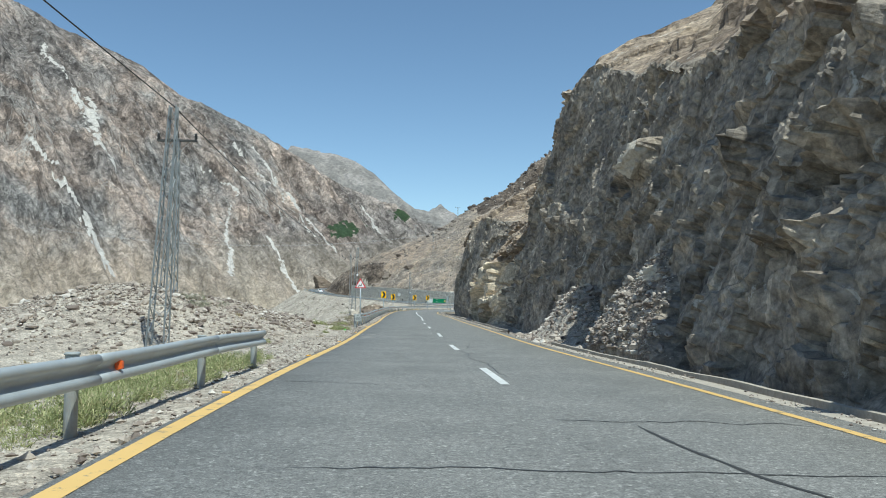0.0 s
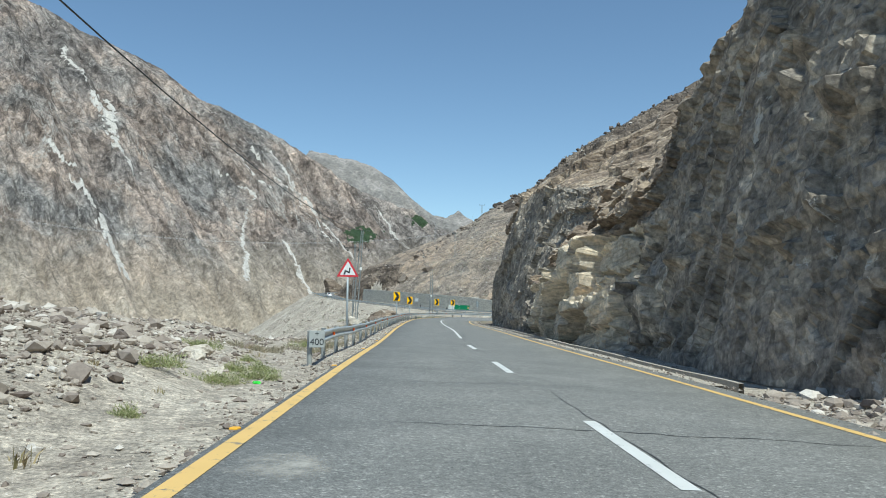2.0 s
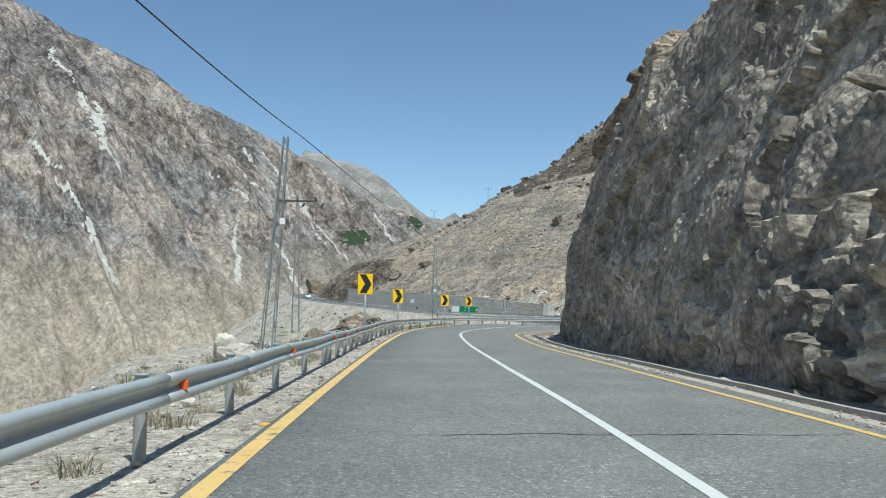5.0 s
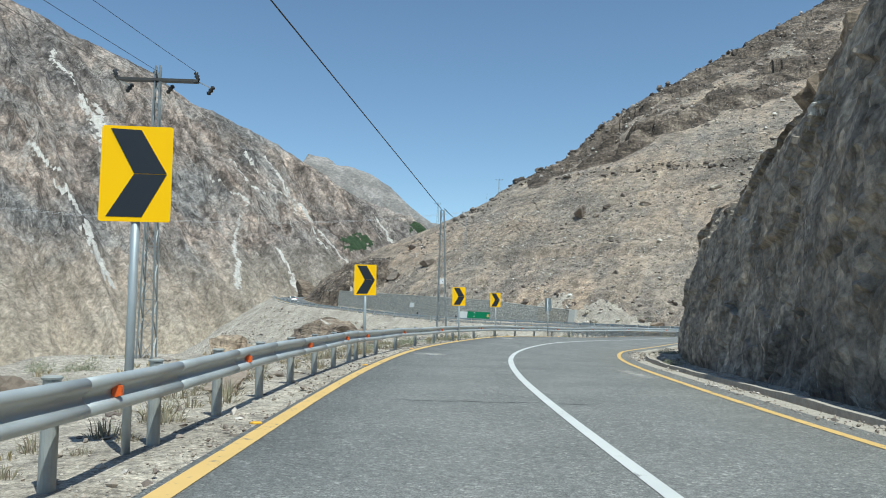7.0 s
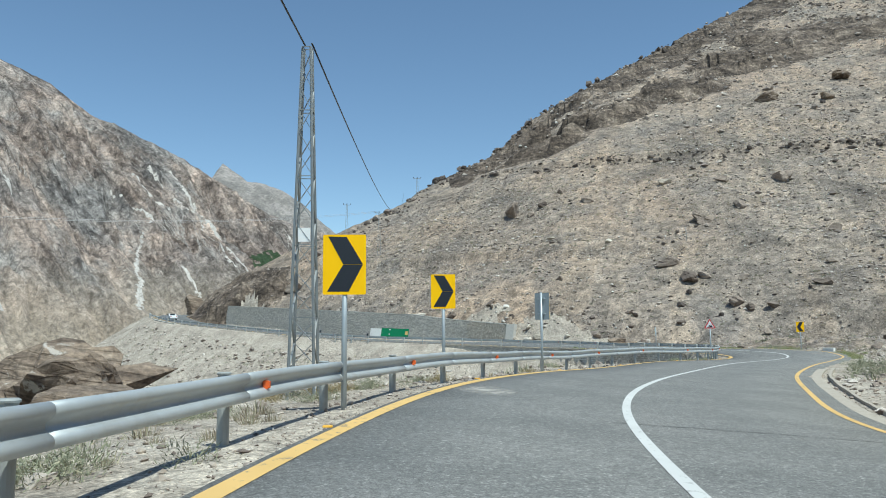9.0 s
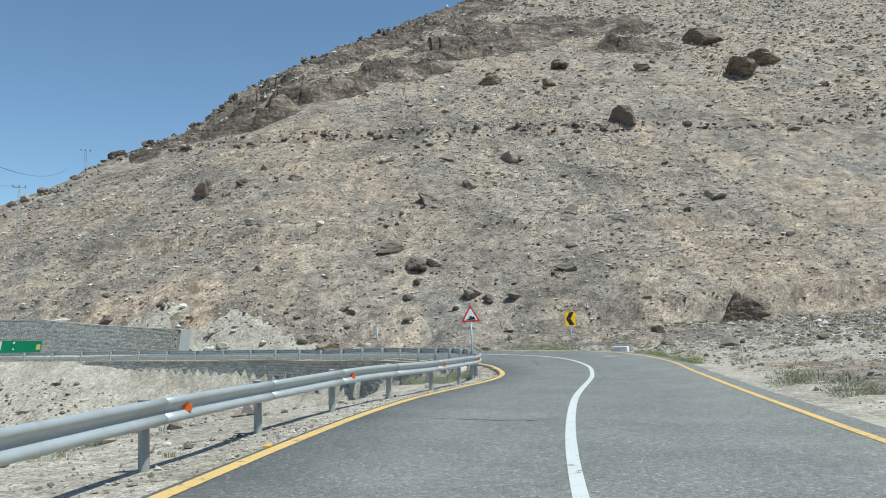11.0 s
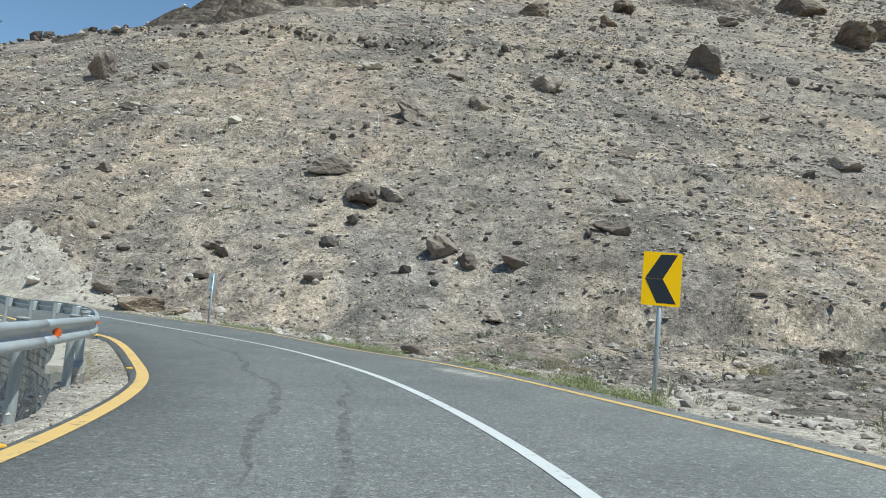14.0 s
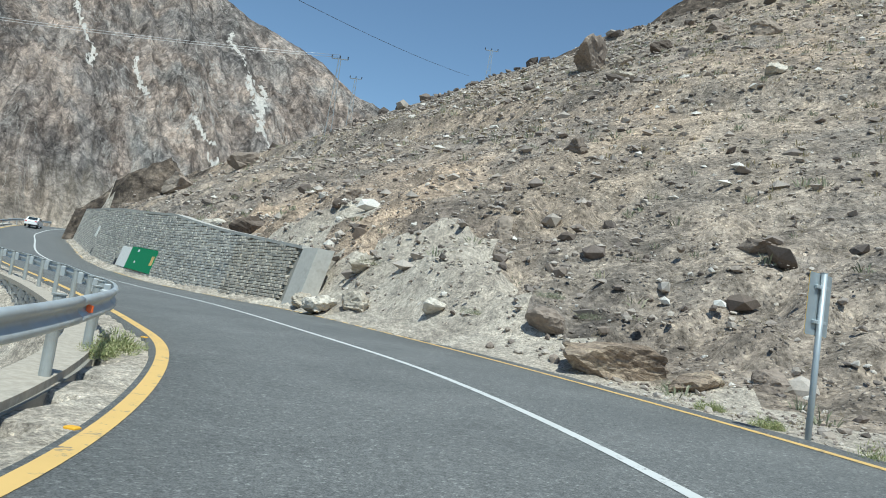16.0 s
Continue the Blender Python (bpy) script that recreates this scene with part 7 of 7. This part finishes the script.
# ---- walls along the far arm, stone by stone ----
def wall_stones(parent, s0, s1, lat_of, base_of, tall_of, face, nearest_s, rng, course=0.235, long=0.52, limit=300, batter=0.0):
    """Coursed stones on a wall face; the nearest are single parts, the others one joined part."""
    proto = []
    for k in range(6):
        r = np.random.default_rng(200 + k)
        v, f = box(0, 0, 0, 1, 1, 1, 0.12)
        v = np.array(v) * (1 + r.uniform(-0.10, 0.10, (len(v), 1)))
        me = bpy.data.meshes.new("stone")
        me.from_pydata(v.tolist(), [], f)
        me.materials.append(M_MASONRY)
        proto.append((me, v, f))
    spots = []
    rows = int(float(np.max(tall_of(np.linspace(s0, s1, 60)))) / course) + 1
    for c in range(rows):
        s = s0 + rng.uniform(0, 0.4)
        while s < s1 - 0.2:
            ln = long * rng.uniform(0.6, 1.45)
            m = s + ln / 2
            if (c + 0.55) * course < float(tall_of(np.array([m]))[0]):
                spots.append((m, c, ln))
            s += ln
    spots.sort(key=lambda q: abs(q[0] - nearest_s))
    V, F, count = [], [], 0
    org = np.array(parent.location)
    for k, (m, c, ln) in enumerate(spots):
        lat = lat_of(m) + batter * (c + 0.5) * course
        p = road_point(np.array([m]), np.array([lat]), 0)[0]
        p[2] = float(base_of(np.array([m]))[0]) + (c + 0.5) * course
        i = min(int(np.searchsorted(ARC, m)), len(RIGHT) - 1)
        ang = math.atan2(_tan[i][1], _tan[i][0])
        sc = (ln - 0.03, 0.16 + 0.05 * rng.uniform(-1, 1), course - 0.035 * rng.uniform(0.6, 1.4))
        p = p - org
        me, v, f = proto[int(rng.integers(6))]
        if k < limit:
            ob = share("stone", me, parent, p, ang)
            ob.scale = sc
            continue
        q = v * np.array(sc)
        q = np.stack([q[:, 0] * math.cos(ang) - q[:, 1] * math.sin(ang), q[:, 0] * math.sin(ang) + q[:, 1] * math.cos(ang), q[:, 2]], 1) + p
        F += [tuple(j + count for j in g) for g in f]
        V.append(q)
        count += len(v)
    if V:
        ob = piece("coursed_stone", (np.vstack(V), F), M_MASONRY_FAR, parent)
        tagged(ob, kind="stuff")


def strip_wall(name, label, s, lat0, lat1, z0, z1, mat, shift=0.0):
    """A solid wall following the road between two lateral lines and two heights."""
    a = road_point(s, lat0, 0)
    b = road_point(s, lat1, 0)
    prof = []
    c, d = road_point(s, lat0 + shift, 0), road_point(s, lat1 + shift, 0)
    for p, z in ((a, z0), (c, z1), (d, z1), (b, z0)):
        q = p.copy()
        q[:, 2] = z
        prof.append(q)
    org = prof[0][0].copy()
    v = np.stack(prof, 1).reshape(-1, 3) - org
    f = []
    for j in range(len(s) - 1):
        f += [(j * 4 + i, j * 4 + (i + 1) % 4, (j + 1) * 4 + (i + 1) % 4, (j + 1) * 4 + i) for i in range(4)]
    f += [(3, 2, 1, 0), tuple((len(s) - 1) * 4 + i for i in range(4))]
    ob = mesh_object(name, v, f, mat)
    ob.location = org
    return tagged(ob, label, "wall", kind="structure") if label else ob


def build_retaining_wall():
    s0 = 331.4
    k = int(np.searchsorted(ARC, s0))
    s1 = s0 + 84
    batter = 0.24
    s = np.arange(s0, s1, 1.0)
    wr = road_width(s, 1)
    base = road_point(s, wr, 0)[:, 2] - 0.1
    tall = lambda q: np.interp(q, [s0, s0 + 10, s0 + 19, s0 + 33, s0 + 70, s1], [2.75, 3.5, 4.35, 4.5, 4.2, 4.0])
    top = base + tall(s)
    lat = lambda q: float(road_width(q, 1)) + 0.62
    wall = strip_wall("wall_north", "long grey coursed stone retaining wall below the hill", s, wr + 0.58, wr + 1.3, base - 0.5, top, M_MORTAR, batter * (top - base + 0.5))
    zb = lambda q: np.interp(q, s, base)
    wall_stones(wall, s0 + 0.3, s1 - 0.5, lat, zb, tall, 1, s0, np.random.default_rng(8), 0.155, 0.42, batter=batter)
    org = np.array(wall.location)
    cop = strip_wall("coping", "", s, wr + 0.55 + batter * (top - base), wr + 1.42 + batter * (top - base), top, top + 0.14, M_CONCRETE)
    cop.location = np.array(cop.location) - org
    cop.parent = wall
    tagged(cop, "pale concrete coping")
    q = np.array([s0 - 1.3, s0])
    pil = strip_wall("end_pillar", "", q, float(wr[0]) + np.array([0.5, 0.5]), float(wr[0]) + np.array([1.3, 1.3]), base[0] + np.array([-0.4, -0.4]), base[0] + np.array([2.8, 2.8]), M_CONCRETE, batter * 3.2)
    pil.location = np.array(pil.location) - org
    pil.parent = wall
    tagged(pil, "smooth concrete pillar")

    # painted sign and pale squares on the stones
    def panel(name, q0, q1, h0, h1, mat, label, lift, parent=wall, slant=0.0):
        pts = []
        for q, h in ((q0, h0), (q1, h0), (q1 + slant, h1), (q0 + slant, h1)):
            p = road_point(np.array([q]), np.array([lat(q) + batter * h - 0.12 - lift]), 0)[0] - org
            pts.append((p[0], p[1], float(zb(np.array([q]))[0]) + h - org[2]))
        back = []
        for q, h in ((q0, h0), (q1, h0), (q1 + slant, h1), (q0 + slant, h1)):
            p = road_point(np.array([q]), np.array([lat(q) + batter * h - 0.05 - lift]), 0)[0] - org
            back.append((p[0], p[1], float(zb(np.array([q]))[0]) + h - org[2]))
        return piece(name, (pts + back, [(0, 1, 2, 3), (7, 6, 5, 4), (0, 4, 5, 1), (1, 5, 6, 2), (2, 6, 7, 3), (3, 7, 4, 0)]), mat, parent, label)

    g = s0 + 19.0
    panel("painted_panel", g, g + 6.0, 0.5, 2.0, M_SIGN_GREEN, "green painted panel with unreadable white lettering", 0.0)
    panel("painted_panel", g + 6.02, g + 8.6, 0.5, 1.9, M_LIME, "white painted panel", 0.0)
    panel("painted_panel", g + 0.1, g + 0.7, 1.0, 1.6, M_YELLOW, "yellow painted mark", 0.006)
    for a, b, h0, h1 in ((1.2, 1.9, 1.1, 1.35), (1.4, 1.6, 1.35, 1.75), (2.2, 2.9, 1.45, 1.65), (3.2, 3.5, 0.95, 1.85), (3.5, 4.3, 1.7, 1.88), (3.6, 4.2, 0.95, 1.1)):
        panel("lettering_bar", g + a, g + b, h0, h1, M_SIGN_WHITE, "white bar of lettering", 0.006)
    panel("painted_panel", s0 + 43, s0 + 44.6, 1.9, 2.9, M_LIME, "pale whitewashed square", 0.0)
    # flat black panels paint the dark inside of drain holes, nothing is cut
    for q in (28.0, 19.5, 41.0):
        panel("weep_hole", s0 + q, s0 + q + 0.4, 0.5, 0.95, M_SIGN_BLACK, "flat black panel painted as a drain hole", 0.0)


def build_gully_wall():
    a = int(np.argmin((ROAD[:, 0] - 31.6) ** 2 + (ROAD[:, 1] - 215.0) ** 2))
    s0 = float(ARC[a])
    s1 = s0 + 52
    s = np.arange(s0, s1, 0.8)
    out = rail_lat(s) - 0.35
    top = np.array([edge_z(q) for q in s]) - 0.02
    drop = np.interp(s, [s0, s0 + 5, s0 + 30, s1], [1.6, 3.2, 3.0, 0.8])
    wall = strip_wall("wall_gully", "dark stone retaining wall below the road at the gully", s, out - 0.02, out + 0.5, top - drop - 0.5, top - 0.16, M_MORTAR)
    rng = np.random.default_rng(18)
    wall_stones(wall, s0 + 0.2, s1 - 0.3, lambda q: float(np.interp(q, s, out)) + 0.02, lambda q: np.interp(q, s, top - drop - 0.16), lambda q: np.interp(q, s, drop), -1, s0 + 16, rng, 0.24, 0.46)
    cop = strip_wall("coping", "", s, out - 0.12, out + 0.45, top - 0.2, top - 0.06, M_DUSTY)
    cop.location = np.array(cop.location) - np.array(wall.location)
    cop.parent = wall
    tagged(cop, "pale concrete coping")


build_retaining_wall()
build_gully_wall()


# ---- litter ----
def build_bag():
    r = np.random.default_rng(71)
    v = rock_shape(r, 0.11, 0.6, 9, 0.22)
    ob = mesh_object("plastic_bag", v, SPH_F, M_BAG)
    ob.location = (-5.72, 46.6, land(-5.72, 46.6) + 0.03)
    return tagged(ob, "crumpled bright green plastic bag lying in the grass", "bag")


build_bag()


def build_culvert_wall():
    k = int(np.argmin((ROAD[:, 0] + 46) ** 2 + (ROAD[:, 1] - 319) ** 2))
    s = np.arange(float(ARC[k]) - 7, float(ARC[k]) + 7, 1.0)
    out = rail_lat(s) - 0.4
    top = np.array([edge_z(q) for q in s])
    wall = strip_wall("wall_culvert", "dark stone wall below the far road beside the gully", s, out - 0.02, out + 0.5, top - 2.6, top - 0.05, M_MORTAR)
    cop = strip_wall("coping", "", s, out - 0.1, out + 0.55, top - 0.05, top + 0.12, M_CONCRETE)
    cop.location = np.array(cop.location) - np.array(wall.location)
    cop.parent = wall
    tagged(cop, "pale concrete coping")


build_culvert_wall()
